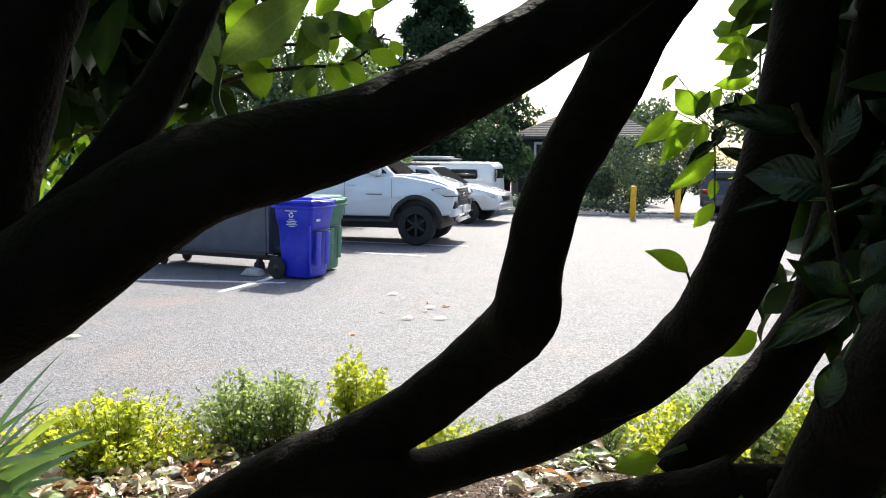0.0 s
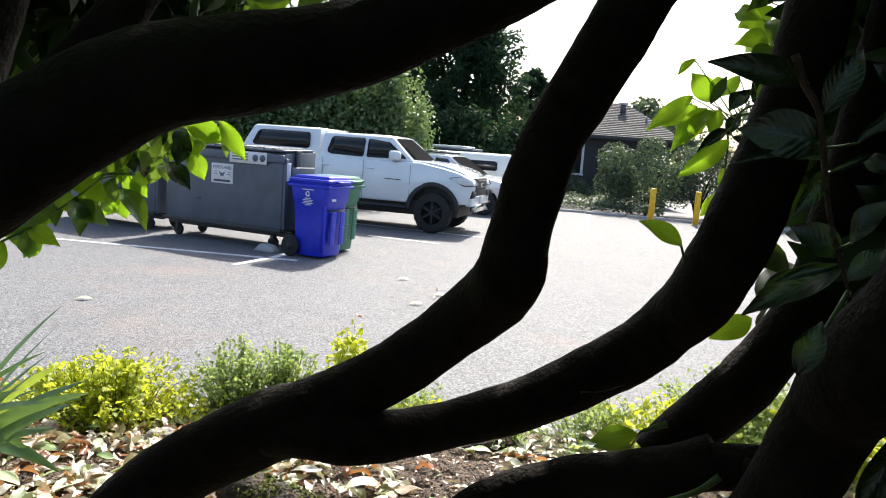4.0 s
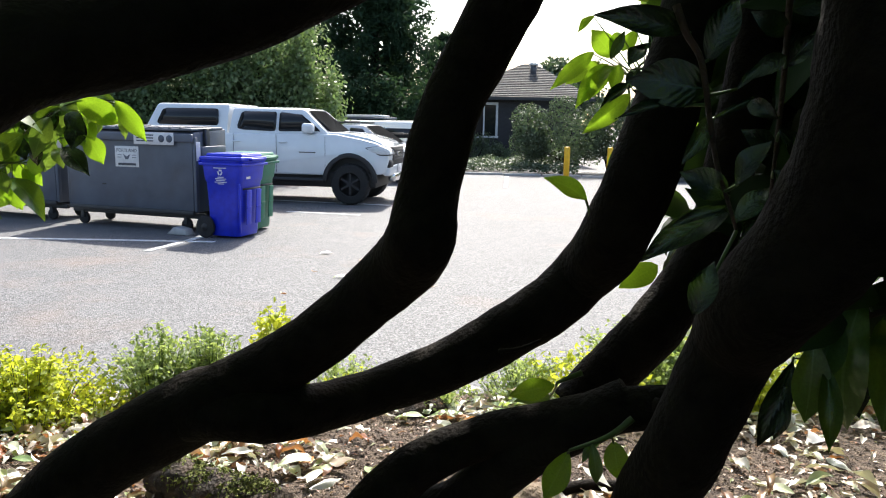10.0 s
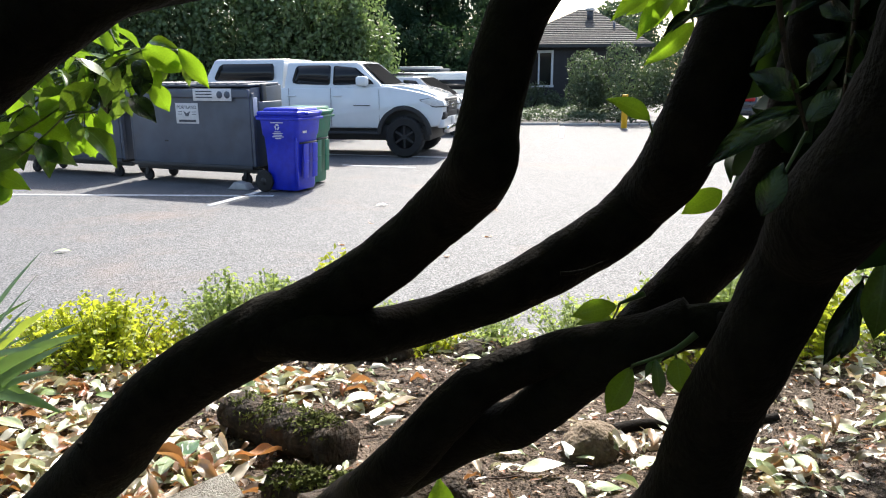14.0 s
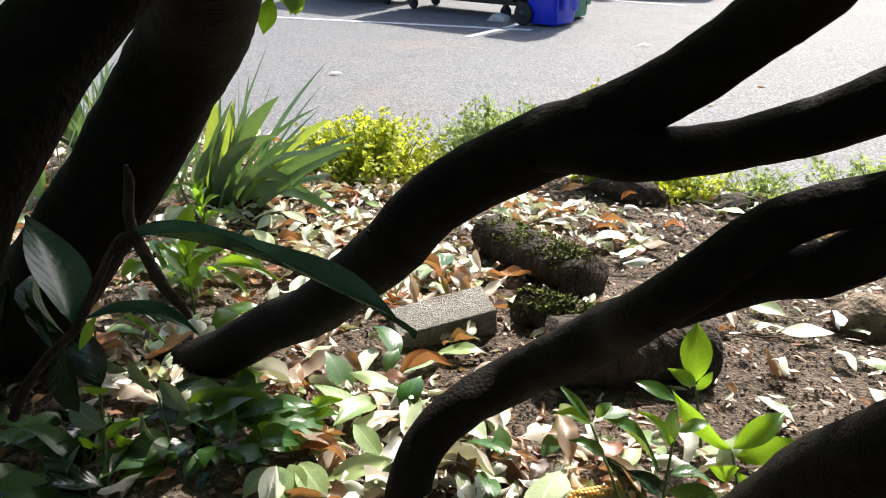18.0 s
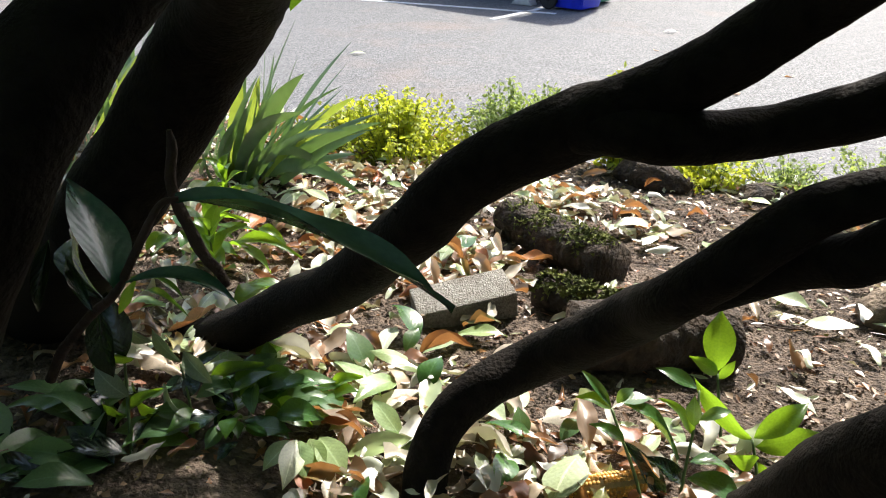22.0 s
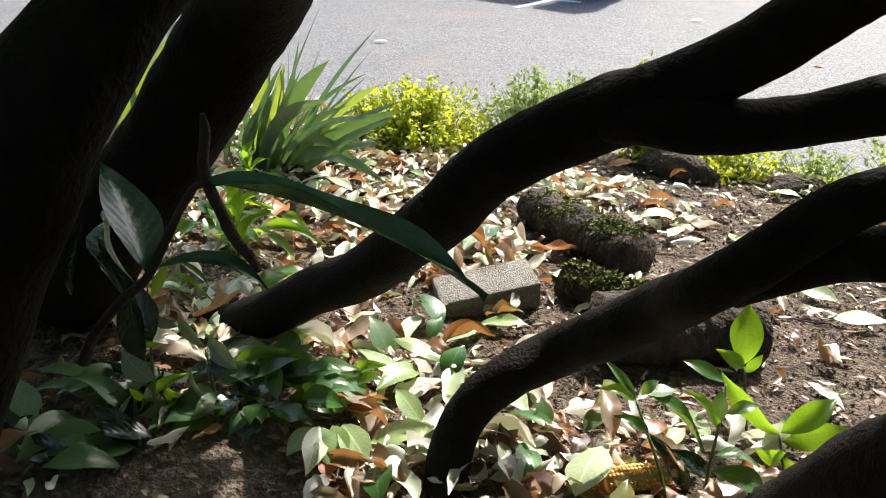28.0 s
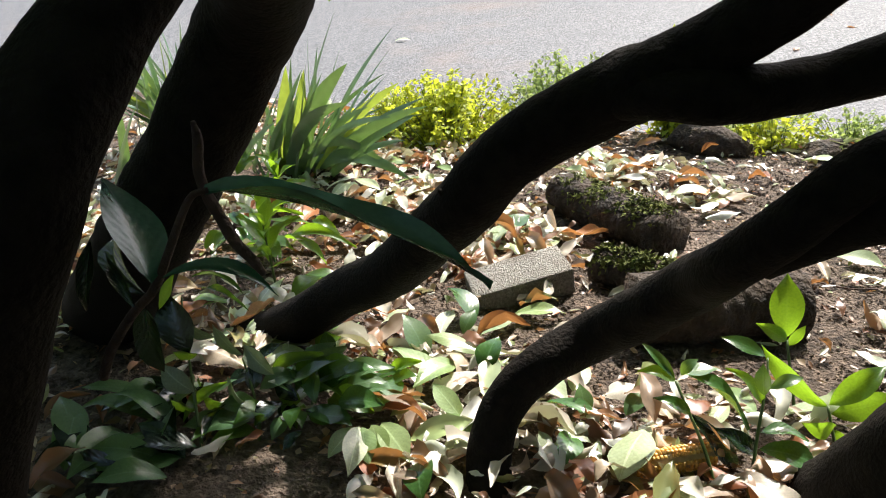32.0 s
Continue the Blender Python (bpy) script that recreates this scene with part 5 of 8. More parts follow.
    leaf_cloud("inner_leaves", q, M_SHADED_MASS, 0.095, dark, rs, 0.2)
    # limbs that carry them
    bm = bmesh.new()
    for k in range(12):
        a = rs.uniform(0, 6.28)
        b = np.array([1.3 * math.cos(a), -0.9 + 0.8 * math.sin(a), 0.7])
        if -0.5 < b[0] < 0.45 and b[1] > -0.7:
            continue
        e = b + [rs.uniform(-0.5, 0.5), rs.uniform(-0.2, 0.6), 2.2]
        tube([(*b, 0.05), (*((b + e) / 2 + rs.normal(0, 0.1, 3)), 0.035), (*e, 0.012)], 10, 5, 0.06, 20, bm=bm)
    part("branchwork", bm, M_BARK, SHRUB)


build_canopy()
# unseen wall, added to close off low light from behind
tagged(part("added_wall_south", box(24, 0.3, 3.2, (0, -11.0, 1.6)), M_SIDING, smooth=False), "plain dark unseen wall, added behind the shrub to block light", "wall", kind="structure")

# ---- the parked row ----
def wheel(parent, x, y, r, w, rim_r, rim_mat, side=-1, spokes=6):
    """A wheel with its axle along y at (x, y, r); side -1 shows its face to -y."""
    bm = bmesh.new()
    prof = [(rim_r, -w / 2), (r * 0.90, -w / 2), (r * 0.975, -w * 0.40), (r, -w * 0.28), (r, w * 0.28), (r * 0.975, w * 0.40), (r * 0.90, w / 2), (rim_r, w / 2)]
    n = 96
    def tread(q, s, k):
        """Blocks and grooves round the running face."""
        return q - (0.012 if q > r * 0.96 and (k + (2 if s > 0 else 0)) % 4 == 0 else 0)
    rings = [[bm.verts.new((tread(q, s, k) * math.cos(2 * math.pi * k / n), s, tread(q, s, k) * math.sin(2 * math.pi * k / n))) for q, s in prof] for k in range(n)]
    for k in range(n):
        a, b = rings[k], rings[(k + 1) % n]
        for i in range(len(prof)):
            bm.faces.new((a[i], b[i], b[(i + 1) % len(prof)], a[(i + 1) % len(prof)]))
    wh = part("wheel", bm, M_RUBBER, parent, at=Matrix.Translation((x, y, r)), smooth=False)
    bm = cyl(rim_r, w * 0.5, (0, 0.02 * -side, 0), "y", 32)
    part("rim_barrel", bm, M_BLACK if rim_mat is M_BLACK else M_STEEL_DK, wh)
    bm = bmesh.new()
    for k in range(spokes):
        box(rim_r * 0.22, 0.03, rim_r * 0.86, (0, side * w * 0.36, rim_r * 0.52), 0.008, 1, bm=bm, m=Matrix.Rotation(2 * math.pi * k / spokes, 4, "Y"))
    cyl(rim_r * 0.24, 0.05, (0, side * w * 0.38, 0), "y", 20, bm=bm, bevel=0.006)
    part("rim", bm, rim_mat, wh, smooth=False)
    return wh


def arch(cx, cz, r, a0, a1, n=12):
    return [(cx + r * math.cos(radians(a0 + (a1 - a0) * k / n)), cz + r * math.sin(radians(a0 + (a1 - a0) * k / n))) for k in range(n + 1)]


def greenhouse(bot, top, z0, z1, y0, y1, inset, bevel=0.04):
    """A cab: bot and top are (rear, front) in x; it leans in by inset on each side."""
    bm = bmesh.new()
    mid = 6
    rows = []
    for k in range(mid + 1):
        t = k / mid
        s = t ** 1.25
        xr, xf = bot[0] + (top[0] - bot[0]) * t, bot[1] + (top[1] - bot[1]) * t
        ya, yb = y0 + inset * s, y1 - inset * s
        rows.append([bm.verts.new(p) for p in ((xr, ya, z0 + (z1 - z0) * t), (xf, ya, z0 + (z1 - z0) * t), (xf, yb, z0 + (z1 - z0) * t), (xr, yb, z0 + (z1 - z0) * t))])
    for a, b in zip(rows, rows[1:]):
        for i in range(4):
            bm.faces.new((a[i], a[(i + 1) % 4], b[(i + 1) % 4], b[i]))
    bm.faces.new(rows[0][::-1])
    bm.faces.new(rows[-1])
    bmesh.ops.bevel(bm, geom=list({e for v in rows[-1] for e in v.link_edges if e.other_vert(v) in rows[-1]}), offset=bevel, segments=4, profile=0.5, affect="EDGES")
    return bm


def pane(poly, yfun, thick=0.008, r=0.02):
    """A side window: a polygon in x and z laid on the leaning side."""
    bm = bmesh.new()
    a = [bm.verts.new((x, yfun(z) - thick, z)) for x, z in poly]
    b = [bm.verts.new((x, yfun(z) + 0.01, z)) for x, z in poly]
    n = len(poly)
    fs = [bm.faces.new(a), bm.faces.new(b[::-1])] + [bm.faces.new((a[i], b[i], b[(i + 1) % n], a[(i + 1) % n])) for i in range(n)]
    bmesh.ops.recalc_face_normals(bm, faces=fs)
    bmesh.ops.bevel(bm, geom=[e for e in bm.edges if abs(e.verts[0].co.y - e.verts[1].co.y) > 0.012], offset=r, segments=3, profile=0.5, affect="EDGES")
    return bm


def build_pickup():
    t = thing("pickup_truck", "white crew-cab pickup with bed cap and black flares, parked on asphalt", "pickup truck", pose(-1.22, 14.0, 0, 0, 0, HEAD + 7) @ Matrix.Diagonal((0.955, 1, 1, 1)))
    W = 1.86
    poly = [(-4.30, 0.66), (-4.02, 0.60)] + arch(-3.57, 0.40, 0.47, 165, 15)[1:-1] + [(-3.08, 0.55), (-0.52, 0.55)] + arch(0, 0.42, 0.50, 168, 12)[1:-1] + [(0.52, 0.58), (0.68, 0.60), (0.77, 0.80), (0.78, 0.96), (0.74, 1.05), (0.64, 1.13), (0.48, 1.19), (0.20, 1.25), (-0.30, 1.33), (-2.5, 1.31), (-4.33, 1.32)]
    bm = prism(poly, 0.07, W, 0.035, 3)
    for v in bm.verts:                       # nose narrows in plan, sides barrel a little
        k = max(0.0, v.co.x - 0.1)
        c = W / 2 + 0.035
        v.co.y = c + (v.co.y - c) * (1 - 0.16 * k * k)
        if abs(v.co.y - c) > 0.7:
            v.co.y += math.copysign(0.035 * math.exp(-((v.co.z - 0.92) / 0.25) ** 2), v.co.y - c)
    body = flat_shaded(part("body", bm, M_CARWHITE, t))
    part("hood", prism([(-0.62, 1.28), (-0.60, 1.375), (0.0, 1.345), (0.36, 1.275), (0.60, 1.19), (0.68, 1.10), (0.4, 1.1)], 0.17, W - 0.10, 0.04, 3), M_CARWHITE, t)
    part("hood_scoop", prism([(-0.12, 1.33), (0.22, 1.335), (0.30, 1.28), (0.0, 1.28)], 0.62, W - 0.55, 0.02, 2), M_CARWHITE, t)
    side = lambda z: 0.104 + 0.15 * max(0, (z - 1.29) / 0.52) ** 1.25
    cap_side = lambda z: 0.104 + 0.12 * max(0, (z - 1.31) / 0.555) ** 1.25
    flat_shaded(part("cab", greenhouse((-2.52, -0.41), (-2.46, -1.02), 1.29, 1.81, 0.11, W - 0.04, 0.15, 0.07), M_CARWHITE, t), 50)
    flat_shaded(part("bed_cap", greenhouse((-4.34, -2.56), (-4.06, -2.54), 1.31, 1.865, 0.11, W - 0.04, 0.12, 0.06), M_CARWHITE, t), 50)
    part("front_window", pane([(-1.47, 1.36), (-0.63, 1.38), (-0.64, 1.41), (-1.03, 1.69), (-1.47, 1.725)], side, r=0.035), M_GLASS, t)
    part("rear_window", pane([(-2.34, 1.43), (-2.28, 1.38), (-1.54, 1.36), (-1.54, 1.73), (-2.26, 1.73)], side, r=0.05), M_GLASS, t)
    part("cap_window", pane([(-4.06, 1.45), (-2.74, 1.45), (-2.76, 1.77), (-3.92, 1.77)], cap_side, r=0.06), M_GLASS, t)
    bm = bmesh.new()
    q = [(-0.45, 0.30, 1.36), (-0.45, W - 0.23, 1.36), (-0.97, W - 0.33, 1.755), (-0.97, 0.40, 1.755)]
    f = bm.faces.new([bm.verts.new(Vector(p) + Vector((0.02, 0, 0.012))) for p in q])
    bmesh.ops.solidify(bm, geom=[f], thickness=0.01)
    part("windscreen", bm, M_SCREEN, t, smooth=False)
    for c in (0.0, -3.57):
        o, i = arch(c, 0.42 if c == 0 else 0.40, 0.565, 178, 2, 16), arch(c, 0.42 if c == 0 else 0.40, 0.475, 178, 2, 16)
        ring = prism(o + i[::-1], 0.035, 0.13, 0.012, 2)
        part("fender_flare", ring, M_BLACK, t, "matt black wheel arch flare")
    wheel(t, 0, 0.17, 0.392, 0.27, 0.225, M_BLACK)
    wheel(t, -3.57, 0.17, 0.392, 0.27, 0.225, M_BLACK)
    wheel(t, 0, 1.74, 0.392, 0.27, 0.225, M_BLACK, 1)
    wheel(t, -3.57, 1.74, 0.392, 0.27, 0.225, M_BLACK, 1)
    part("side_step", box(2.5, 0.12, 0.07, (-1.78, 0.06, 0.46), 0.03), M_BLACK, t)
    for c in (0.0, -3.57):
        part("wheel_liner", box(0.94, 1.5, 0.46, (c, W / 2 + 0.03, 0.70), 0.05), M_BLACK, t)
    part("chassis", box(4.4, 1.5, 0.3, (-1.7, W / 2, 0.47), 0.03), M_BLACK, t)
    mir = part("mirror", box(0.24, 0.18, 0.19, (-0.82, -0.01, 1.43), 0.06, 4), M_CARWHITE, t, "white door mirror")
    part("mirror_arm", box(0.08, 0.12, 0.05, (-0.82, 0.09, 1.355), 0.012), M_BLACK, mir)
    for x in (-1.36, -2.33):
        part("door_handle", box(0.17, 0.03, 0.032, (x, 0.035, 1.16), 0.012), M_CARWHITE, t)
    for x0, z0, z1 in ((-0.50, 0.60, 1.28), (-1.505, 0.58, 1.31), (-2.40, 0.66, 1.31)):
        part("door_seam", box(0.005, 0.012, z1 - z0, (x0, 0.049, (z0 + z1) / 2), 0), M_STEEL, t)
    part("side_badge", box(0.34, 0.008, 0.016, (-0.86, 0.034, 0.98), 0.003), M_STEEL_DK, t, "dark lettering strip on the door")
    # nose
    g = part("grille", box(0.08, 1.02, 0.36, (0.755, W / 2 + 0.03, 0.93), 0.03), M_BLACK, t, "black grille with a bar")
    for k in range(4):
        part("grille_bar", box(0.03, 0.90, 0.018, (0.790, W / 2 + 0.03, 0.87 + k * 0.06), 0.004), M_STEEL_DK, g)
    part("grille_badge", box(0.02, 0.34, 0.07, (0.806, W / 2 + 0.03, 0.965), 0.006), M_CHROME, g)
    for y in (0.28, W - 0.22):
        h = part("headlight", prism([(0.30, 1.09), (0.60, 1.135), (0.775, 1.07), (0.815, 0.955), (0.62, 0.945), (0.42, 1.00)], y - 0.205, y + 0.195, 0.012, 2), M_BLACK, t, "black-rimmed wrap-round headlight")
        part("headlight_lens", prism([(0.33, 1.083), (0.60, 1.128), (0.785, 1.065), (0.828, 0.975), (0.62, 0.965), (0.44, 1.01)], y - 0.220, y + 0.205, 0.010, 2), M_LAMP, h)
        fg = part("fog_lamp_recess", box(0.22, 0.30, 0.15, (0.70, y, 0.79), 0.04), M_BLACK, t)
        part("fog_lamp", cyl(0.04, 0.02, (0.762, y, 0.74), "x", 18), M_LAMP, fg)
    part("front_bumper", box(0.16, 1.62, 0.22, (0.72, W / 2 + 0.03, 0.67), 0.05, 3), M_CARWHITE, t)
    part("skid_plate", box(0.14, 0.95, 0.16, (0.75, W / 2 + 0.03, 0.52), 0.04, 2), M_CHROME, t, "silver skid plate under the bumper")
    part("number_plate", box(0.012, 0.31, 0.16, (0.815, W / 2 + 0.03, 0.68), 0.004), M_STICKER, t)
    return t


build_pickup()


def build_suv():
    t = thing("estate_car", "silver-white estate car with roof rails, parked behind the pickup", "car", pose(-0.35, 19.3, 0, 0, 0, HEAD))
    W = 1.8
    poly = [(-3.55, 0.45), (-3.1, 0.40)] + arch(-2.67, 0.32, 0.37, 168, 12)[1:-1] + [(-2.2, 0.33), (-0.42, 0.33)] + arch(0, 0.32, 0.38, 170, 10)[1:-1] + [(0.42, 0.36), (0.82, 0.38), (0.88, 0.60), (0.80, 0.80), (0.35, 0.92), (-0.42, 0.99), (-3.5, 1.02), (-3.62, 0.8)]
    bm = prism(poly, 0.06, W - 0.02, 0.05, 3)
    for v in bm.verts:
        k = max(0.0, v.co.x - 0.1)
        v.co.y = W / 2 + (v.co.y - W / 2) * (1 - 0.26 * k * k)
    flat_shaded(part("body", bm, M_CARSILVER, t))
    flat_shaded(part("cabin", greenhouse((-3.45, -0.40), (-3.1, -1.15), 0.98, 1.50, 0.08, W - 0.08, 0.2), M_CARSILVER, t), 50)
    side = lambda z: 0.08 + 0.2 * max(0, (z - 0.98) / 0.52) ** 1.25
    for x0, x1, x2, x3 in ((-1.5, -0.75, -1.15, -1.5), (-2.45, -1.58, -1.58, -2.4), (-3.2, -2.53, -2.5, -3.0)):
        part("side_window", pane([(x0, 1.05), (x1, 1.05), (x2, 1.40), (x3, 1.42)], side), M_GLASS, t)
    bm = bmesh.new()
    q = [(-0.42, 0.22, 1.02), (-0.42, W - 0.22, 1.02), (-1.10, W - 0.33, 1.46), (-1.10, 0.33, 1.46)]
    f = bm.faces.new([bm.verts.new(Vector(p) + Vector((0.02, 0, 0.012))) for p in q])
    bmesh.ops.solidify(bm, geom=[f], thickness=0.01)
    part("windscreen", bm, M_SCREEN, t, smooth=False)
    for y in (0.36, W - 0.36):
        part("roof_rail", box(1.7, 0.04, 0.05, (-2.1, y, 1.55), 0.015), M_STEEL_DK, t)
    part("roof_bar", box(0.06, 1.1, 0.03, (-1.7, W / 2, 1.585), 0.01), M_BLACK, t)
    for y in (0.30, W - 0.30):
        part("headlight", box(0.28, 0.34, 0.13, (0.66, y, 0.74), 0.05, 3), M_LAMP, t, "clear headlight")
    part("grille", box(0.06, 0.7, 0.16, (0.84, W / 2, 0.66), 0.02), M_BLACK, t)
    part("front_bumper", box(0.2, 1.4, 0.2, (0.79, W / 2, 0.46), 0.06, 3), M_CARSILVER, t)
    for x in (0.0, -2.67):
        wheel(t, x, 0.14, 0.325, 0.21, 0.22, M_CHROME, -1, 5)
        wheel(t, x, W - 0.14, 0.325, 0.21, 0.22, M_CHROME, 1, 5)
    part("mirror", box(0.12, 0.16, 0.12, (-0.85, -0.02, 1.08), 0.04, 3), M_CARSILVER, t)


def build_van():
    t = thing("camper_van", "pale blue-white old camper van with roof rack, parked in the row", "van", pose(-1.45, 22.6, 0, 0, 0, HEAD + 2))
    bm = box(3.9, 1.7, 1.30, (0, 0.85, 0.98), 0.16, 4)
    for v in bm.verts:
        k = max(0.0, v.co.z - 1.15) / 0.5
        v.co.y = 0.85 + (v.co.y - 0.85) * (1 - 0.14 * k)
        v.co.x *= 1 - 0.05 * k
    flat_shaded(part("body", bm, M_VAN, t), 50)
    part("waistline", box(3.88, 0.03, 0.05, (0, 0.005, 1.02), 0.01), M_TRIM, t)
    side = lambda z: 0.0 + 0.13 * max(0, (z - 1.1) / 0.5)
    for x0, x1 in ((-1.6, -0.75), (-0.6, 0.35), (0.5, 1.45)):
        w = part("side_window", pane([(x0, 1.12), (x1, 1.12), (x1 - 0.03, 1.46), (x0 + 0.03, 1.46)], side, r=0.06), M_GLASS, t)
    part("rear_window", box(0.02, 1.1, 0.30, (1.915, 0.85, 1.28), 0.008), M_GLASS, t)
    part("roof_rack", box(1.5, 1.1, 0.06, (-0.2, 0.85, 1.70), 0.02), M_STEEL, t)
    for x in (-0.85, -0.2, 0.45):
        part("rack_leg", box(0.05, 1.15, 0.06, (x, 0.85, 1.65), 0.01), M_STEEL_DK, t)
    part("roof_box", box(1.2, 0.8, 0.07, (-0.25, 0.85, 1.76), 0.03), M_VAN, t)
    part("end_sticker", box(0.012, 0.16, 0.16, (1.955, 0.25, 1.12), 0.004), M_INK, t)
    for x in (-1.25, 1.2):
        wheel(t, x, 0.12, 0.32, 0.2, 0.2, M_STEEL, -1, 8)
        wheel(t, x, 1.58, 0.32, 0.2, 0.2, M_STEEL, 1, 8)
    part("bumper", box(0.14, 1.6, 0.12, (1.95, 0.85, 0.48), 0.04), M_TRIM, t)


def build_dark_car():
    t = thing("hatchback_car", "black hatchback with red tail lamps, parked beside the bollards", "car", pose(8.15, 21.5, 0, 0, 0, 66))
    poly = [(0.0, 0.36), (0.35, 0.34)] + arch(0.75, 0.31, 0.36, 168, 12)[1:-1] + [(1.2, 0.30), (2.9, 0.30)] + arch(3.35, 0.31, 0.36, 168, 12)[1:-1] + [(3.8, 0.32), (4.05, 0.5), (3.95, 0.78), (3.0, 0.92), (0.1, 0.98), (-0.03, 0.7)]
    flat_shaded(part("body", prism(poly, 0.0, 1.75, 0.05, 3), M_CARDARK, t))
    flat_shaded(part("cabin", greenhouse((0.08, 3.0), (0.45, 2.2), 0.95, 1.46, 0.04, 1.71, 0.2), M_CARDARK, t), 50)
    part("rear_window", box(0.02, 1.15, 0.34, (0.22, 0.875, 1.2), 0.008, m=None), M_GLASS, t)
    side = lambda z: 0.04 + 0.2 * max(0, (z - 0.95) / 0.51) ** 1.25
    for x0, x1 in ((0.5, 1.4), (1.5, 2.4)):
        part("side_window", pane([(x0, 1.02), (x1, 1.02), (x1 - 0.15, 1.38), (x0 + 0.1, 1.38)], side), M_GLASS, t)
    for y in (0.2, 1.55):
        part("tail_lamp", box(0.08, 0.30, 0.12, (0.0, y, 0.82), 0.03), M_RED, t, "red tail lamp")
    part("rear_bumper", box(0.16, 1.6, 0.2, (0.0, 0.875, 0.48), 0.05, 3), M_CARDARK, t)
    part("number_plate", box(0.012, 0.31, 0.15, (-0.055, 0.875, 0.68), 0.004), M_STICKER, t)
    for x in (0.75, 3.35):
        wheel(t, x, 0.12, 0.31, 0.2, 0.2, M_CHROME, -1, 5)
        wheel(t, x, 1.63, 0.31, 0.2, 0.2, M_CHROME, 1, 5)


build_suv()
build_van()
build_dark_car()


def build_dumpster(m, label):
    """A steel waste container on castors; origin at its front right foot, x to the right."""
    t = thing("dumpster", label, "dumpster", m, "waste containers")
    Wd, D = 2.12, 0.80
    bm = bmesh.new()
    prof = [(0.0, 0.27), (0.0, 1.32), (0.06, 1.38), (D, 1.42), (D, 0.27)]
    a = [bm.verts.new((-Wd, y, z)) for y, z in prof]
    b = [bm.verts.new((0, y, z)) for y, z in prof]
    fs = [bm.faces.new(a), bm.faces.new(b[::-1])] + [bm.faces.new((a[i], b[i], b[(i + 1) % 5], a[(i + 1) % 5])) for i in range(5)]
    bmesh.ops.recalc_face_normals(bm, faces=fs)
    bmesh.ops.bevel(bm, geom=bm.edges[:], offset=0.018, segments=2, profile=0.5, affect="EDGES")
    flat_shaded(part("tank", bm, M_STEEL, t))
    part("front_lip", box(Wd + 0.05, 0.06, 0.11, (-Wd / 2, -0.02, 1.30), 0.012), M_STEEL, t)
    part("bottom_rail", box(Wd + 0.02, 0.05, 0.06, (-Wd / 2, -0.005, 0.275), 0.01), M_STEEL_DK, t)
    for k in range(2):
        lid = part("lid", box(Wd / 2 - 0.02, D - 0.06, 0.035, (-Wd * (0.25 + 0.5 * k), D / 2 + 0.02, 1.41), 0.012, m=None), M_STEEL, t, "grey steel lid", at=Matrix.Rotation(radians(1.5), 4, "X"))
        for j in range(5):
            part("lid_rib", box(0.03, D * 0.9, 0.02, (-Wd * (0.25 + 0.5 * k) + (j - 2) * 0.17, D / 2, 1.435), 0.006), M_STEEL, lid)
    for x in (0.045, -Wd - 0.045):
        part("fork_pocket", box(0.09, 0.55, 0.18, (x, 0.38, 1.10), 0.012), M_STEEL, t)
        part("end_rib", box(0.05, 0.06, 1.02, (x * 0.5 - (0.0 if x > 0 else Wd / 2), 0.04, 0.80), 0.01), M_STEEL, t)
    part("hinge_bracket", box(0.05, 0.10, 0.42, (0.03, 0.30, 1.22), 0.01), M_STEEL_DK, t)
    part("side_sticker", box(0.006, 0.09, 0.26, (0.072, 0.04, 1.12), 0.002), M_STICKER, t)
    part("base_frame", box(Wd + 0.16, 0.07, 0.07, (-Wd / 2, 0.14, 0.215), 0.01), M_STEEL_DK, t)
    part("base_frame", box(Wd + 0.16, 0.07, 0.07, (-Wd / 2, D - 0.14, 0.215), 0.01), M_STEEL_DK, t)
    for x in (-0.22, -Wd + 0.10):
        for y in (0.14, D - 0.14):
            c = part("castor", cyl(0.085, 0.05, (x, y, 0.085), "y", 20, bevel=0.01), M_RUBBER, t)
            part("castor_fork", box(0.06, 0.09, 0.11, (x, y, 0.15), 0.01), M_STEEL_DK, c)
    return t


DUMP = build_dumpster(pose(-3.02, 10.26, 0, 0, 0, HEAD - 3), "scuffed grey steel dumpster on castors with white stickers")


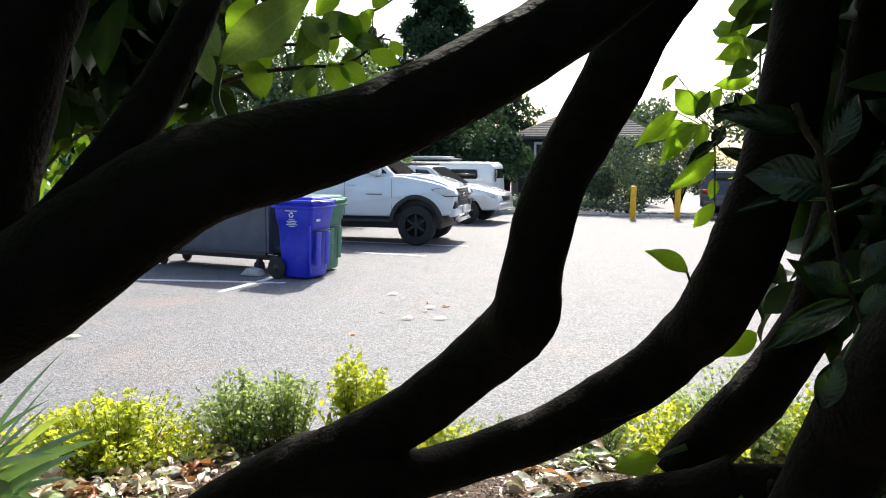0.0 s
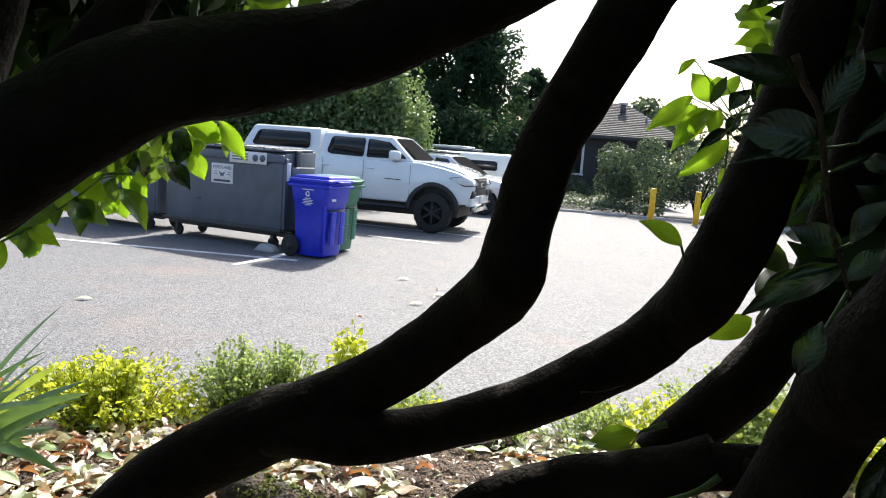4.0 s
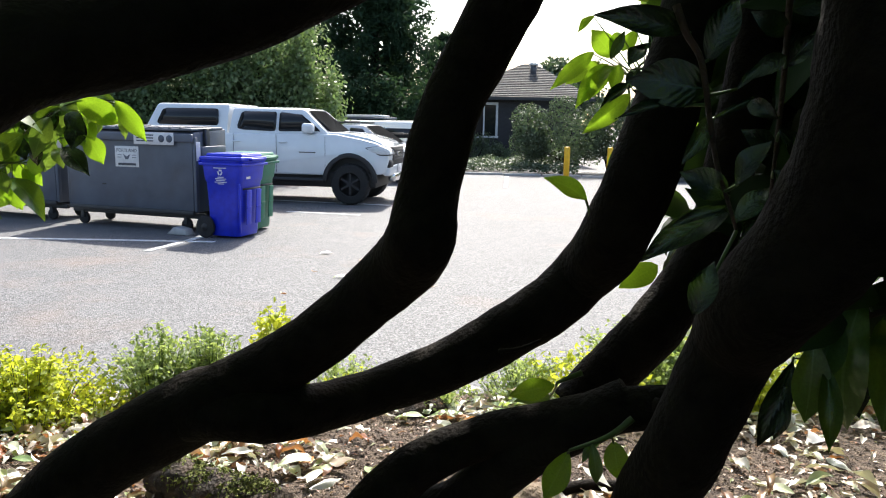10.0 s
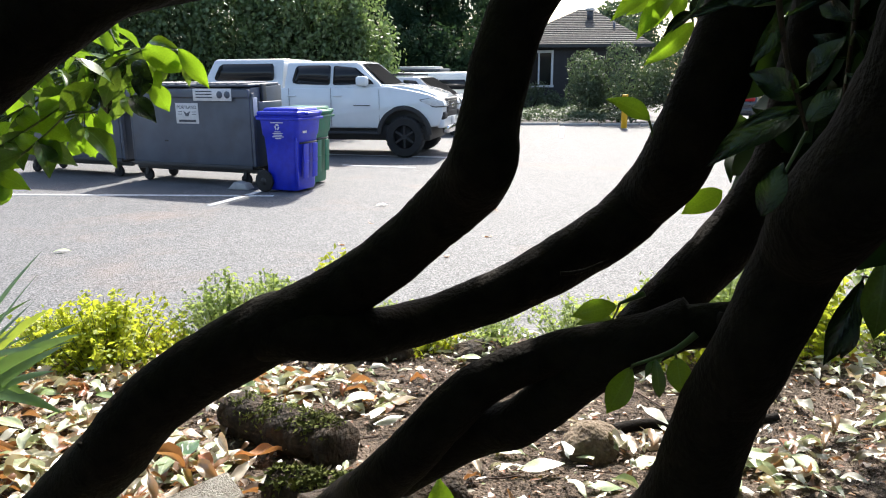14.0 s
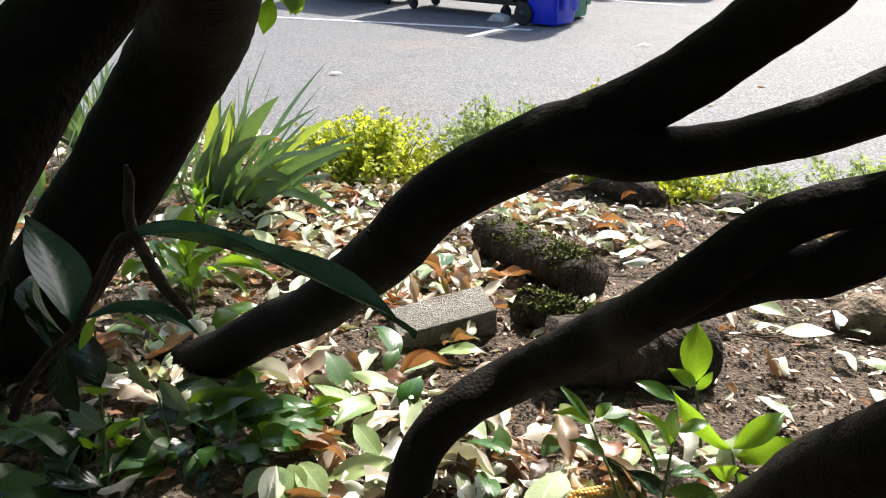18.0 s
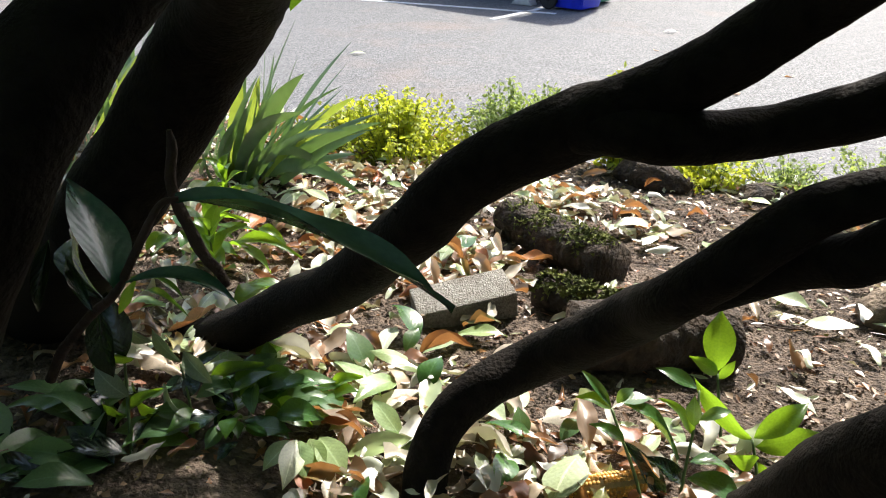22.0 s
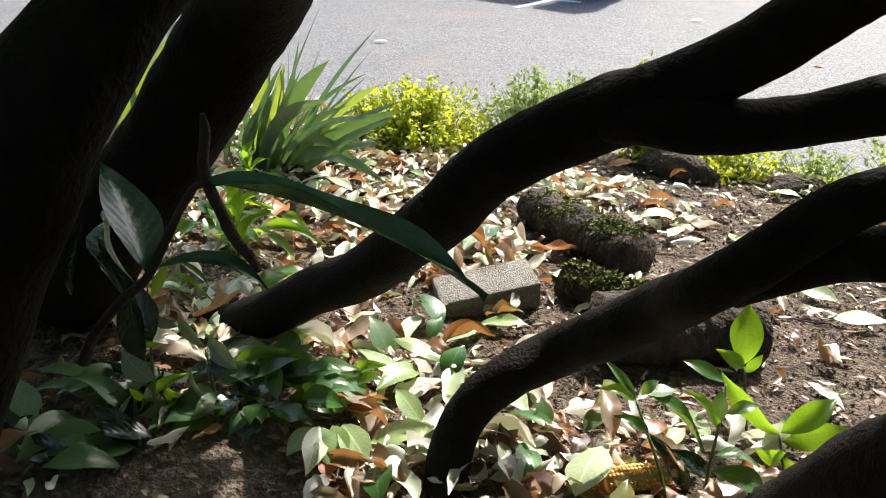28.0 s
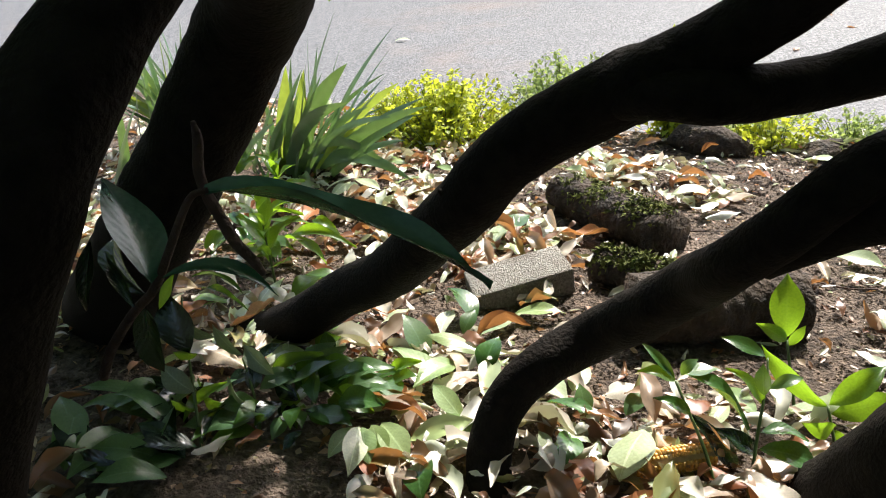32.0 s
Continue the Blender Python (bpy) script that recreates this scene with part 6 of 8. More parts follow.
def dump_stickers():
    s = part("sticker", box(0.36, 0.004, 0.26, (0, 0, 0), 0.001, 1), M_STICKER, DUMP, "white company sticker", at=pose(-1.08, -0.006, 1.02) @ Matrix.Scale(1.12, 4))
    part("sticker_writing", letters("PORTLAND", 0.060, M_INK), None, s, at=pose(0, -0.003, 0.075), smooth=False)
    for k, (w, h, x, z) in enumerate([(0.06, 0.007, -0.11, 0.02), (0.06, 0.007, 0.11, 0.02), (0.06, 0.007, -0.11, -0.01), (0.06, 0.007, 0.11, -0.01), (0.27, 0.028, 0, -0.095)]):
        part("sticker_bar", box(w, 0.003, h, (x, -0.003, z), 0), M_INK, s, smooth=False)
    bm = prism([(-0.055, 0.03), (0, 0.0), (0.055, 0.03), (0.02, -0.035), (-0.02, -0.035)], -0.005, 0.0)
    part("sticker_mark", bm, M_STEEL, s, smooth=False)
    s2 = part("notice", box(0.66, 0.004, 0.17, (0, 0, 0), 0.001, 1), M_STICKER, DUMP, "long white notice", at=pose(-0.58, -0.054, 1.285))
    for k in range(3):
        part("notice_bar", box(0.28, 0.003, 0.016, (-0.14, -0.003, 0.045 - k * 0.04), 0), M_INK, s2, smooth=False)
    for k in range(2):
        part("notice_mark", cyl(0.05, 0.004, (0.13 + k * 0.13, -0.003, 0), "y", 20), M_STEEL, s2)
    part("scuff", box(0.07, 0.004, 0.02, (-1.5, -0.004, 0.62), 0.001), M_STEEL_DK, DUMP)


dump_stickers()
build_dumpster(pose(-5.35, 11.25, 0, 0, 0, HEAD - 3), "dark grey steel dumpster half hidden by laurel leaves")
tagged(part("wheel_stop", prism([(-0.17, 0.0), (0.17, 0.0), (0.12, 0.08), (-0.05, 0.11)], -0.09, 0.09, 0.015), M_FLINT, at=pose(-3.17, 10.12, 0.0, 0, 0, HEAD)), "pale concrete block under the dumpster", "wheel stop")


def build_bin(mat, word, m, label):
    """A wheeled cart whose wheels are towards -x; origin on the ground under its middle."""
    t = thing("wheeled_bin", label, "bin", m, "wheeled bins")
    H = 0.99
    bm = bmesh.new()
    secs = [(0.235, 0.235, 0.03), (0.245, 0.245, 0.06), (0.265, 0.255, 0.45), (0.285, 0.27, 0.72), (0.30, 0.285, 0.74), (0.315, 0.30, H - 0.10), (0.325, 0.305, H - 0.03), (0.34, 0.32, H)]
    rings = []
    for hx, hy, z in secs:
        r = 0.06
        ring = []
        for cx, cy, a0 in ((hx - r, hy - r, 0), (-hx + r, hy - r, 90), (-hx + r, -hy + r, 180), (hx - r, -hy + r, 270)):
            for k in range(4):
                a = radians(a0 + 30 * k)
                ring.append(bm.verts.new((cx + r * math.cos(a) + (0.02 * (z / H)), cy + r * math.sin(a), z)))
        rings.append(ring)
    n = len(rings[0])
    for a, b in zip(rings, rings[1:]):
        for k in range(n):
            bm.faces.new((a[k], a[(k + 1) % n], b[(k + 1) % n], b[k]))
    bm.faces.new(rings[0][::-1])
    bm.faces.new(rings[-1])
    flat_shaded(part("tub", bm, mat, t), 40)
    bm = box(0.68, 0.64, 0.05, (0.02, 0, H + 0.025), 0.02, 3)
    box(0.58, 0.50, 0.05, (0.03, 0, H + 0.065), 0.025, 3, bm=bm)
    lid = part("lid", bm, mat, t)
    part("lid_grip", box(0.06, 0.30, 0.03, (0.39, 0, H + 0.02), 0.012), mat, lid)
    part("rim", box(0.70, 0.645, 0.035, (0.02, 0, H - 0.045), 0.012, 2), mat, t)
    part("handle", cyl(0.016, 0.5, (-0.375, 0, H - 0.02), "y", 14), mat, t)
    for y in (-0.2, 0.2):
        part("handle_arm", box(0.10, 0.03, 0.05, (-0.335, y, H - 0.03), 0.01), mat, t)
    # recesses and ribs of the face away from the wheels
    for y in (-0.115, 0.115):
        f = part("front_recess", box(0.012, 0.12, 0.44, (0.283, y, 0.42), 0.004, m=None), mat, t, at=Matrix.Translation((0.02, 0, 0)) @ Matrix.Rotation(radians(3.2), 4, "Y"))
        part("recess_step", box(0.02, 0.12, 0.02, (0.287, y, 0.42), 0.004), mat, f)
    part("catch_bar", cyl(0.012, 0.42, (0.30, 0, 0.64), "y", 12), M_STEEL_DK, t)
    part("corner_rib", box(0.03, 0.03, 0.62, (0.27, -0.255, 0.40), 0.01), mat, t)
    part("axle", cyl(0.012, 0.56, (-0.25, 0, 0.14), "y", 10), M_STEEL_DK, t)
    for y in (-0.285, 0.285):
        w = part("wheel", cyl(0.142, 0.055, (-0.27, y, 0.142), "y", 28, bevel=0.014), M_RUBBER, t)
        part("wheel_hub", cyl(0.05, 0.065, (-0.27, y, 0.142), "y", 16), M_BLACK, w)
    if word:
        # moulded marks on the side that faces -y: three bent arrows and lines of small print
        mk = part("print", box(0.20, 0.003, 0.010, (0.0, -0.303, 0.90), 0), M_STICKER, t, "white printed marks", smooth=False)
        for k in range(3):
            bm = prism([(-0.022, 0.036), (0.017, 0.036), (0.033, 0.020), (0.017, 0.006), (0.014, 0.017), (-0.014, 0.017)], -0.003, 0)
            bmesh.ops.transform(bm, matrix=Matrix.Rotation(radians(120 * k), 4, "Y"), verts=bm.verts[:])
            part("recycling_arrow", bm, M_STICKER, mk, at=pose(0.0, -0.300, 0.845), smooth=False)
        for k, w in enumerate((0.10, 0.17, 0.14, 0.19, 0.10)):
            part("print_line", box(w, 0.003, 0.009, (0.0, -0.294 + k * 0.002, 0.785 - k * 0.021), 0), M_STICKER, mk, smooth=False)
        part("cart_number", box(0.003, 0.10, 0.03, (0.328, -0.12, 0.78), 0), M_STICKER, t, smooth=False)
    return t


build_bin(M_BLUE, True, pose(-2.42, 10.03, 0, 0, 0, HEAD - 3) @ Matrix.Diagonal((0.95, 0.98, 1.04, 1)), "blue plastic recycling cart with white printed marks")
build_bin(M_GREEN, False, pose(-2.39, 10.70, 0, 0, 0, HEAD - 1) @ Matrix.Diagonal((0.97, 1.0, 1.03, 1)), "green plastic wheeled cart standing behind the blue one")


def build_bollard(m):
    t = thing("bollard", "yellow painted steel bollard at the edge of the lot", "bollard", m, "bollards")
    bm = cyl(0.085, 0.98, (0, 0, 0.49), "z", 24)
    bmesh.ops.bevel(bm, geom=[e for e in bm.edges if all(v.co.z > 0.9 for v in e.verts)], offset=0.04, segments=4, profile=0.5, affect="EDGES")
    part("post", bm, M_YELLOW, t)
    part("collar", cyl(0.12, 0.03, (0, 0, 0.012), "z", 24, bevel=0.008), M_FLINT, t)
    return t


b1 = build_bollard(pose(4.44, 21.45, 0))
copy_thing(b1, pose(5.73, 21.55, 0))


def build_house():
    t = thing("house", "low dark-sided house with a grey hip roof behind bushes", "house", pose(0, 0, 0))
    x0, x1, y0, y1, zt = 1.6, 6.75, 30.2, 36.5, 2.65
    # front wall with the window opening cut through
    wx0, wx1, wz0, wz1 = 2.30, 3.26, 1.12, 2.36
    for a, b, c, d in ((x0, wx0, 0, zt), (wx1, x1, 0, zt), (wx0, wx1, 0, wz0), (wx0, wx1, wz1, zt)):
        part("front_wall", box(b - a, 0.2, d - c, ((a + b) / 2, y0 + 0.1, (c + d) / 2)), M_SIDING, t, smooth=False)
    for c in ((x0 + 0.1, (y0 + y1) / 2, 0.2, y1 - y0 - 0.4), (x1 - 0.1, (y0 + y1) / 2, 0.2, y1 - y0 - 0.4)):
        part("end_wall", box(c[2], c[3], zt, (c[0], c[1], zt / 2)), M_SIDING, t, smooth=False)
    part("back_wall", box(x1 - x0, 0.2, zt, ((x0 + x1) / 2, y1 - 0.1, zt / 2)), M_SIDING, t, smooth=False)
    for a, b in ((x0, wx0 - 0.1), (wx1 + 0.1, x1)):
        me = mesh_of(box(b - a, 0.03, 0.17, (0, 0, 0), 0), "lap_board", M_SIDING, False)
        for k in range(13):
            part("lap_board", me, None, t, at=pose((a + b) / 2, y0 - 0.012, 0.15 + k * 0.2))
    w = part("window", box(wx1 - wx0, 0.02, wz1 - wz0, ((wx0 + wx1) / 2, y0 + 0.14, (wz0 + wz1) / 2), 0), M_STEEL_DK, t, "white-framed double window", smooth=False)
    for a, b, c, d in ((wx0 - 0.09, wx0, wz0, wz1), (wx1, wx1 + 0.09, wz0, wz1), (wx0 - 0.09, wx1 + 0.09, wz1, wz1 + 0.1), (wx0 - 0.12, wx1 + 0.12, wz0 - 0.08, wz0), ((wx0 + wx1) / 2 - 0.03, (wx0 + wx1) / 2 + 0.03, wz0, wz1)):
        part("window_frame", box(b - a, 0.09, d - c, ((a + b) / 2, y0 - 0.03, (c + d) / 2), 0.008, 1), M_TRIM, w, smooth=False)
    for a, b in ((wx0, (wx0 + wx1) / 2 - 0.03), ((wx0 + wx1) / 2 + 0.03, wx1)):
        part("pane", box(b - a, 0.012, wz1 - wz0, ((a + b) / 2, y0 + 0.06, (wz0 + wz1) / 2), 0), M_GLASS, w, smooth=False)
    # hip roof in stepped courses
    e, zr = 0.45, 4.25
    ry0, rx0, rx1 = (y0 + y1) / 2, x0 + 3.2, x1 - 1.45
    rows = 20
    bm = bmesh.new()
    base = [bm.verts.new(p) for p in ((x0 - e, y0 - e, zt - 0.03), (x1 + e, y0 - e, zt - 0.03), (x1 + e, y1 + e, zt - 0.03), (x0 - e, y1 + e, zt - 0.03))]
    top = [bm.verts.new((rx0, ry0, zr - 0.04)), bm.verts.new((rx1, ry0, zr - 0.04))]
    for q in ((base[0], base[1], top[1], top[0]), (base[1], base[2], top[1]), (base[2], base[3], top[0], top[1]), (base[3], base[0], top[0]), tuple(base[::-1])):
        bm.faces.new(q)
    roof = part("roof", bm, M_SHINGLE, t, "grey shingled hip roof", smooth=False)
    def at_row(k, lift):
        s = k / rows
        return (x0 - e + (rx0 - x0 + e) * s, x1 + e + (rx1 - x1 - e) * s, y0 - e + (ry0 - y0 + e) * s, y1 + e + (ry0 - y1 - e) * s, zt - 0.02 + (zr - zt) * s + lift)
    for k in range(rows):
        a, b = at_row(k, 0.045), at_row(k + 1, 0.012)
        lo = [(a[0], a[2], a[4]), (a[1], a[2], a[4]), (a[1], a[3], a[4]), (a[0], a[3], a[4])]
        hi = [(b[0], b[2], b[4]), (b[1], b[2], b[4]), (b[1], b[3], b[4]), (b[0], b[3], b[4])]
        un = at_row(k, 0.0)
        dn = [(un[0], un[2], un[4]), (un[1], un[2], un[4]), (un[1], un[3], un[4]), (un[0], un[3], un[4])]
        bm = bmesh.new()
        ring = [[bm.verts.new(p) for p in q] for q in (dn, lo, hi)]
        for u, v in zip(ring, ring[1:]):
            for i in range(4):
                bm.faces.new((u[i], u[(i + 1) % 4], v[(i + 1) % 4], v[i]))
        course = part("shingle_course", bm, M_SHINGLE, roof, smooth=False)
    part("ceiling_board", box(x1 - x0 + 2 * e - 0.1, y1 - y0 + 2 * e - 0.1, 0.04, ((x0 + x1) / 2, (y0 + y1) / 2, zt - 0.04)), M_SIDING, t, smooth=False)
    part("fascia", box(x1 - x0 + 2 * e, 0.03, 0.13, ((x0 + x1) / 2, y0 - e, zt - 0.03)), M_STEEL_DK, t, smooth=False)
    v = part("roof_vent", cyl(0.13, 0.5, (5.05, 32.3, 3.92), "z", 16), M_STEEL, roof)
    part("vent_cap", cyl(0.2, 0.1, (5.05, 32.3, 4.15), "z", 16, bevel=0.02), M_TRIM, v)
    part("vent_pipe", cyl(0.05, 0.5, (5.9, 31.4, 3.35), "z", 12), M_STEEL, roof)


build_house()

# ---- trees, hedges and bushes beyond the lot ----
def crown(name, mat, blobs, leaf, width, parent, depth=0.35, droop=0.0, lobes=14):
    ms = Mass()
    for c, r, n in blobs:
        p, q = lumps(c, r, n, depth=depth, lobes=lobes)
        ms.blades(p, q, leaf, width, droop=droop)
    return part(name, ms.mesh(name, mat), None, parent)


def build_conifer(x, y, h, w, n, label):
    t = thing("conifer_tree", label, "tree", pose(x, y, 0))
    part("trunk", tube([(0, 0, -0.1, 0.28), (0.05, 0, h * 0.4, 0.2), (0, 0.05, h * 0.97, 0.03)], 12, 6, 0.08, 4), M_BARK, t)
    ms = Mass()
    lb = bmesh.new()
    rs = np.random.RandomState(int(h * 10))
    for k in range(120):
        z = h * (0.08 + 0.92 * (k / 120))
        reach = w * (1 - (z / h) ** 3.2) * rs.uniform(0.6, 1.08) + 0.12
        a = rs.uniform(0, 2 * math.pi)
        d = np.array([math.cos(a), math.sin(a), rs.uniform(0.05, 0.35)])
        if k % 3 == 0:
            tube([(0, 0, z, 0.05), (*(d * reach * 0.5 + [0, 0, z]), 0.03), (*(d * reach + [0, 0, z - 0.1 * reach]), 0.008)], 6, 3, bm=lb)
        m = n // 120
        s = rs.uniform(0.25, 1, m) ** 0.7
        side = rs.normal(0, 0.26, (m, 3)) * (0.5 + 0.6 * (1 - s))[:, None] * max(0.55, reach * 0.5)
        p = d * reach * s[:, None] + [0, 0, z] + side
        ms.blades(p, d * 0.5 + rs.normal(0, 0.5, (m, 3)), 0.24, 0.085, droop=0.6, rs=rs)
    part("limbs", lb, M_BARK, t)
    part("crown", ms.mesh("crown", M_CONIFER), None, t)


build_conifer(-1.7, 31.0, 9.0, 2.7, 40000, "tall dark green conifer behind the parked cars")
build_conifer(-4.9, 33.5, 7.4, 2.4, 12000, "dark conifer behind the ivy hedge")
build_conifer(1.2, 35.5, 5.6, 2.2, 9000, "smaller dark conifer beside the house")


def build_hedge():
    t = thing("ivy_hedge", "tall ivy-covered hedge with sunlit top behind the parked row", "hedge", pose(0, 0, 0))
    core = bmesh.new()
    blobs = []
    rs = np.random.RandomState(5)
    for k in range(16):
        u = k / 15
        x, y = -13.0 + 10.2 * u, 19.6 + 1.5 * u
        h = 5.2 - 0.35 * math.sin(u * 9) - (1.3 if k == 15 else 0.5 if k == 14 else 0)
        blobs.append(((x, y, h * 0.55), (0.95, 1.0, h * 0.62), 4600))
        blobs.append(((x + rs.uniform(-0.3, 0.3), y - 0.3, h * 0.3), (0.8, 0.8, h * 0.4), 900))
    for k in range(8):
        tube([(-13 + 1.4 * k, 19.9 + 0.2 * k, -0.1, 0.12), (-12.9 + 1.4 * k, 20 + 0.2 * k, 2.0, 0.1), (-12.7 + 1.4 * k, 20.1 + 0.2 * k, 3.5, 0.05)], 8, 4, 0.1, 5, bm=core)
    part("branchwork", core, M_BARK, t)
    crown("foliage", M_IVY, blobs, 0.12, 0.085, t, 0.6, droop=1.2, lobes=30)
    part("backing", box(10.5, 0.3, 2.4, (-8.3, 20.9, 1.2), 0.1), M_CONIFER, t)
    t2 = thing("dark_hedge", "shaded dark green hedge between the ivy and the conifer", "hedge", pose(0, 0, 0))
    stem2 = bmesh.new()
    for k in range(6):
        tube([(-5 + 1.2 * k, 26.2, -0.1, 0.1), (-4.9 + 1.2 * k, 26.2, 1.8, 0.05)], 8, 3, 0.1, 5, bm=stem2)
    part("branchwork", stem2, M_BARK, t2)
    crown("foliage", M_CONIFER, [((-5.5 + 0.95 * k, 26.0, 1.7), (0.95, 1.0, 1.75 - 0.07 * k), 1500) for k in range(8)], 0.17, 0.12, t2, 0.5)


build_hedge()


def build_bush(name, label, blobs, mat, leaf, width, stems):
    t = thing(name, label, "bush", pose(0, 0, 0))
    for x, y, z in stems:
        bm = bmesh.new()
        for k in range(4):
            a = k * 1.7
            tube([(x, y, -0.05, 0.04), (x + 0.25 * math.cos(a), y + 0.25 * math.sin(a), z * 0.5, 0.03), (x + 0.6 * math.cos(a), y + 0.6 * math.sin(a), z, 0.01)], 6, 3, 0.1, 6, bm=bm)
        part("branchwork", bm, M_BARK, t)
    crown("foliage", mat, blobs, leaf, width, t, 0.45)
    return t


build_bush("broad_bush", "broad grey-green bush in front of the dark house", [((4.9, 24.6, 1.2), (1.75, 1.2, 1.6), 11000), ((6.6, 24.9, 1.15), (1.5, 1.2, 1.5), 8000), ((8.6, 25.2, 1.1), (1.8, 1.3, 1.4), 4500), ((10.6, 25.4, 1.2), (1.8, 1.3, 1.5), 3500)], M_BUSH, 0.10, 0.055, [(4.9, 24.6, 1.5), (6.6, 24.9, 1.5), (8.6, 25.2, 1.5), (10.6, 25.4, 1.5)])
build_bush("low_shrub", "small dark shrub under the house window", [((2.35, 28.6, 0.55), (0.75, 0.6, 0.75), 1500), ((3.3, 28.8, 0.45), (0.6, 0.6, 0.55), 900)], M_BUSH, 0.11, 0.06, [(2.35, 28.6, 0.7)])
gc = Mass()
_x = NPR.uniform(1.2, 5.2, 5200)
_y = 23.5 + NPR.uniform(0, 3.0, 5200) - 0.17 * (_x - 3)
_z = 0.08 + 0.28 * NPR.uniform(0, 1, 5200) * (0.6 + 0.5 * np.sin(_x * 3) ** 2) + 0.04 * (_y - 23)
gc.blades(np.stack([_x, _y, _z], 1), np.tile([0, -0.3, 1.0], (5200, 1)), 0.10, 0.07)
tagged(new("ground_cover", gc.mesh("ground_cover", M_BUSH)), "low leafy ground cover behind the kerb", "ground cover", kind="stuff")


def build_far_tree(x, y, h, w, n, label):
    t = thing("broadleaf_tree", label, "tree", pose(x, y, 0))
    bm = tube([(0, 0, -0.1, 0.25), (0.1, 0, h * 0.45, 0.18), (0, 0.1, h * 0.8, 0.06)], 10, 5, 0.1, 4)
    for a in range(5):
        tube([(0.05, 0, h * (0.3 + 0.08 * a), 0.1), (w * 0.4 * math.cos(a * 2.3), w * 0.4 * math.sin(a * 2.3), h * (0.5 + 0.07 * a), 0.05), (w * 0.7 * math.cos(a * 2.3), w * 0.7 * math.sin(a * 2.3), h * (0.6 + 0.07 * a), 0.015)], 6, 4, bm=bm)
    part("trunk", bm, M_BARK, t)
    crown("crown", M_BUSH, [((0, 0, h * 0.62), (w, w, h * 0.42), n)], 0.3, 0.2, t, 0.6, lobes=26)


build_far_tree(9.3, 46.0, 5.5, 3.0, 7000, "leafy tree rising behind the house roof")
build_far_tree(17.0, 44.0, 7.5, 4.0, 5000, "leafy tree far behind the lot")
build_far_tree(-16.0, 30.0, 8.5, 4.5, 7000, "leafy tree behind the hedge")
build_far_tree(-22.0, 22.0, 8.5, 4.5, 5000, "leafy tree beyond the lot")
build_far_tree(19.0, 26.0, 8.0, 4.5, 5000, "leafy tree at the far side of the lot")

# ---- planting along the edge of the bed ----
def build_lime_shrub(x, y, w, h, n, seed, label, mat=None, leaf=0.026, name="lime_shrub"):
    mat = mat or M_LIME
    z = bed_z(x, y)
    t = thing(name, label, "shrub", pose(x, y, z - 0.02))
    rs = np.random.RandomState(seed)
    bm, ms = bmesh.new(), Mass()
    for k in range(n):
        a, lean = rs.uniform(0, 6.28), rs.uniform(0.1, 1.0)
        hh = h * rs.uniform(0.55, 1.0) * (1.05 - 0.35 * lean)
        b = np.array([w * 0.35 * lean * math.cos(a), w * 0.35 * lean * math.sin(a), 0])
        e = b * 2.2 + [0, 0, hh]
        m = b * 1.5 + [0, 0, hh * 0.55]
        tube([(*b, 0.0015), (*m, 0.0012), (*e, 0.0006)], 4, 3, bm=bm)
        nl = int(44 * hh / 0.3)
        s = rs.uniform(0.12, 1.0, nl)
        c = b + (e - b) * s[:, None] + np.sin(s * 3.1)[:, None] * (m - (b + e) / 2)
        out = rs.normal(0, 1, (nl, 3)) * [1, 1, 0.4]
        out /= np.linalg.norm(out, axis=1)[:, None]
        ms.blades(c + out * leaf * rs.uniform(0.2, 1.3, (nl, 1)), out * 0.4 + [0, 0, 0.8], leaf, leaf * 0.72, rs=rs)
    part("branchwork", bm, M_STEM, t)
    part("foliage", ms.mesh("foliage", mat), None, t)


LIME = "bright yellow-green leafy shrub at the sunny edge of the bed"
WEED = "grey-green weedy clump at the edge of the bed"
build_lime_shrub(-1.15, 2.18, 0.36, 0.27, 130, 1, LIME, None, 0.020)
build_lime_shrub(-1.34, 2.22, 0.28, 0.20, 110, 2, LIME, None, 0.020)
build_lime_shrub(-0.97, 2.24, 0.24, 0.15, 45, 3, LIME, None, 0.018)
build_lime_shrub(-0.84, 2.42, 0.26, 0.29, 90, 5, WEED, M_WEED, 0.018, "weed_clump")
build_lime_shrub(-0.68, 2.45, 0.22, 0.31, 60, 6, WEED, M_WEED, 0.018, "weed_clump")
build_lime_shrub(-0.44, 2.44, 0.20, 0.39, 40, 7, LIME)
build_lime_shrub(-0.22, 2.50, 0.28, 0.17, 70, 8, WEED, M_WEED, 0.017, "weed_clump")
build_lime_shrub(-0.12, 2.38, 0.22, 0.15, 44, 9, LIME, None, 0.020)
build_lime_shrub(0.10, 2.42, 0.24, 0.14, 56, 10, WEED, M_WEED, 0.017, "weed_clump")
build_lime_shrub(0.40, 2.45, 0.38, 0.20, 90, 11, WEED, M_WEED, 0.018, "weed_clump")
build_lime_shrub(0.62, 2.30, 0.34, 0.26, 46, 12, LIME)
build_lime_shrub(0.90, 2.45, 0.42, 0.36, 110, 13, WEED, M_WEED, 0.02, "weed_clump")
build_lime_shrub(1.15, 2.35, 0.36, 0.34, 50, 14, LIME)
build_lime_shrub(1.5, 2.4, 0.42, 0.40, 90, 15, WEED, M_WEED, 0.02, "weed_clump")
build_lime_shrub(1.9, 2.3, 0.40, 0.40, 40, 16, LIME)


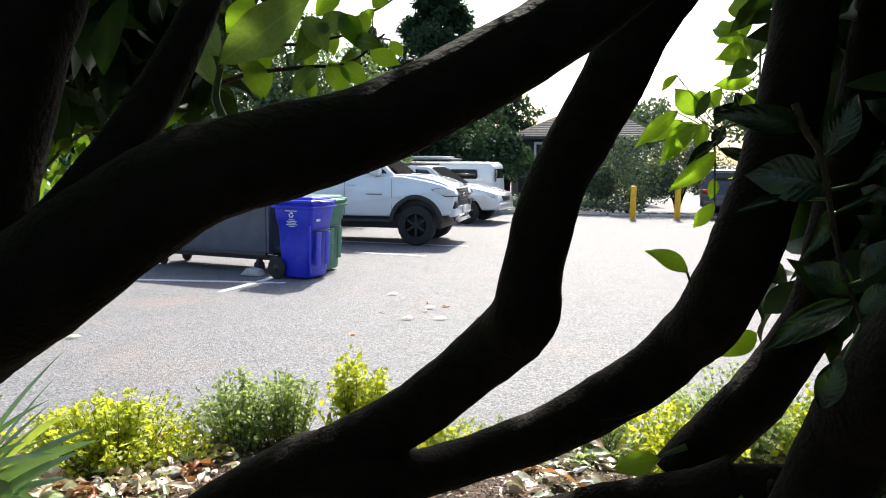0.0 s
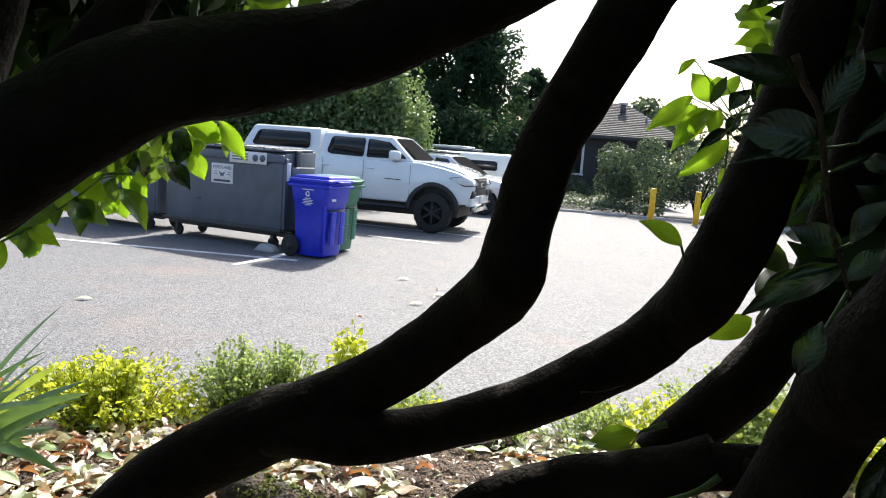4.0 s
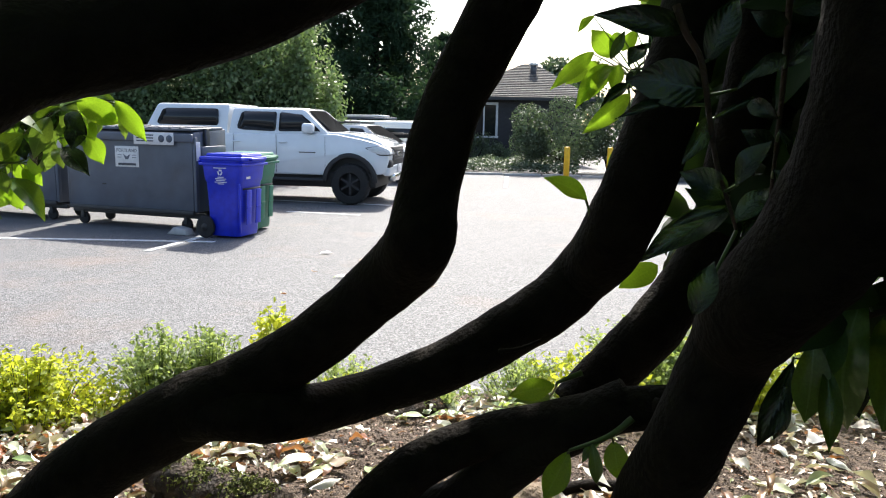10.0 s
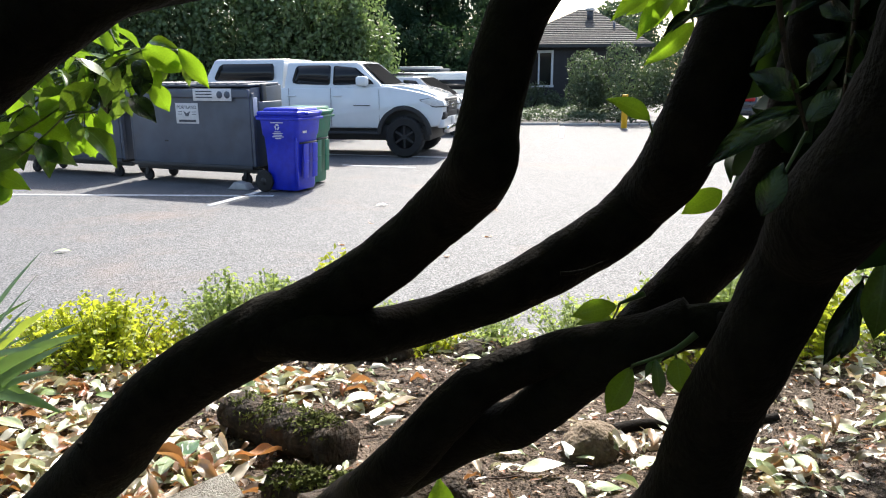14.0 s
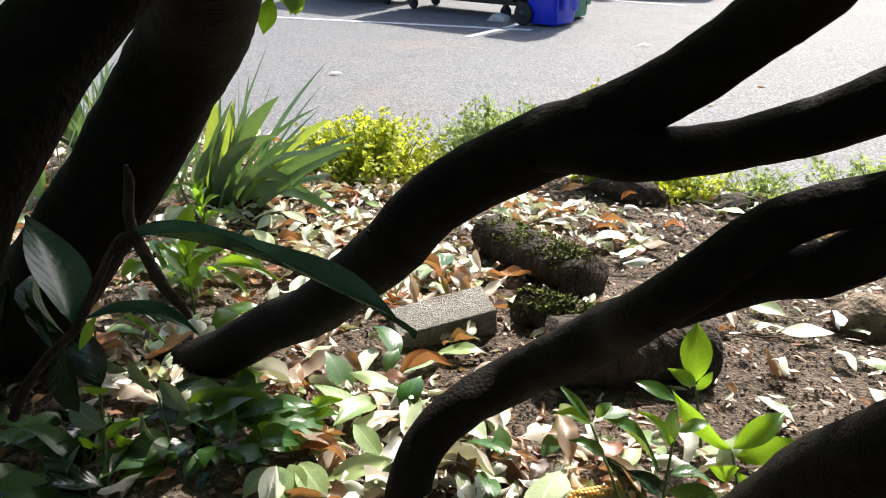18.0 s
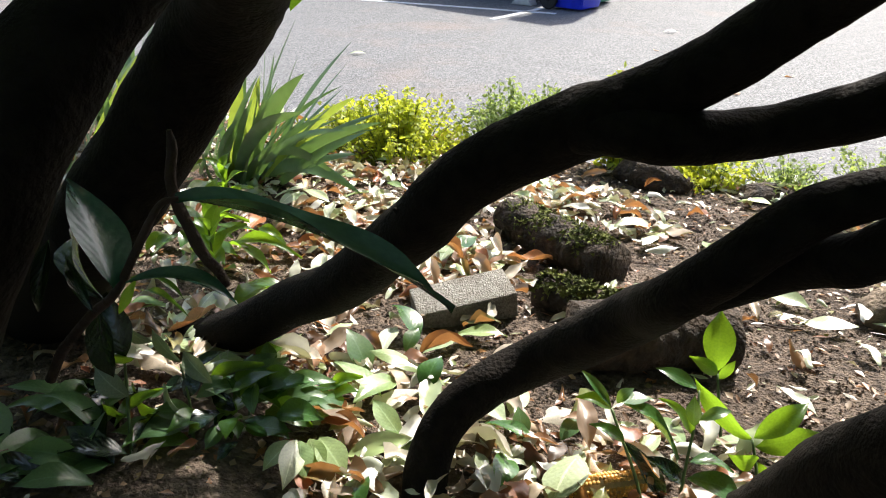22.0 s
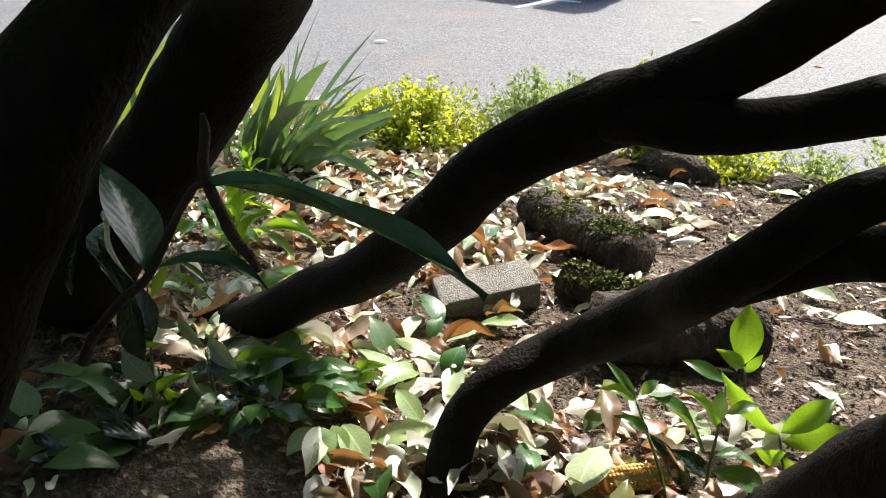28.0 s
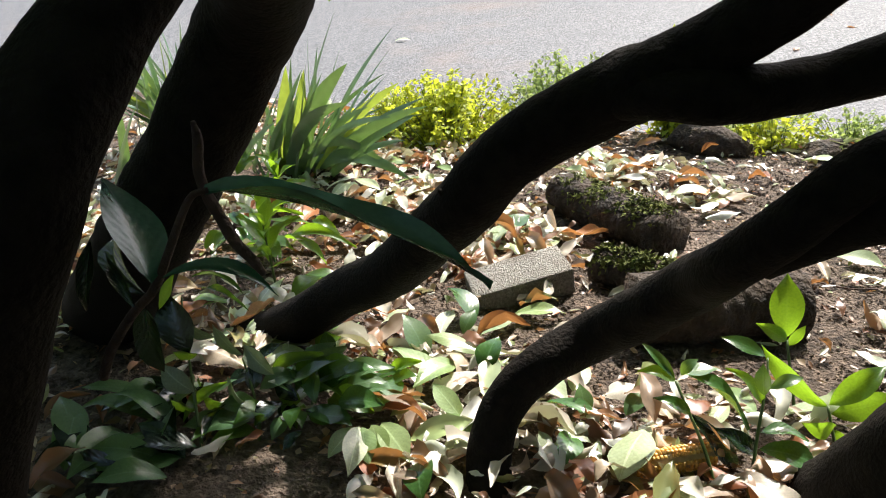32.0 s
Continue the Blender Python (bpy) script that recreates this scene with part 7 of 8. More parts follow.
def iris_clump(rows):
    """Sword leaves from foot to tip: foot, tip, width and how far the middle bows upwards."""
    foot = Vector(rows[0][:3])
    t = thing("iris_clump", "clump of long grey-green sword-shaped iris leaves in the bed", "iris plant", Matrix.Translation(foot))
    rs = random.Random(len(rows))
    more = [(a + rs.uniform(-0.05, 0.05), b + rs.uniform(-0.06, 0.02), c, d + rs.uniform(-0.10, 0.06), e + rs.uniform(-0.12, 0.06), c + (f - c) * rs.uniform(0.55, 0.92), w * 0.75, bow * 1.6) for a, b, c, d, e, f, w, bow in rows]
    for k, (a, b, c, d, e, f, w, bow) in enumerate(rows + more):
        p, q = Vector((a, b, min(c, bed_z(a, b) + 0.01))) - foot, Vector((d, e, f)) - foot
        way = (q - p).normalized()
        side = way.cross(Vector((rs.uniform(-0.7, 0.7), -1.0, rs.uniform(-0.2, 0.6)))).normalized()
        top = side.cross(way)
        lift = Vector((-way.z, 0, way.x)) if way.x > 0 else Vector((way.z, 0, -way.x))
        vs, fs, n = [], [], 14
        for i in range(n + 1):
            s = i / n
            m = p + (q - p) * s + lift * bow * 4 * s * (1 - s)
            h = w * 0.52 * (0.85 + 0.3 * math.sin(2.2 * s)) * (1 - s ** 5) * (1 - 0.12 * s)
            tw = side * math.cos(0.5 * s) + top * math.sin(0.5 * s)
            vs += [m - tw * h, m + top * h * 0.22, m + tw * h]
        for i in range(n):
            for j in (0, 1):
                o = i * 3 + j
                fs.append((o, o + 1, o + 4, o + 3))
        me = bpy.data.meshes.new("blade")
        me.from_pydata(vs, [], fs)
        me.materials.append(M_IRIS_YOUNG if k == 1 or k % 13 == 9 else M_IRIS)
        me.polygons.foreach_set("use_smooth", [True] * len(fs))
        part("blade", me, None, t)


iris_clump([(-1.412, 1.668, 0.701, -1.137, 1.614, 1.187, 0.030, 0.014),
            (-1.463, 1.662, 0.695, -1.341, 1.633, 1.034, 0.041, -0.003),
            (-1.326, 1.648, 0.790, -1.278, 1.668, 1.112, 0.023, 0.000),
            (-1.400, 1.733, 0.753, -1.349, 1.804, 1.051, 0.019, 0.003),
            (-1.372, 1.717, 0.739, -1.258, 1.789, 1.052, 0.026, 0.010),
            (-1.384, 1.646, 0.845, -1.104, 1.583, 1.059, 0.049, 0.036),
            (-1.376, 1.740, 0.754, -1.073, 1.775, 1.107, 0.019, 0.024),
            (-1.322, 1.685, 0.779, -1.076, 1.753, 1.054, 0.018, 0.017),
            (-1.360, 1.706, 0.749, -1.093, 1.749, 0.983, 0.019, 0.013)])
iris_clump([(-1.324, 1.673, 0.758, -1.015, 1.591, 0.997, 0.015, 0.013),
            (-1.350, 1.688, 0.736, -0.965, 1.595, 1.011, 0.029, 0.023),
            (-1.329, 1.682, 0.734, -0.989, 1.754, 0.923, 0.025, 0.023),
            (-1.315, 1.677, 0.758, -0.872, 1.559, 0.965, 0.028, 0.033),
            (-1.278, 1.648, 0.766, -0.919, 1.562, 0.935, 0.031, 0.016),
            (-1.399, 1.722, 0.702, -1.092, 1.675, 0.874, 0.022, 0.014),
            (-1.364, 1.673, 0.760, -0.949, 1.572, 0.756, 0.037, 0.067),
            (-1.582, 1.742, 0.698, -1.449, 1.707, 0.914, 0.027, 0.007),
            (-1.568, 1.665, 0.739, -1.306, 1.556, 0.997, 0.029, 0.010)])
iris_clump([(-1.478, 1.649, 0.750, -1.232, 1.563, 1.047, 0.030, 0.013),
            (-1.425, 1.711, 0.731, -1.273, 1.621, 1.028, 0.038, 0.007),
            (-1.363, 1.648, 0.733, -1.194, 1.626, 0.916, 0.020, 0.010),
            (-1.453, 1.669, 0.716, -1.524, 1.748, 0.929, 0.031, -0.010),
            (-1.477, 1.656, 0.698, -1.539, 1.642, 0.936, 0.031, -0.014),
            (-1.386, 1.721, 0.735, -1.166, 1.683, 0.920, 0.017, 0.010),
            (-1.426, 1.743, 0.704, -1.143, 1.718, 0.906, 0.021, 0.017),
            (-1.410, 1.668, 0.722, -1.221, 1.630, 1.020, 0.027, 0.010)])
iris_clump([(-1.740, 1.444, 0.784, -1.500, 1.408, 1.085, 0.040, 0.006),
            (-1.826, 1.465, 0.726, -1.532, 1.523, 1.123, 0.033, 0.013),
            (-1.806, 1.524, 0.760, -1.784, 1.503, 0.895, 0.029, -0.005),
            (-1.829, 1.444, 0.715, -1.531, 1.375, 1.057, 0.033, 0.007),
            (-1.738, 1.465, 0.722, -1.403, 1.386, 1.068, 0.036, 0.013),
            (-1.705, 1.464, 0.719, -1.462, 1.518, 0.989, 0.033, 0.016),
            (-1.890, 1.455, 0.702, -1.689, 1.345, 1.034, 0.034, -0.010),
            (-1.747, 1.533, 0.698, -1.614, 1.526, 1.048, 0.031, 0.005)])
for _x, _y, _s in ((-2.15, 2.0, 5), (-1.95, 1.75, 6)):
    _r = random.Random(_s)
    iris_clump([(_x + _r.uniform(-0.08, 0.08), _y + _r.uniform(-0.06, 0.06), bed_z(_x, _y), _x + _r.uniform(-0.3, 0.3), _y + _r.uniform(-0.2, 0.15), bed_z(_x, _y) + _r.uniform(0.3, 0.52), _r.uniform(0.022, 0.034), _r.uniform(0.0, 0.04)) for _ in range(16)])
# ---- things lying on the bed ----
DRY = [leaf_mesh("fallen_leaf", M_DRY, length=1.0, width=w, fold=fo, droop=dr, wave=wv, phase=ph, cols=7, rows=10, tip=tp)
       for w, fo, dr, wv, ph, tp in [(0.48, 0.4, 0.2, 0.12, 0, 0.95), (0.44, 0.7, -0.5, 0.16, 1, 1.0), (0.52, 0.2, -0.8, 0.12, 2, 0.9), (0.42, 0.9, 0.3, 0.14, 3, 1.05), (0.50, -0.4, 0.1, 0.13, 4, 0.95), (0.46, -0.6, -0.4, 0.16, 5, 1.0)]]
FADED = [leaf_mesh("fallen_leaf", M_FADED, length=1.0, width=0.42, fold=fo, droop=dr, wave=wv, phase=ph, cols=5, rows=8, tip=1.0)
         for fo, dr, wv, ph in [(0.2, 0.1, 0.04, 0), (0.3, 0.2, 0.06, 1), (-0.2, 0.15, 0.05, 2), (0.1, -0.1, 0.04, 3)]]


def clear_of(x, y):
    """Litter thins out on the open soil to the right and in front."""
    k = noise.noise(Vector((x * 2.3 + 4, y * 2.3, 1)))
    bare = 0.75 if (x > -0.45 and 0.95 < y < 2.2) else 0.0
    return k > -0.10 + bare * 0.55


def fallen(x, y, kind, k, L, yaw, tip=0.0, roll=0.0, lift=0.006, label=""):
    ms = (DRY, FADED)[kind]
    ob = new("fallen_leaf", ms[k % len(ms)])
    ob.matrix_basis = pose(x, y, bed_z(x, y) + lift, roll, tip, yaw) @ Matrix.Diagonal((L, L * RNG.uniform(0.85, 1.1), L, 1))
    tagged(ob, label or ("curled reddish-brown dry laurel leaf lying on the soil", "faded pale green laurel leaf lying on the soil")[kind], "fallen leaf", "fallen leaves")


count = 0
while count < 299:
    x, y = RNG.uniform(-1.75, 0.95), RNG.uniform(0.42, 2.3)
    if not clear_of(x, y) or (x > 0.05 and y < 0.75):
        continue
    if x > -0.35 and RNG.random() < 0.45:
        continue
    if x < -0.5 and y < 0.72:
        continue
    green = 0.55 if y < 1.05 else 0.5 if x > -0.35 else 0.34
    kind = 1 if RNG.random() < green else 0
    fallen(x, y, kind, RNG.randrange(12), RNG.uniform(0.06, 0.115), RNG.uniform(0, 360), RNG.uniform(-14, 12), RNG.uniform(-18, 18), RNG.uniform(0.006, 0.026))
    count += 1


def litter_stuff():
    rs = np.random.RandomState(3)
    # whole and broken leaves, brown ones thick among the plants, pale ones strewn over the open soil
    shapes = []
    for k in range(26):
        rows = leaf_rows(1.0, rs.uniform(0.34, 0.56), rs.uniform(-0.8, 1.1), rs.uniform(-0.9, 0.7), rs.uniform(0.04, 0.14), rs.uniform(0.85, 1.1), 8, k, 5)
        twist, bite = rs.normal(0, 0.7), rs.uniform(0.72, 1.0, (9, 5))
        out = []
        for i, row in enumerate(rows):
            a = twist * (i / 8 - 0.5)
            out.append([((x, (y * math.cos(a) - z * math.sin(a)) * bite[i, c], y * math.sin(a) + z * math.cos(a) + 0.07 * noise.noise(Vector((x * 4, y * 7, k * 3.1)))), q) for c, ((x, y, z), q) in enumerate(row)])
        if k % 4 == 3:
            out = out[:6]
        shapes.append(out)
    brown, pale = [], []
    while len(brown) + len(pale) < 9000:
        x, y = rs.uniform(-2.6, 1.8), rs.uniform(0.15, 2.5)
        open_soil = x > -0.42 and 0.85 < y < 2.3
        if x + 2.6 < rs.uniform(0, 0.6) or rs.uniform() > (0.26 if open_soil else max(0.08, 0.32 + 1.1 * noise.noise(Vector((x * 4.5, y * 4.5, 3)))) if y > 1.35 and x > -1.25 else 0.06 if (y < 0.72 and x < -0.5) else 0.5 if y < 1.05 else 0.9) or not (clear_of(x, y) or rs.uniform() < 0.15):
            continue
        L = rs.uniform(0.05, 0.10) if rs.uniform() < 0.42 else rs.uniform(0.018, 0.05)
        m = pose(x, y, bed_z(x, y) + rs.uniform(0.004, 0.028), rs.normal(0, 16), rs.normal(0, 12), rs.uniform(0, 360)) @ Matrix.Diagonal((L, L * rs.uniform(0.75, 1.1), L * rs.uniform(0.6, 1.4), 1))
        patch = 0.5 * noise.noise(Vector((x * 3.5, y * 3.5, 9))) if not open_soil else 0.25
        (pale if rs.uniform() < (0.42 if y < 1.05 else 0.60) + patch else brown).append(m)
    for name, mats, mat, label in (("leaf_litter", brown, M_DRY_MASS, "thick reddish-brown leaf litter over the soil"), ("pale_litter", pale, M_PALE_MASS, "curled bleached leaves strewn over the soil")):
        ms = Mass()
        ms.leaves(shapes, mats)
        tagged(new(name, ms.mesh(name, mat, True)), label, "leaf litter", kind="stuff")
    # chips of leaf and bark
    pts = [(x, y, bed_z(x, y) + rs.uniform(0.002, 0.008)) for x, y in zip(rs.uniform(-2.2, 1.6, 7000), rs.uniform(0.2, 2.5, 7000))]
    ms = Mass()
    ms.blades(pts, np.tile([0, 0, 1.5], (len(pts), 1)), 0.018, 0.008, 0.7, rs=rs, jit=0.35)
    tagged(new("leaf_chips", ms.mesh("leaf_chips", M_DRY_MASS)), "small chips of leaf and bark over the soil", "leaf litter", kind="stuff")
    # crumbs of soil and small chips
    vs, fs = [], []
    n = 0
    for _ in range(42000):
        x, y = rs.uniform(-1.5, 1.3), rs.uniform(0.5, 2.4)
        r = rs.uniform(0.0010, 0.0040) if rs.uniform() < 0.985 else rs.uniform(0.004, 0.008)
        z = bed_z(x, y) + r * 0.3
        q = rs.normal(0, 0.25, (6, 3)) + [[1, 0, 0], [-1, 0, 0], [0, 1, 0], [0, -1, 0], [0, 0, 0.8], [0, 0, -0.8]]
        vs += [(x + a * r, y + b * r, z + c * r) for a, b, c in q]
        fs += [tuple(n + i for i in f) for f in ((0, 2, 4), (2, 1, 4), (1, 3, 4), (3, 0, 4), (2, 0, 5), (1, 2, 5), (3, 1, 5), (0, 3, 5))]
        n += 6
    me = bpy.data.meshes.new("soil_crumbs")
    me.from_pydata(vs, [], fs)
    me.materials.append(M_SOIL)
    tagged(new("soil_crumbs", me), "loose crumbs of dark soil", "soil crumbs", kind="stuff")
    # twigs
    for k in range(34):
        x, y, a = rs.uniform(-1.6, 0.9), rs.uniform(0.6, 2.3), rs.uniform(0, 6.28)
        L = rs.uniform(0.05, 0.2)
        p = [(x + L * s * math.cos(a) + rs.normal(0, 0.006), y + L * s * math.sin(a) + rs.normal(0, 0.006)) for s in (0, 0.33, 0.66, 1)]
        r = rs.uniform(0.0012, 0.003)
        tagged(part("twig", tube([(px, py, bed_z(px, py) + r + rs.uniform(0.001, 0.008), r * (1 - 0.15 * i)) for i, (px, py) in enumerate(p)], 6, 4, 0.1, 80), M_TWIG), "thin dry brown twig lying among the leaves", "twig", "twigs")


litter_stuff()


def rock(name, x, y, r, mat, label, seed, cat="stone", sink=0.25):
    bm = bmesh.new()
    bmesh.ops.create_icosphere(bm, subdivisions=4, radius=1)
    for v in bm.verts:
        d = v.co.normalized()
        k = 1 + 0.22 * noise.noise(d * 1.4 + Vector((seed, 0, 0))) + 0.08 * noise.noise(d * 4 + Vector((0, seed, 0))) + 0.02 * noise.noise(d * 14)
        v.co = Vector((d.x * r[0], d.y * r[1], d.z * r[2])) * k
    tagged(part(name, bm, mat, at=pose(x, y, bed_z(x, y) + r[2] * (1 - 2 * sink) * 0.7, 0, 0, seed * 37)), label, cat)


rock("stone", 0.30, 1.56, (0.075, 0.06, 0.055), M_ROCK, "rough tan fieldstone lying in the bed", 1.3)
rock("pebble", 0.459, 1.60, (0.022, 0.02, 0.017), M_PEBBLE, "small smooth grey pebble on the soil", 2.6, "pebble", 0.1)
rock("pebble", -0.62, 2.13, (0.045, 0.035, 0.022), M_PEBBLE, "flat pale pebble near the edge of the bed", 3.1, "pebble", 0.15)
rock("stone", -0.30, 2.30, (0.12, 0.07, 0.06), M_LOG, "dark mossy lump at the edge of the bed", 4.4)
rock("stone", 0.05, 2.33, (0.10, 0.06, 0.04), M_LOG, "dark earth-covered stone at the edge of the bed", 5.5)
rock("pebble", -0.95, 2.08, (0.05, 0.03, 0.02), M_PEBBLE, "pale flat stone among dry leaves", 6.1, "pebble", 0.15)


def build_log(name, x0, y0, x1, y1, r, label, seed):
    z0, z1 = bed_z(x0, y0) + r * 0.72, bed_z(x1, y1) + r * 0.72
    t = thing(name, label, "log", pose(0, 0, 0))
    n = 6
    pts = [(x0 + (x1 - x0) * i / n, y0 + (y1 - y0) * i / n, z0 + (z1 - z0) * i / n, r * (1 + 0.05 * math.sin(i * 2 + seed))) for i in range(n + 1)]
    part("wood", tube(pts, 28, 8, 0.16, 26, seed=seed), M_LOG, t)
    if seed > 3:
        return
    # a ragged moss cushion along the top
    ms = Mass()
    rs = np.random.RandomState(int(seed * 10))
    m = 1500
    s, a = rs.uniform(0.02, 0.98, m), rs.normal(0, 0.55, m)
    d = np.array([x1 - x0, y1 - y0, 0]) / math.hypot(x1 - x0, y1 - y0)
    side = np.array([-d[1], d[0], 0])
    keep = np.array([noise.noise(Vector((q * 6, b * 2, seed))) > -0.12 for q, b in zip(s, a)])
    s, a = s[keep], a[keep]
    c = np.array([x0, y0, z0]) + s[:, None] * np.array([x1 - x0, y1 - y0, z1 - z0])
    nv = side * np.sin(a)[:, None] + np.array([0, 0, 1.0]) * np.cos(a)[:, None]
    ms.blades(c + nv * r * 1.02, nv, 0.013, 0.006, 0.5, rs=rs)
    part("moss", ms.mesh("moss", M_MOSS), None, t, "patchy green moss on top")


build_log("log", -0.565, 1.66, -0.265, 1.46, 0.055, "short rotten log with moss along its top", 1.0)
build_log("log", -0.375, 1.29, -0.195, 1.24, 0.040, "mossy log end beside the paver", 2.2)
build_log("log", -0.26, 1.08, -0.015, 1.22, 0.062, "dark log lying in the shade of a stem", 3.3)


def paver():
    m = orient((-0.488, 1.150, bed_z(-0.48, 1.17) + 0.024), (0.153, 0.115, 0.0), (0, 0, 1)) @ Matrix.Rotation(radians(-7), 4, "Y") @ Matrix.Rotation(radians(4), 4, "X")
    bm = box(0.195, 0.094, 0.058, (0, 0.02, 0), 0.004, 2)
    bmesh.ops.subdivide_edges(bm, edges=bm.edges[:], cuts=3, use_grid_fill=True)
    for v in bm.verts:
        v.co += v.co.normalized() * 0.0016 * noise.noise(v.co * 90)
    tagged(part("paver_brick", bm, M_CONC, at=m), "weathered concrete paver brick half sunk among leaves", "brick")


paver()


def corn_cob():
    x, y = -0.135, 0.755
    t = thing("corn_cob", "half-eaten corn cob with orange-yellow kernels lying in the leaves", "corn cob", pose(x, y, bed_z(x, y) + 0.020, 0, 0, 33) @ Matrix.Scale(0.76, 4))
    part("core", tube([(-0.085, 0, 0, 0.012), (-0.05, 0, 0, 0.0175), (0.05, 0, 0, 0.0175), (0.085, 0, 0, 0.009)], 18, 5, 0.05, 60), M_DRYCORE, t)
    bm = box(0.0062, 0.0064, 0.0075, (0, 0, 0), 0.0018, 2)
    me = mesh_of(bm, "kernel", M_CORN)
    for i in range(20):
        xx = -0.068 + i * 0.0070
        r = 0.0195 - 0.0035 * (abs(xx) / 0.07) ** 2
        for k in range(16):
            if RNG.random() < 0.06:
                continue
            a = 2 * math.pi * (k + 0.1 * (i % 2)) / 16
            if -2.6 < (a - math.pi * 1.5 + math.pi) % (2 * math.pi) - math.pi < -2.2:
                continue
            ob = part("kernel", me, None, t, at=Matrix.Translation((xx, r * math.cos(a), r * math.sin(a))) @ Matrix.Rotation(a - math.pi / 2, 4, "X"))


M_DRYCORE = surf("cob_core", (0.45, 0.32, 0.16), (0.6, 0.45, 0.25), 90, 0.9)
corn_cob()
tagged(part("fallen_branch", tube([(0.36, 1.66, bed_z(0.36, 1.66) + 0.012, 0.016), (0.46, 1.70, bed_z(0.46, 1.7) + 0.014, 0.015), (0.62, 1.68, bed_z(0.62, 1.68) + 0.012, 0.012), (0.8, 1.75, bed_z(0.8, 1.75) + 0.01, 0.010)], 12, 6, 0.1, 50), M_BARK), "dark bare branch lying on the soil", "branch")
tagged(part("root", tube([(-1.5, 1.62, bed_z(-1.5, 1.62), 0.012), (-1.3, 1.66, bed_z(-1.3, 1.66) + 0.02, 0.014), (-1.1, 1.60, bed_z(-1.1, 1.6) + 0.01, 0.012), (-0.95, 1.63, bed_z(-0.95, 1.63) - 0.01, 0.01)], 12, 6, 0.1, 50), M_TWIG), "brown root arching over the dry leaves", "root")


def seedling(x, y, h, n, L, seed, label, old=False, lean=(0, 0), tiers=None, name="laurel_seedling"):
    """A young laurel: an upright stem and leaves that stand round it in a spiral."""
    z = bed_z(x, y)
    t = thing(name, label, "seedling", pose(x, y, z - 0.004))
    rs = random.Random(seed)
    top = (lean[0], lean[1], h)
    part("stem", tube([(0, 0, 0, 0.0028), (lean[0] * 0.4, lean[1] * 0.4, h * 0.5, 0.0024), (*top, 0.0015)], 7, 5, 0.05, 60), M_STEM, t)
    for k in range(n):
        s = 0.30 + 0.70 * (k + 0.5) / n
        a = k * 2.4 + rs.uniform(-0.4, 0.4)
        b = Vector((lean[0] * s ** 1.3, lean[1] * s ** 1.3, h * s))
        el = 0.15 + 0.75 * s + rs.uniform(-0.2, 0.2)
        d = Vector((math.cos(a) * math.cos(el), math.sin(a) * math.cos(el), math.sin(el)))
        ln = L * rs.uniform(0.75, 1.15) * (1.0 if s < 0.9 else 0.75)
        leaf_at(t, b, b + d * ln, ln * rs.uniform(0.36, 0.46), rs.randrange(5), (-d.x * 0.6, -d.y * 0.6, 1.0), meshes=SHADED if label is DK else UNIT)


YL, DK = "young laurel with bright sunlit leaves growing from the litter", "young laurel with dark glossy leaves growing from the litter"
seedling(-0.98, 1.02, 0.16, 9, 0.09, 14, YL, lean=(0.02, -0.02))
seedling(-1.10, 1.15, 0.14, 8, 0.09, 16, YL)
seedling(-1.25, 1.40, 0.12, 7, 0.09, 17, YL)


for k, (x, y, L, a) in enumerate([(-0.56, 0.93, 0.10, 100), (-0.47, 1.05, 0.095, 20), (-0.30, 0.86, 0.09, 95), (-0.18, 0.82, 0.095, 260), (-0.22, 1.42, 0.10, 15), (0.05, 1.55, 0.10, -20), (0.25, 1.34, 0.085, 10), (-0.10, 1.82, 0.09, -60), (-0.02, 1.78, 0.10, 30), (0.40, 1.25, 0.09, -20), (0.55, 1.4, 0.09, 40), (0.12, 1.42, 0.10, 5), (-0.4, 0.72, 0.085, -30), (-0.66, 1.33, 0.09, 10)]):
    fallen(x, y, 1, k, L, a, RNG.uniform(-10, 10), RNG.uniform(-15, 15), 0.012)
for k in range(9):
    x, y = RNG.uniform(-1.4, 0.5), RNG.uniform(6.0, 8.5)
    ob = new("fallen_leaf", DRY[k % 6])
    ob.matrix_basis = pose(x, y, 0.012, RNG.uniform(-20, 20), 0, RNG.uniform(0, 360)) @ Matrix.Scale(0.1, 4)
    tagged(ob, "dry brown leaf blown onto the asphalt", "fallen leaf", "leaves on the lot")
for x, y in ((-3.71, 6.29), (-0.79, 7.33), (-0.45, 7.35), (-0.6, 7.9), (-1.1, 8.7)):
    ob = new("fallen_leaf", FADED[0])
    ob.matrix_basis = pose(x, y, 0.012, 8, 0, 20) @ Matrix.Scale(0.15, 4)
    tagged(ob, "pale flattened leaf lying on the asphalt", "fallen leaf", "leaves on the lot")

# ---- young laurels and sprays in the litter ----
UPS = ((0.2, -0.5, 1.0), (-0.3, -0.2, 1.0), (0.1, 0.2, 1.0), (0.4, -0.3, 0.8), (-0.1, -0.7, 0.9))


LIT = ((0.1, 0.15, 1.0), (-0.3, -0.1, 1.0), (0.2, -0.3, 1.0), (0.35, 0.2, 0.9), (-0.15, -0.5, 0.9))
FACING = ((0.1, -1.0, -0.15), (0.3, -0.8, 0.45), (-0.3, -0.9, 0.3), (0.1, -0.7, 0.6), (-0.2, -1.0, 0.2))


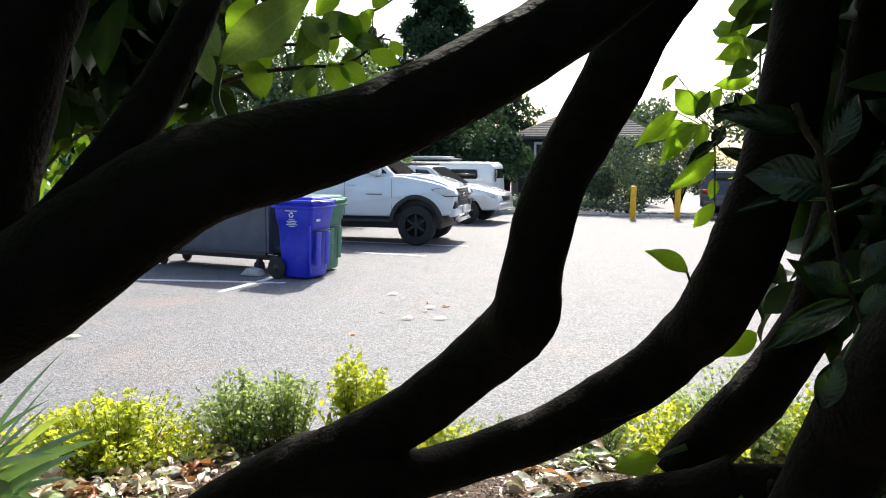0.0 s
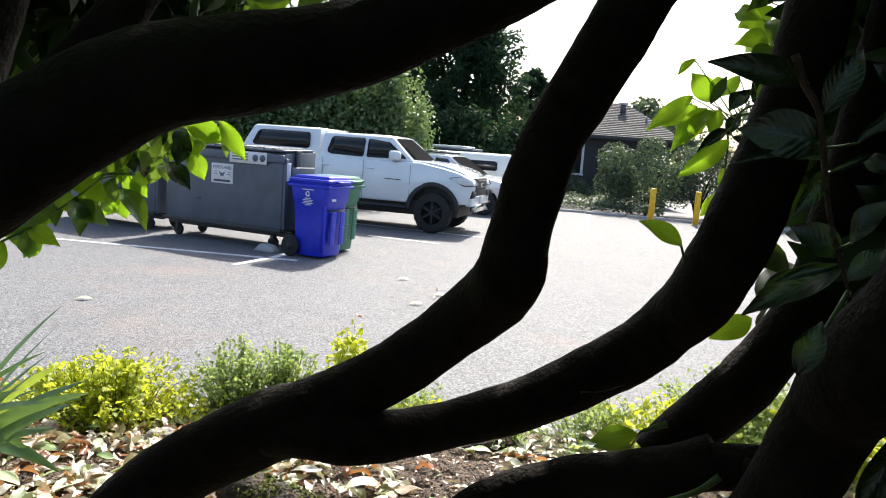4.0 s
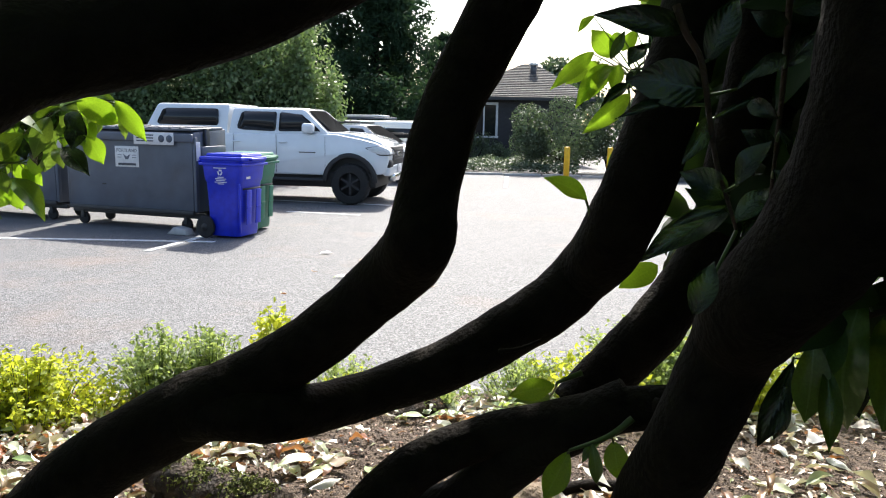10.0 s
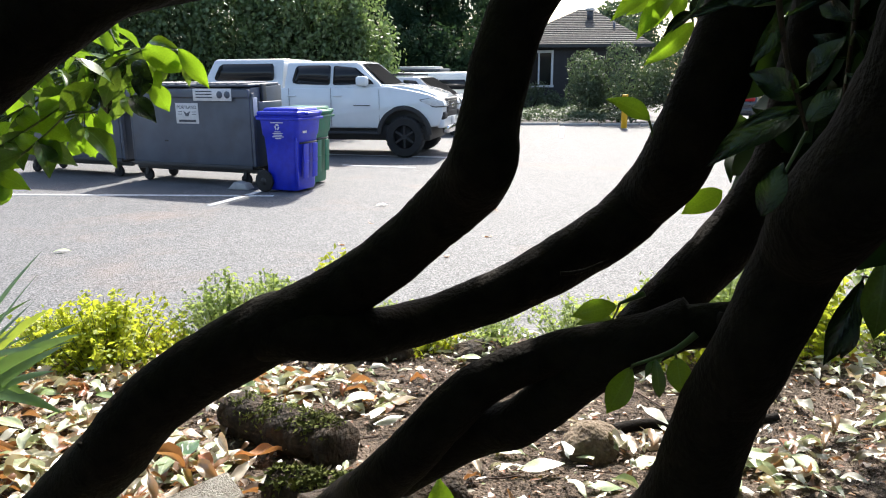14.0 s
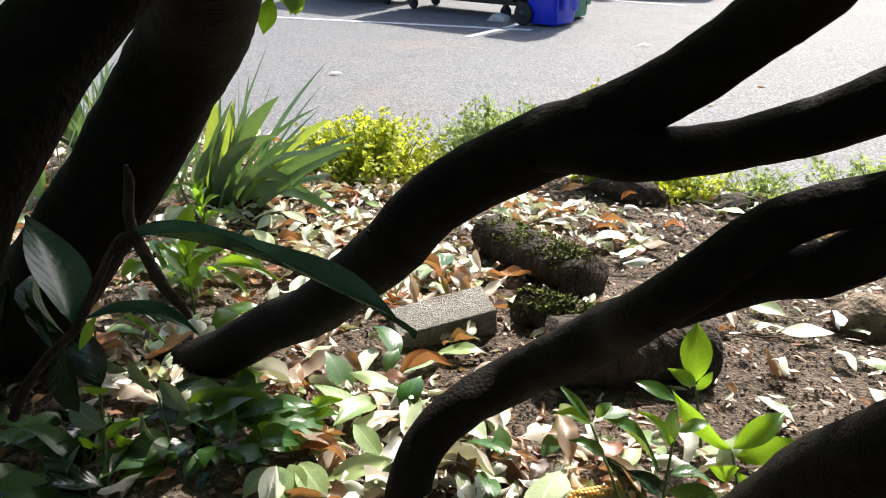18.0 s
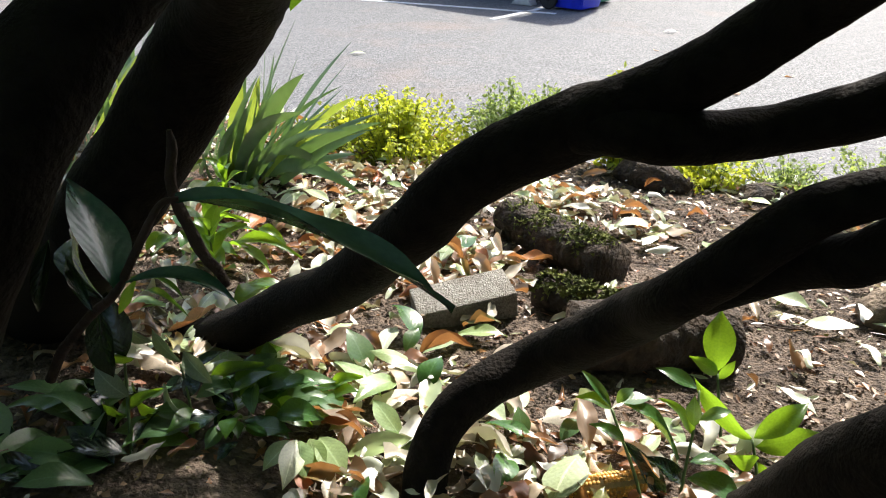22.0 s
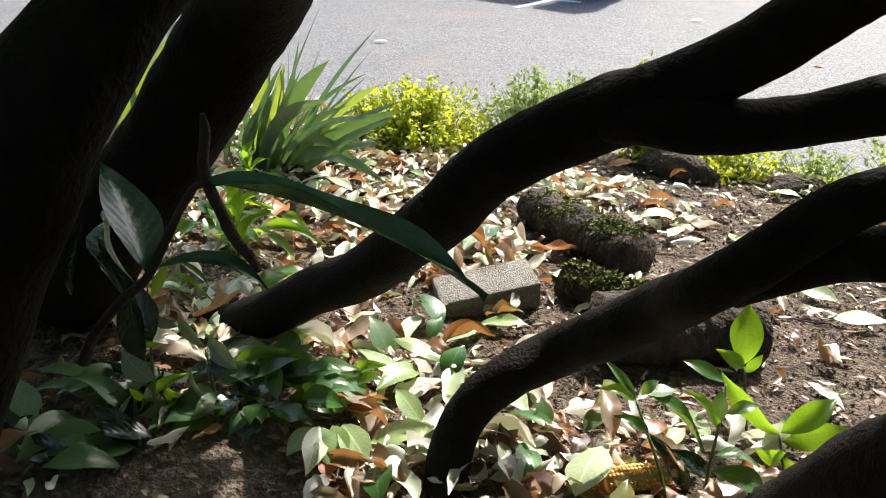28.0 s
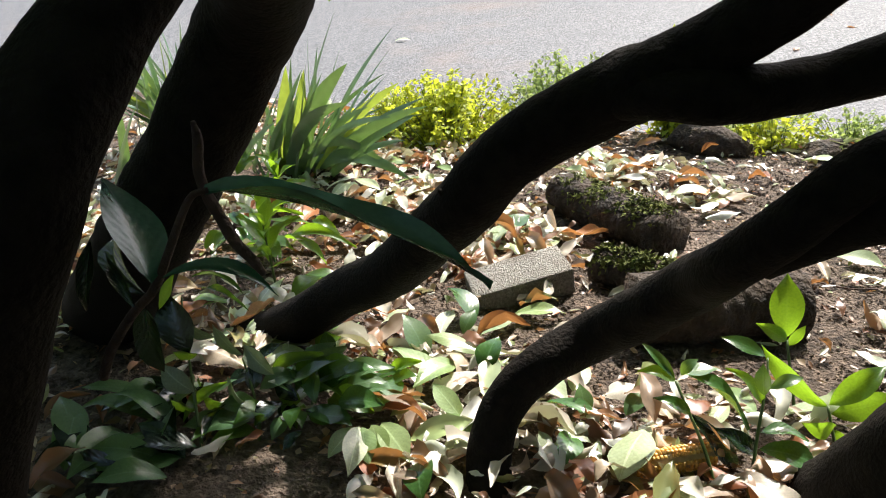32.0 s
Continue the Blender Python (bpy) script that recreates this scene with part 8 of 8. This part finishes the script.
def young(name, label, stem, leaves, meshes, ups=UPS, r=0.0026, fuller=0):
    """A young plant: a stem through its points and leaves from stalk to tip; fuller: more leaves among them."""
    for _ in range(fuller):
        for a, b, c, d, e, f, w in leaves[:12]:
            u, v, k = RNG.uniform(-0.045, 0.045), RNG.uniform(-0.03, 0.04), RNG.uniform(0.7, 1.0)
            turn = Matrix.Rotation(RNG.uniform(-0.8, 0.8), 3, "Z") @ Vector((d - a, e - b, f - c)) * k
            leaves = leaves + [(a + u, b + v, c + 0.004, a + u + turn.x, b + v + turn.y, c + turn.z + RNG.uniform(0, 0.02), w * k)]
    t = thing(name, label, "seedling", pose(0, 0, 0))
    part("stem", tube([(*p, r * (1 - 0.12 * i)) for i, p in enumerate(stem)], 7, 5, 0.05, 60), M_STEM, t)
    for k, (a, b, c, d, e, f, w) in enumerate(leaves):
        leaf_at(t, (a, b, c), (d, e, f), w * (1.3 if ups is LIT else 1.1), k, ups[(k * 3) % 5], meshes=meshes[k % len(meshes)])
    return t


def lying(label, leaves, meshes):
    """Single fallen leaves, each from stalk to tip."""
    for k, (a, b, c, d, e, f, w) in enumerate(leaves):
        ob = leaf_at(None, (a, b, c), (d, e, f), w * 1.25, k, LIT[(k * 3) % 5], "fallen_leaf", meshes=meshes[k % len(meshes)])
        tagged(ob, label, "fallen leaf", "fallen leaves")


young("laurel_seedling", "thin laurel sprout with silvery leaves in the shade",
      [(-0.737, 0.543, 0.785), (-0.760, 0.572, 0.834), (-0.783, 0.602, 0.884), (-0.806, 0.630, 0.931), (-0.821, 0.653, 0.962)],
      [(-0.760, 0.601, 0.910, -0.787, 0.584, 0.920, 0.022),
       (-0.763, 0.580, 0.860, -0.806, 0.574, 0.902, 0.033),
       (-0.765, 0.594, 0.916, -0.807, 0.618, 0.998, 0.051),
       (-0.802, 0.634, 0.942, -0.762, 0.643, 0.911, 0.022),
       (-0.769, 0.583, 0.837, -0.726, 0.609, 0.865, 0.017),
       (-0.762, 0.572, 0.833, -0.794, 0.562, 0.852, 0.020)],
      [UNIT, SILVER, SHADED, SILVER, UNIT], FACING)
young("laurel_seedling", "thin laurel sprout with two silvery leaves at its top",
      [(-0.690, 0.609, 0.779), (-0.705, 0.629, 0.805), (-0.720, 0.645, 0.824), (-0.747, 0.667, 0.862)],
      [(-0.726, 0.648, 0.884, -0.765, 0.645, 0.932, 0.027),
       (-0.680, 0.654, 0.856, -0.734, 0.663, 0.892, 0.026),
       (-0.726, 0.646, 0.822, -0.721, 0.674, 0.854, 0.025),
       (-0.722, 0.632, 0.798, -0.796, 0.618, 0.846, 0.025),
       (-0.702, 0.622, 0.807, -0.747, 0.631, 0.852, 0.026)],
      [SILVER, SILVER, SHADED, UNIT], FACING)
young("laurel_seedling", "low laurel with broad dull green leaves in the shade",
      [(-0.760, 0.511, 0.788), (-0.767, 0.525, 0.798), (-0.774, 0.539, 0.805)],
      [(-0.747, 0.513, 0.800, -0.815, 0.432, 0.827, 0.047),
       (-0.830, 0.562, 0.795, -0.951, 0.526, 0.819, 0.034),
       (-0.902, 0.625, 0.789, -0.917, 0.534, 0.818, 0.035),
       (-0.812, 0.603, 0.791, -0.766, 0.495, 0.821, 0.038),
       (-0.825, 0.609, 0.791, -0.799, 0.525, 0.819, 0.035),
       (-0.845, 0.452, 0.805, -0.945, 0.487, 0.835, 0.037),
       (-0.850, 0.522, 0.799, -0.834, 0.410, 0.829, 0.047),
       (-0.763, 0.527, 0.798, -0.837, 0.496, 0.821, 0.031),
       (-0.769, 0.459, 0.805, -0.865, 0.435, 0.827, 0.033),
       (-0.877, 0.497, 0.801, -0.877, 0.429, 0.827, 0.034)],
      [BROAD, BROAD, SHADED], LIT, fuller=2)
young("laurel_seedling", "low laurel with broad ribbed green leaves",
      [(-0.674, 0.588, 0.781), (-0.682, 0.601, 0.788), (-0.690, 0.616, 0.799)],
      [(-0.704, 0.621, 0.798, -0.742, 0.551, 0.814, 0.044),
       (-0.690, 0.604, 0.789, -0.722, 0.540, 0.800, 0.026),
       (-0.750, 0.636, 0.806, -0.731, 0.543, 0.815, 0.020),
       (-0.710, 0.648, 0.825, -0.667, 0.691, 0.831, 0.029),
       (-0.715, 0.676, 0.823, -0.647, 0.731, 0.848, 0.025),
       (-0.677, 0.654, 0.805, -0.629, 0.620, 0.798, 0.028),
       (-0.651, 0.630, 0.807, -0.656, 0.595, 0.790, 0.027),
       (-0.650, 0.659, 0.804, -0.689, 0.662, 0.824, 0.024)],
      [BROAD, UNIT, SHADED], LIT, fuller=2)
young("laurel_seedling", "young laurel rosette with sunlit glossy leaves",
      [(-0.642, 0.672, 0.773), (-0.650, 0.685, 0.782), (-0.658, 0.699, 0.790)],
      [(-0.693, 0.703, 0.800, -0.670, 0.795, 0.822, 0.036),
       (-0.649, 0.695, 0.811, -0.599, 0.758, 0.825, 0.039),
       (-0.639, 0.674, 0.813, -0.601, 0.742, 0.817, 0.030),
       (-0.633, 0.734, 0.797, -0.552, 0.775, 0.814, 0.026),
       (-0.621, 0.689, 0.801, -0.538, 0.685, 0.802, 0.041),
       (-0.633, 0.652, 0.805, -0.549, 0.644, 0.806, 0.037),
       (-0.589, 0.735, 0.787, -0.502, 0.709, 0.790, 0.039),
       (-0.727, 0.818, 0.780, -0.702, 0.877, 0.794, 0.044),
       (-0.677, 0.752, 0.796, -0.676, 0.788, 0.822, 0.035),
       (-0.620, 0.743, 0.787, -0.607, 0.789, 0.802, 0.031),
       (-0.589, 0.759, 0.785, -0.539, 0.799, 0.801, 0.024),
       (-0.645, 0.681, 0.812, -0.700, 0.702, 0.830, 0.028)],
      [BROAD, UNIT, GLOSS], LIT, fuller=2)
young("fallen_spray", "fallen spray of pale laurel leaves on the litter",
      [(-0.572, 0.707, 0.770), (-0.579, 0.709, 0.756), (-0.587, 0.710, 0.742)],
      [(-0.544, 0.646, 0.805, -0.558, 0.592, 0.792, 0.027),
       (-0.540, 0.645, 0.808, -0.512, 0.570, 0.796, 0.028),
       (-0.532, 0.644, 0.810, -0.496, 0.598, 0.796, 0.028),
       (-0.524, 0.655, 0.808, -0.480, 0.614, 0.794, 0.028),
       (-0.516, 0.666, 0.804, -0.449, 0.623, 0.793, 0.033),
       (-0.520, 0.696, 0.791, -0.488, 0.721, 0.799, 0.032),
       (-0.549, 0.697, 0.791, -0.531, 0.731, 0.798, 0.029)],
      [FADED], LIT, 0.0018)
lying("green laurel leaf lying beside the concrete paver", [(-0.552, 0.870, 0.761, -0.606, 0.900, 0.822, 0.054),
       (-0.529, 1.010, 0.752, -0.604, 1.065, 0.777, 0.043),
       (-0.497, 0.966, 0.758, -0.449, 1.062, 0.757, 0.029),
       (-0.438, 0.850, 0.767, -0.440, 0.918, 0.800, 0.037),
       (-0.521, 0.949, 0.768, -0.518, 0.997, 0.789, 0.033),
       (-0.636, 1.402, 0.716, -0.594, 1.494, 0.735, 0.047),
       (-0.555, 1.409, 0.715, -0.504, 1.458, 0.731, 0.039)], [BROAD, GLOSS, FADED, GLOSS])
lying("glossy fallen leaf lying beside the corn cob", [(-0.267, 0.807, 0.771, -0.283, 0.835, 0.808, 0.038),
       (-0.329, 0.803, 0.781, -0.234, 0.787, 0.778, 0.026),
       (-0.179, 0.786, 0.793, -0.189, 0.686, 0.792, 0.056),
       (-0.428, 0.630, 0.797, -0.399, 0.563, 0.798, 0.053),
       (-0.288, 0.718, 0.779, -0.309, 0.732, 0.798, 0.026),
       (-0.216, 0.835, 0.768, -0.195, 0.879, 0.784, 0.025),
       (-0.273, 0.763, 0.775, -0.267, 0.688, 0.782, 0.032)], [BROAD, GLOSS, FADED, GLOSS, FADED])
young("laurel_seedling", "low green laurel leaves behind the leaning stem",
      [(-1.044, 1.105, 0.733), (-1.059, 1.117, 0.745), (-1.080, 1.127, 0.757)],
      [(-1.155, 1.139, 0.750, -1.020, 1.142, 0.760, 0.051),
       (-1.247, 1.225, 0.782, -1.164, 1.167, 0.732, 0.027),
       (-1.174, 1.235, 0.771, -1.044, 1.270, 0.758, 0.020),
       (-0.852, 1.045, 0.759, -0.873, 0.931, 0.769, 0.045),
       (-0.895, 0.846, 0.807, -1.020, 0.868, 0.819, 0.010),
       (-1.019, 0.912, 0.771, -1.023, 0.833, 0.788, 0.039),
       (-1.178, 1.042, 0.789, -1.166, 1.101, 0.806, 0.027),
       (-1.226, 1.194, 0.755, -1.245, 1.089, 0.725, 0.040),
       (-1.079, 1.194, 0.755, -0.908, 1.221, 0.743, 0.023),
       (-1.491, 1.509, 0.746, -1.464, 1.573, 0.780, 0.054),
       (-1.497, 1.688, 0.730, -1.412, 1.671, 0.721, 0.041),
       (-0.964, 1.248, 0.740, -1.046, 1.233, 0.751, 0.026)],
      [UNIT, GLOSS, UNIT], LIT, fuller=1)
young("laurel_seedling", "young laurel with dark twisted leaves beside the corn",
      [(-0.082, 0.744, 0.766), (-0.102, 0.768, 0.803), (-0.129, 0.790, 0.843), (-0.147, 0.808, 0.867)],
      [(-0.147, 0.800, 0.876, -0.195, 0.811, 0.916, 0.013),
       (-0.147, 0.804, 0.870, -0.191, 0.784, 0.890, 0.021),
       (-0.140, 0.801, 0.885, -0.097, 0.826, 0.886, 0.022),
       (-0.140, 0.797, 0.886, -0.122, 0.808, 0.908, 0.015),
       (-0.137, 0.799, 0.889, -0.054, 0.789, 0.828, 0.031),
       (-0.125, 0.794, 0.831, -0.060, 0.789, 0.750, 0.027),
       (-0.122, 0.781, 0.839, -0.168, 0.769, 0.864, 0.018)],
      [GLOSS, UNIT, GLOSS, BROAD, GLOSS, SHADED], UPS)
young("laurel_seedling", "young laurel with curled glossy leaves on a dark stem",
      [(-0.040, 0.759, 0.765), (-0.043, 0.789, 0.800), (-0.042, 0.823, 0.838), (-0.041, 0.851, 0.866), (-0.044, 0.872, 0.883)],
      [(-0.047, 0.859, 0.894, -0.102, 0.851, 0.917, 0.020),
       (-0.042, 0.829, 0.837, -0.091, 0.841, 0.878, 0.020),
       (-0.042, 0.823, 0.860, -0.048, 0.839, 0.897, 0.019),
       (-0.038, 0.832, 0.864, -0.000, 0.853, 0.876, 0.016),
       (-0.040, 0.790, 0.828, 0.015, 0.803, 0.819, 0.029),
       (-0.040, 0.797, 0.784, -0.093, 0.783, 0.825, 0.025),
       (-0.039, 0.776, 0.813, 0.031, 0.796, 0.787, 0.032)],
      [GLOSS, UNIT, GLOSS, BROAD, GLOSS, SHADED], UPS)
young("laurel_seedling", "young laurel with bright sunlit yellow-green leaves",
      [(0.054, 0.860, 0.756), (0.046, 0.880, 0.776), (0.036, 0.902, 0.802)],
      [(0.033, 0.885, 0.815, -0.054, 0.890, 0.891, 0.027),
       (0.036, 0.894, 0.811, 0.096, 0.940, 0.856, 0.034),
       (0.042, 0.908, 0.786, 0.127, 0.948, 0.807, 0.036),
       (0.047, 0.883, 0.788, 0.007, 0.862, 0.797, 0.026),
       (0.047, 0.887, 0.776, 0.090, 0.884, 0.749, 0.031)],
      [UNIT], FACING)
young("laurel_seedling", "young laurel with one tall sunlit leaf",
      [(-0.000, 0.944, 0.748), (-0.011, 0.973, 0.786), (-0.023, 1.003, 0.829)],
      [(-0.025, 0.990, 0.841, -0.035, 1.036, 0.920, 0.044),
       (-0.024, 0.987, 0.838, -0.066, 0.983, 0.862, 0.022),
       (-0.020, 1.006, 0.818, -0.001, 1.019, 0.848, 0.015)],
      [UNIT], FACING)
young("laurel_seedling", "young laurel leaf lit from behind beside a stem",
      [(0.147, 0.946, 0.748), (0.143, 0.968, 0.769), (0.140, 0.989, 0.787)],
      [(0.136, 0.964, 0.806, 0.198, 0.999, 0.834, 0.035),
       (0.142, 0.985, 0.777, 0.113, 0.958, 0.744, 0.024)],
      [UNIT], FACING)
young("tall_herb", "tall pale woolly-leaved herb standing in the bed",
      [(-1.786, 1.912, 0.600), (-1.786, 1.949, 1.309), (-1.786, 1.996, 1.479), (-1.782, 2.039, 1.632), (-1.781, 2.077, 1.768), (-1.780, 2.110, 1.887)],
      [(-1.782, 1.985, 1.436, -1.864, 1.949, 1.568, 0.123),
       (-1.782, 1.988, 1.445, -1.852, 1.995, 1.533, 0.088),
       (-1.776, 1.998, 1.479, -1.753, 2.089, 1.593, 0.106),
       (-1.781, 1.978, 1.411, -1.845, 1.921, 1.451, 0.106),
       (-1.774, 2.018, 1.547, -1.720, 2.053, 1.629, 0.081),
       (-1.785, 2.025, 1.581, -1.899, 2.081, 1.689, 0.081),
       (-1.779, 2.040, 1.632, -1.695, 2.028, 1.711, 0.071),
       (-1.783, 2.048, 1.666, -1.840, 2.064, 1.770, 0.071),
       (-1.780, 1.960, 1.343, -1.732, 2.046, 1.422, 0.123),
       (-1.780, 1.955, 1.326, -1.876, 1.887, 1.353, 0.141),
       (-1.775, 1.942, 1.275, -1.676, 1.974, 1.305, 0.141),
       (-1.782, 1.936, 1.258, -1.939, 1.947, 1.240, 0.141)],
      [SILVER, BROAD], FACING, 0.011)
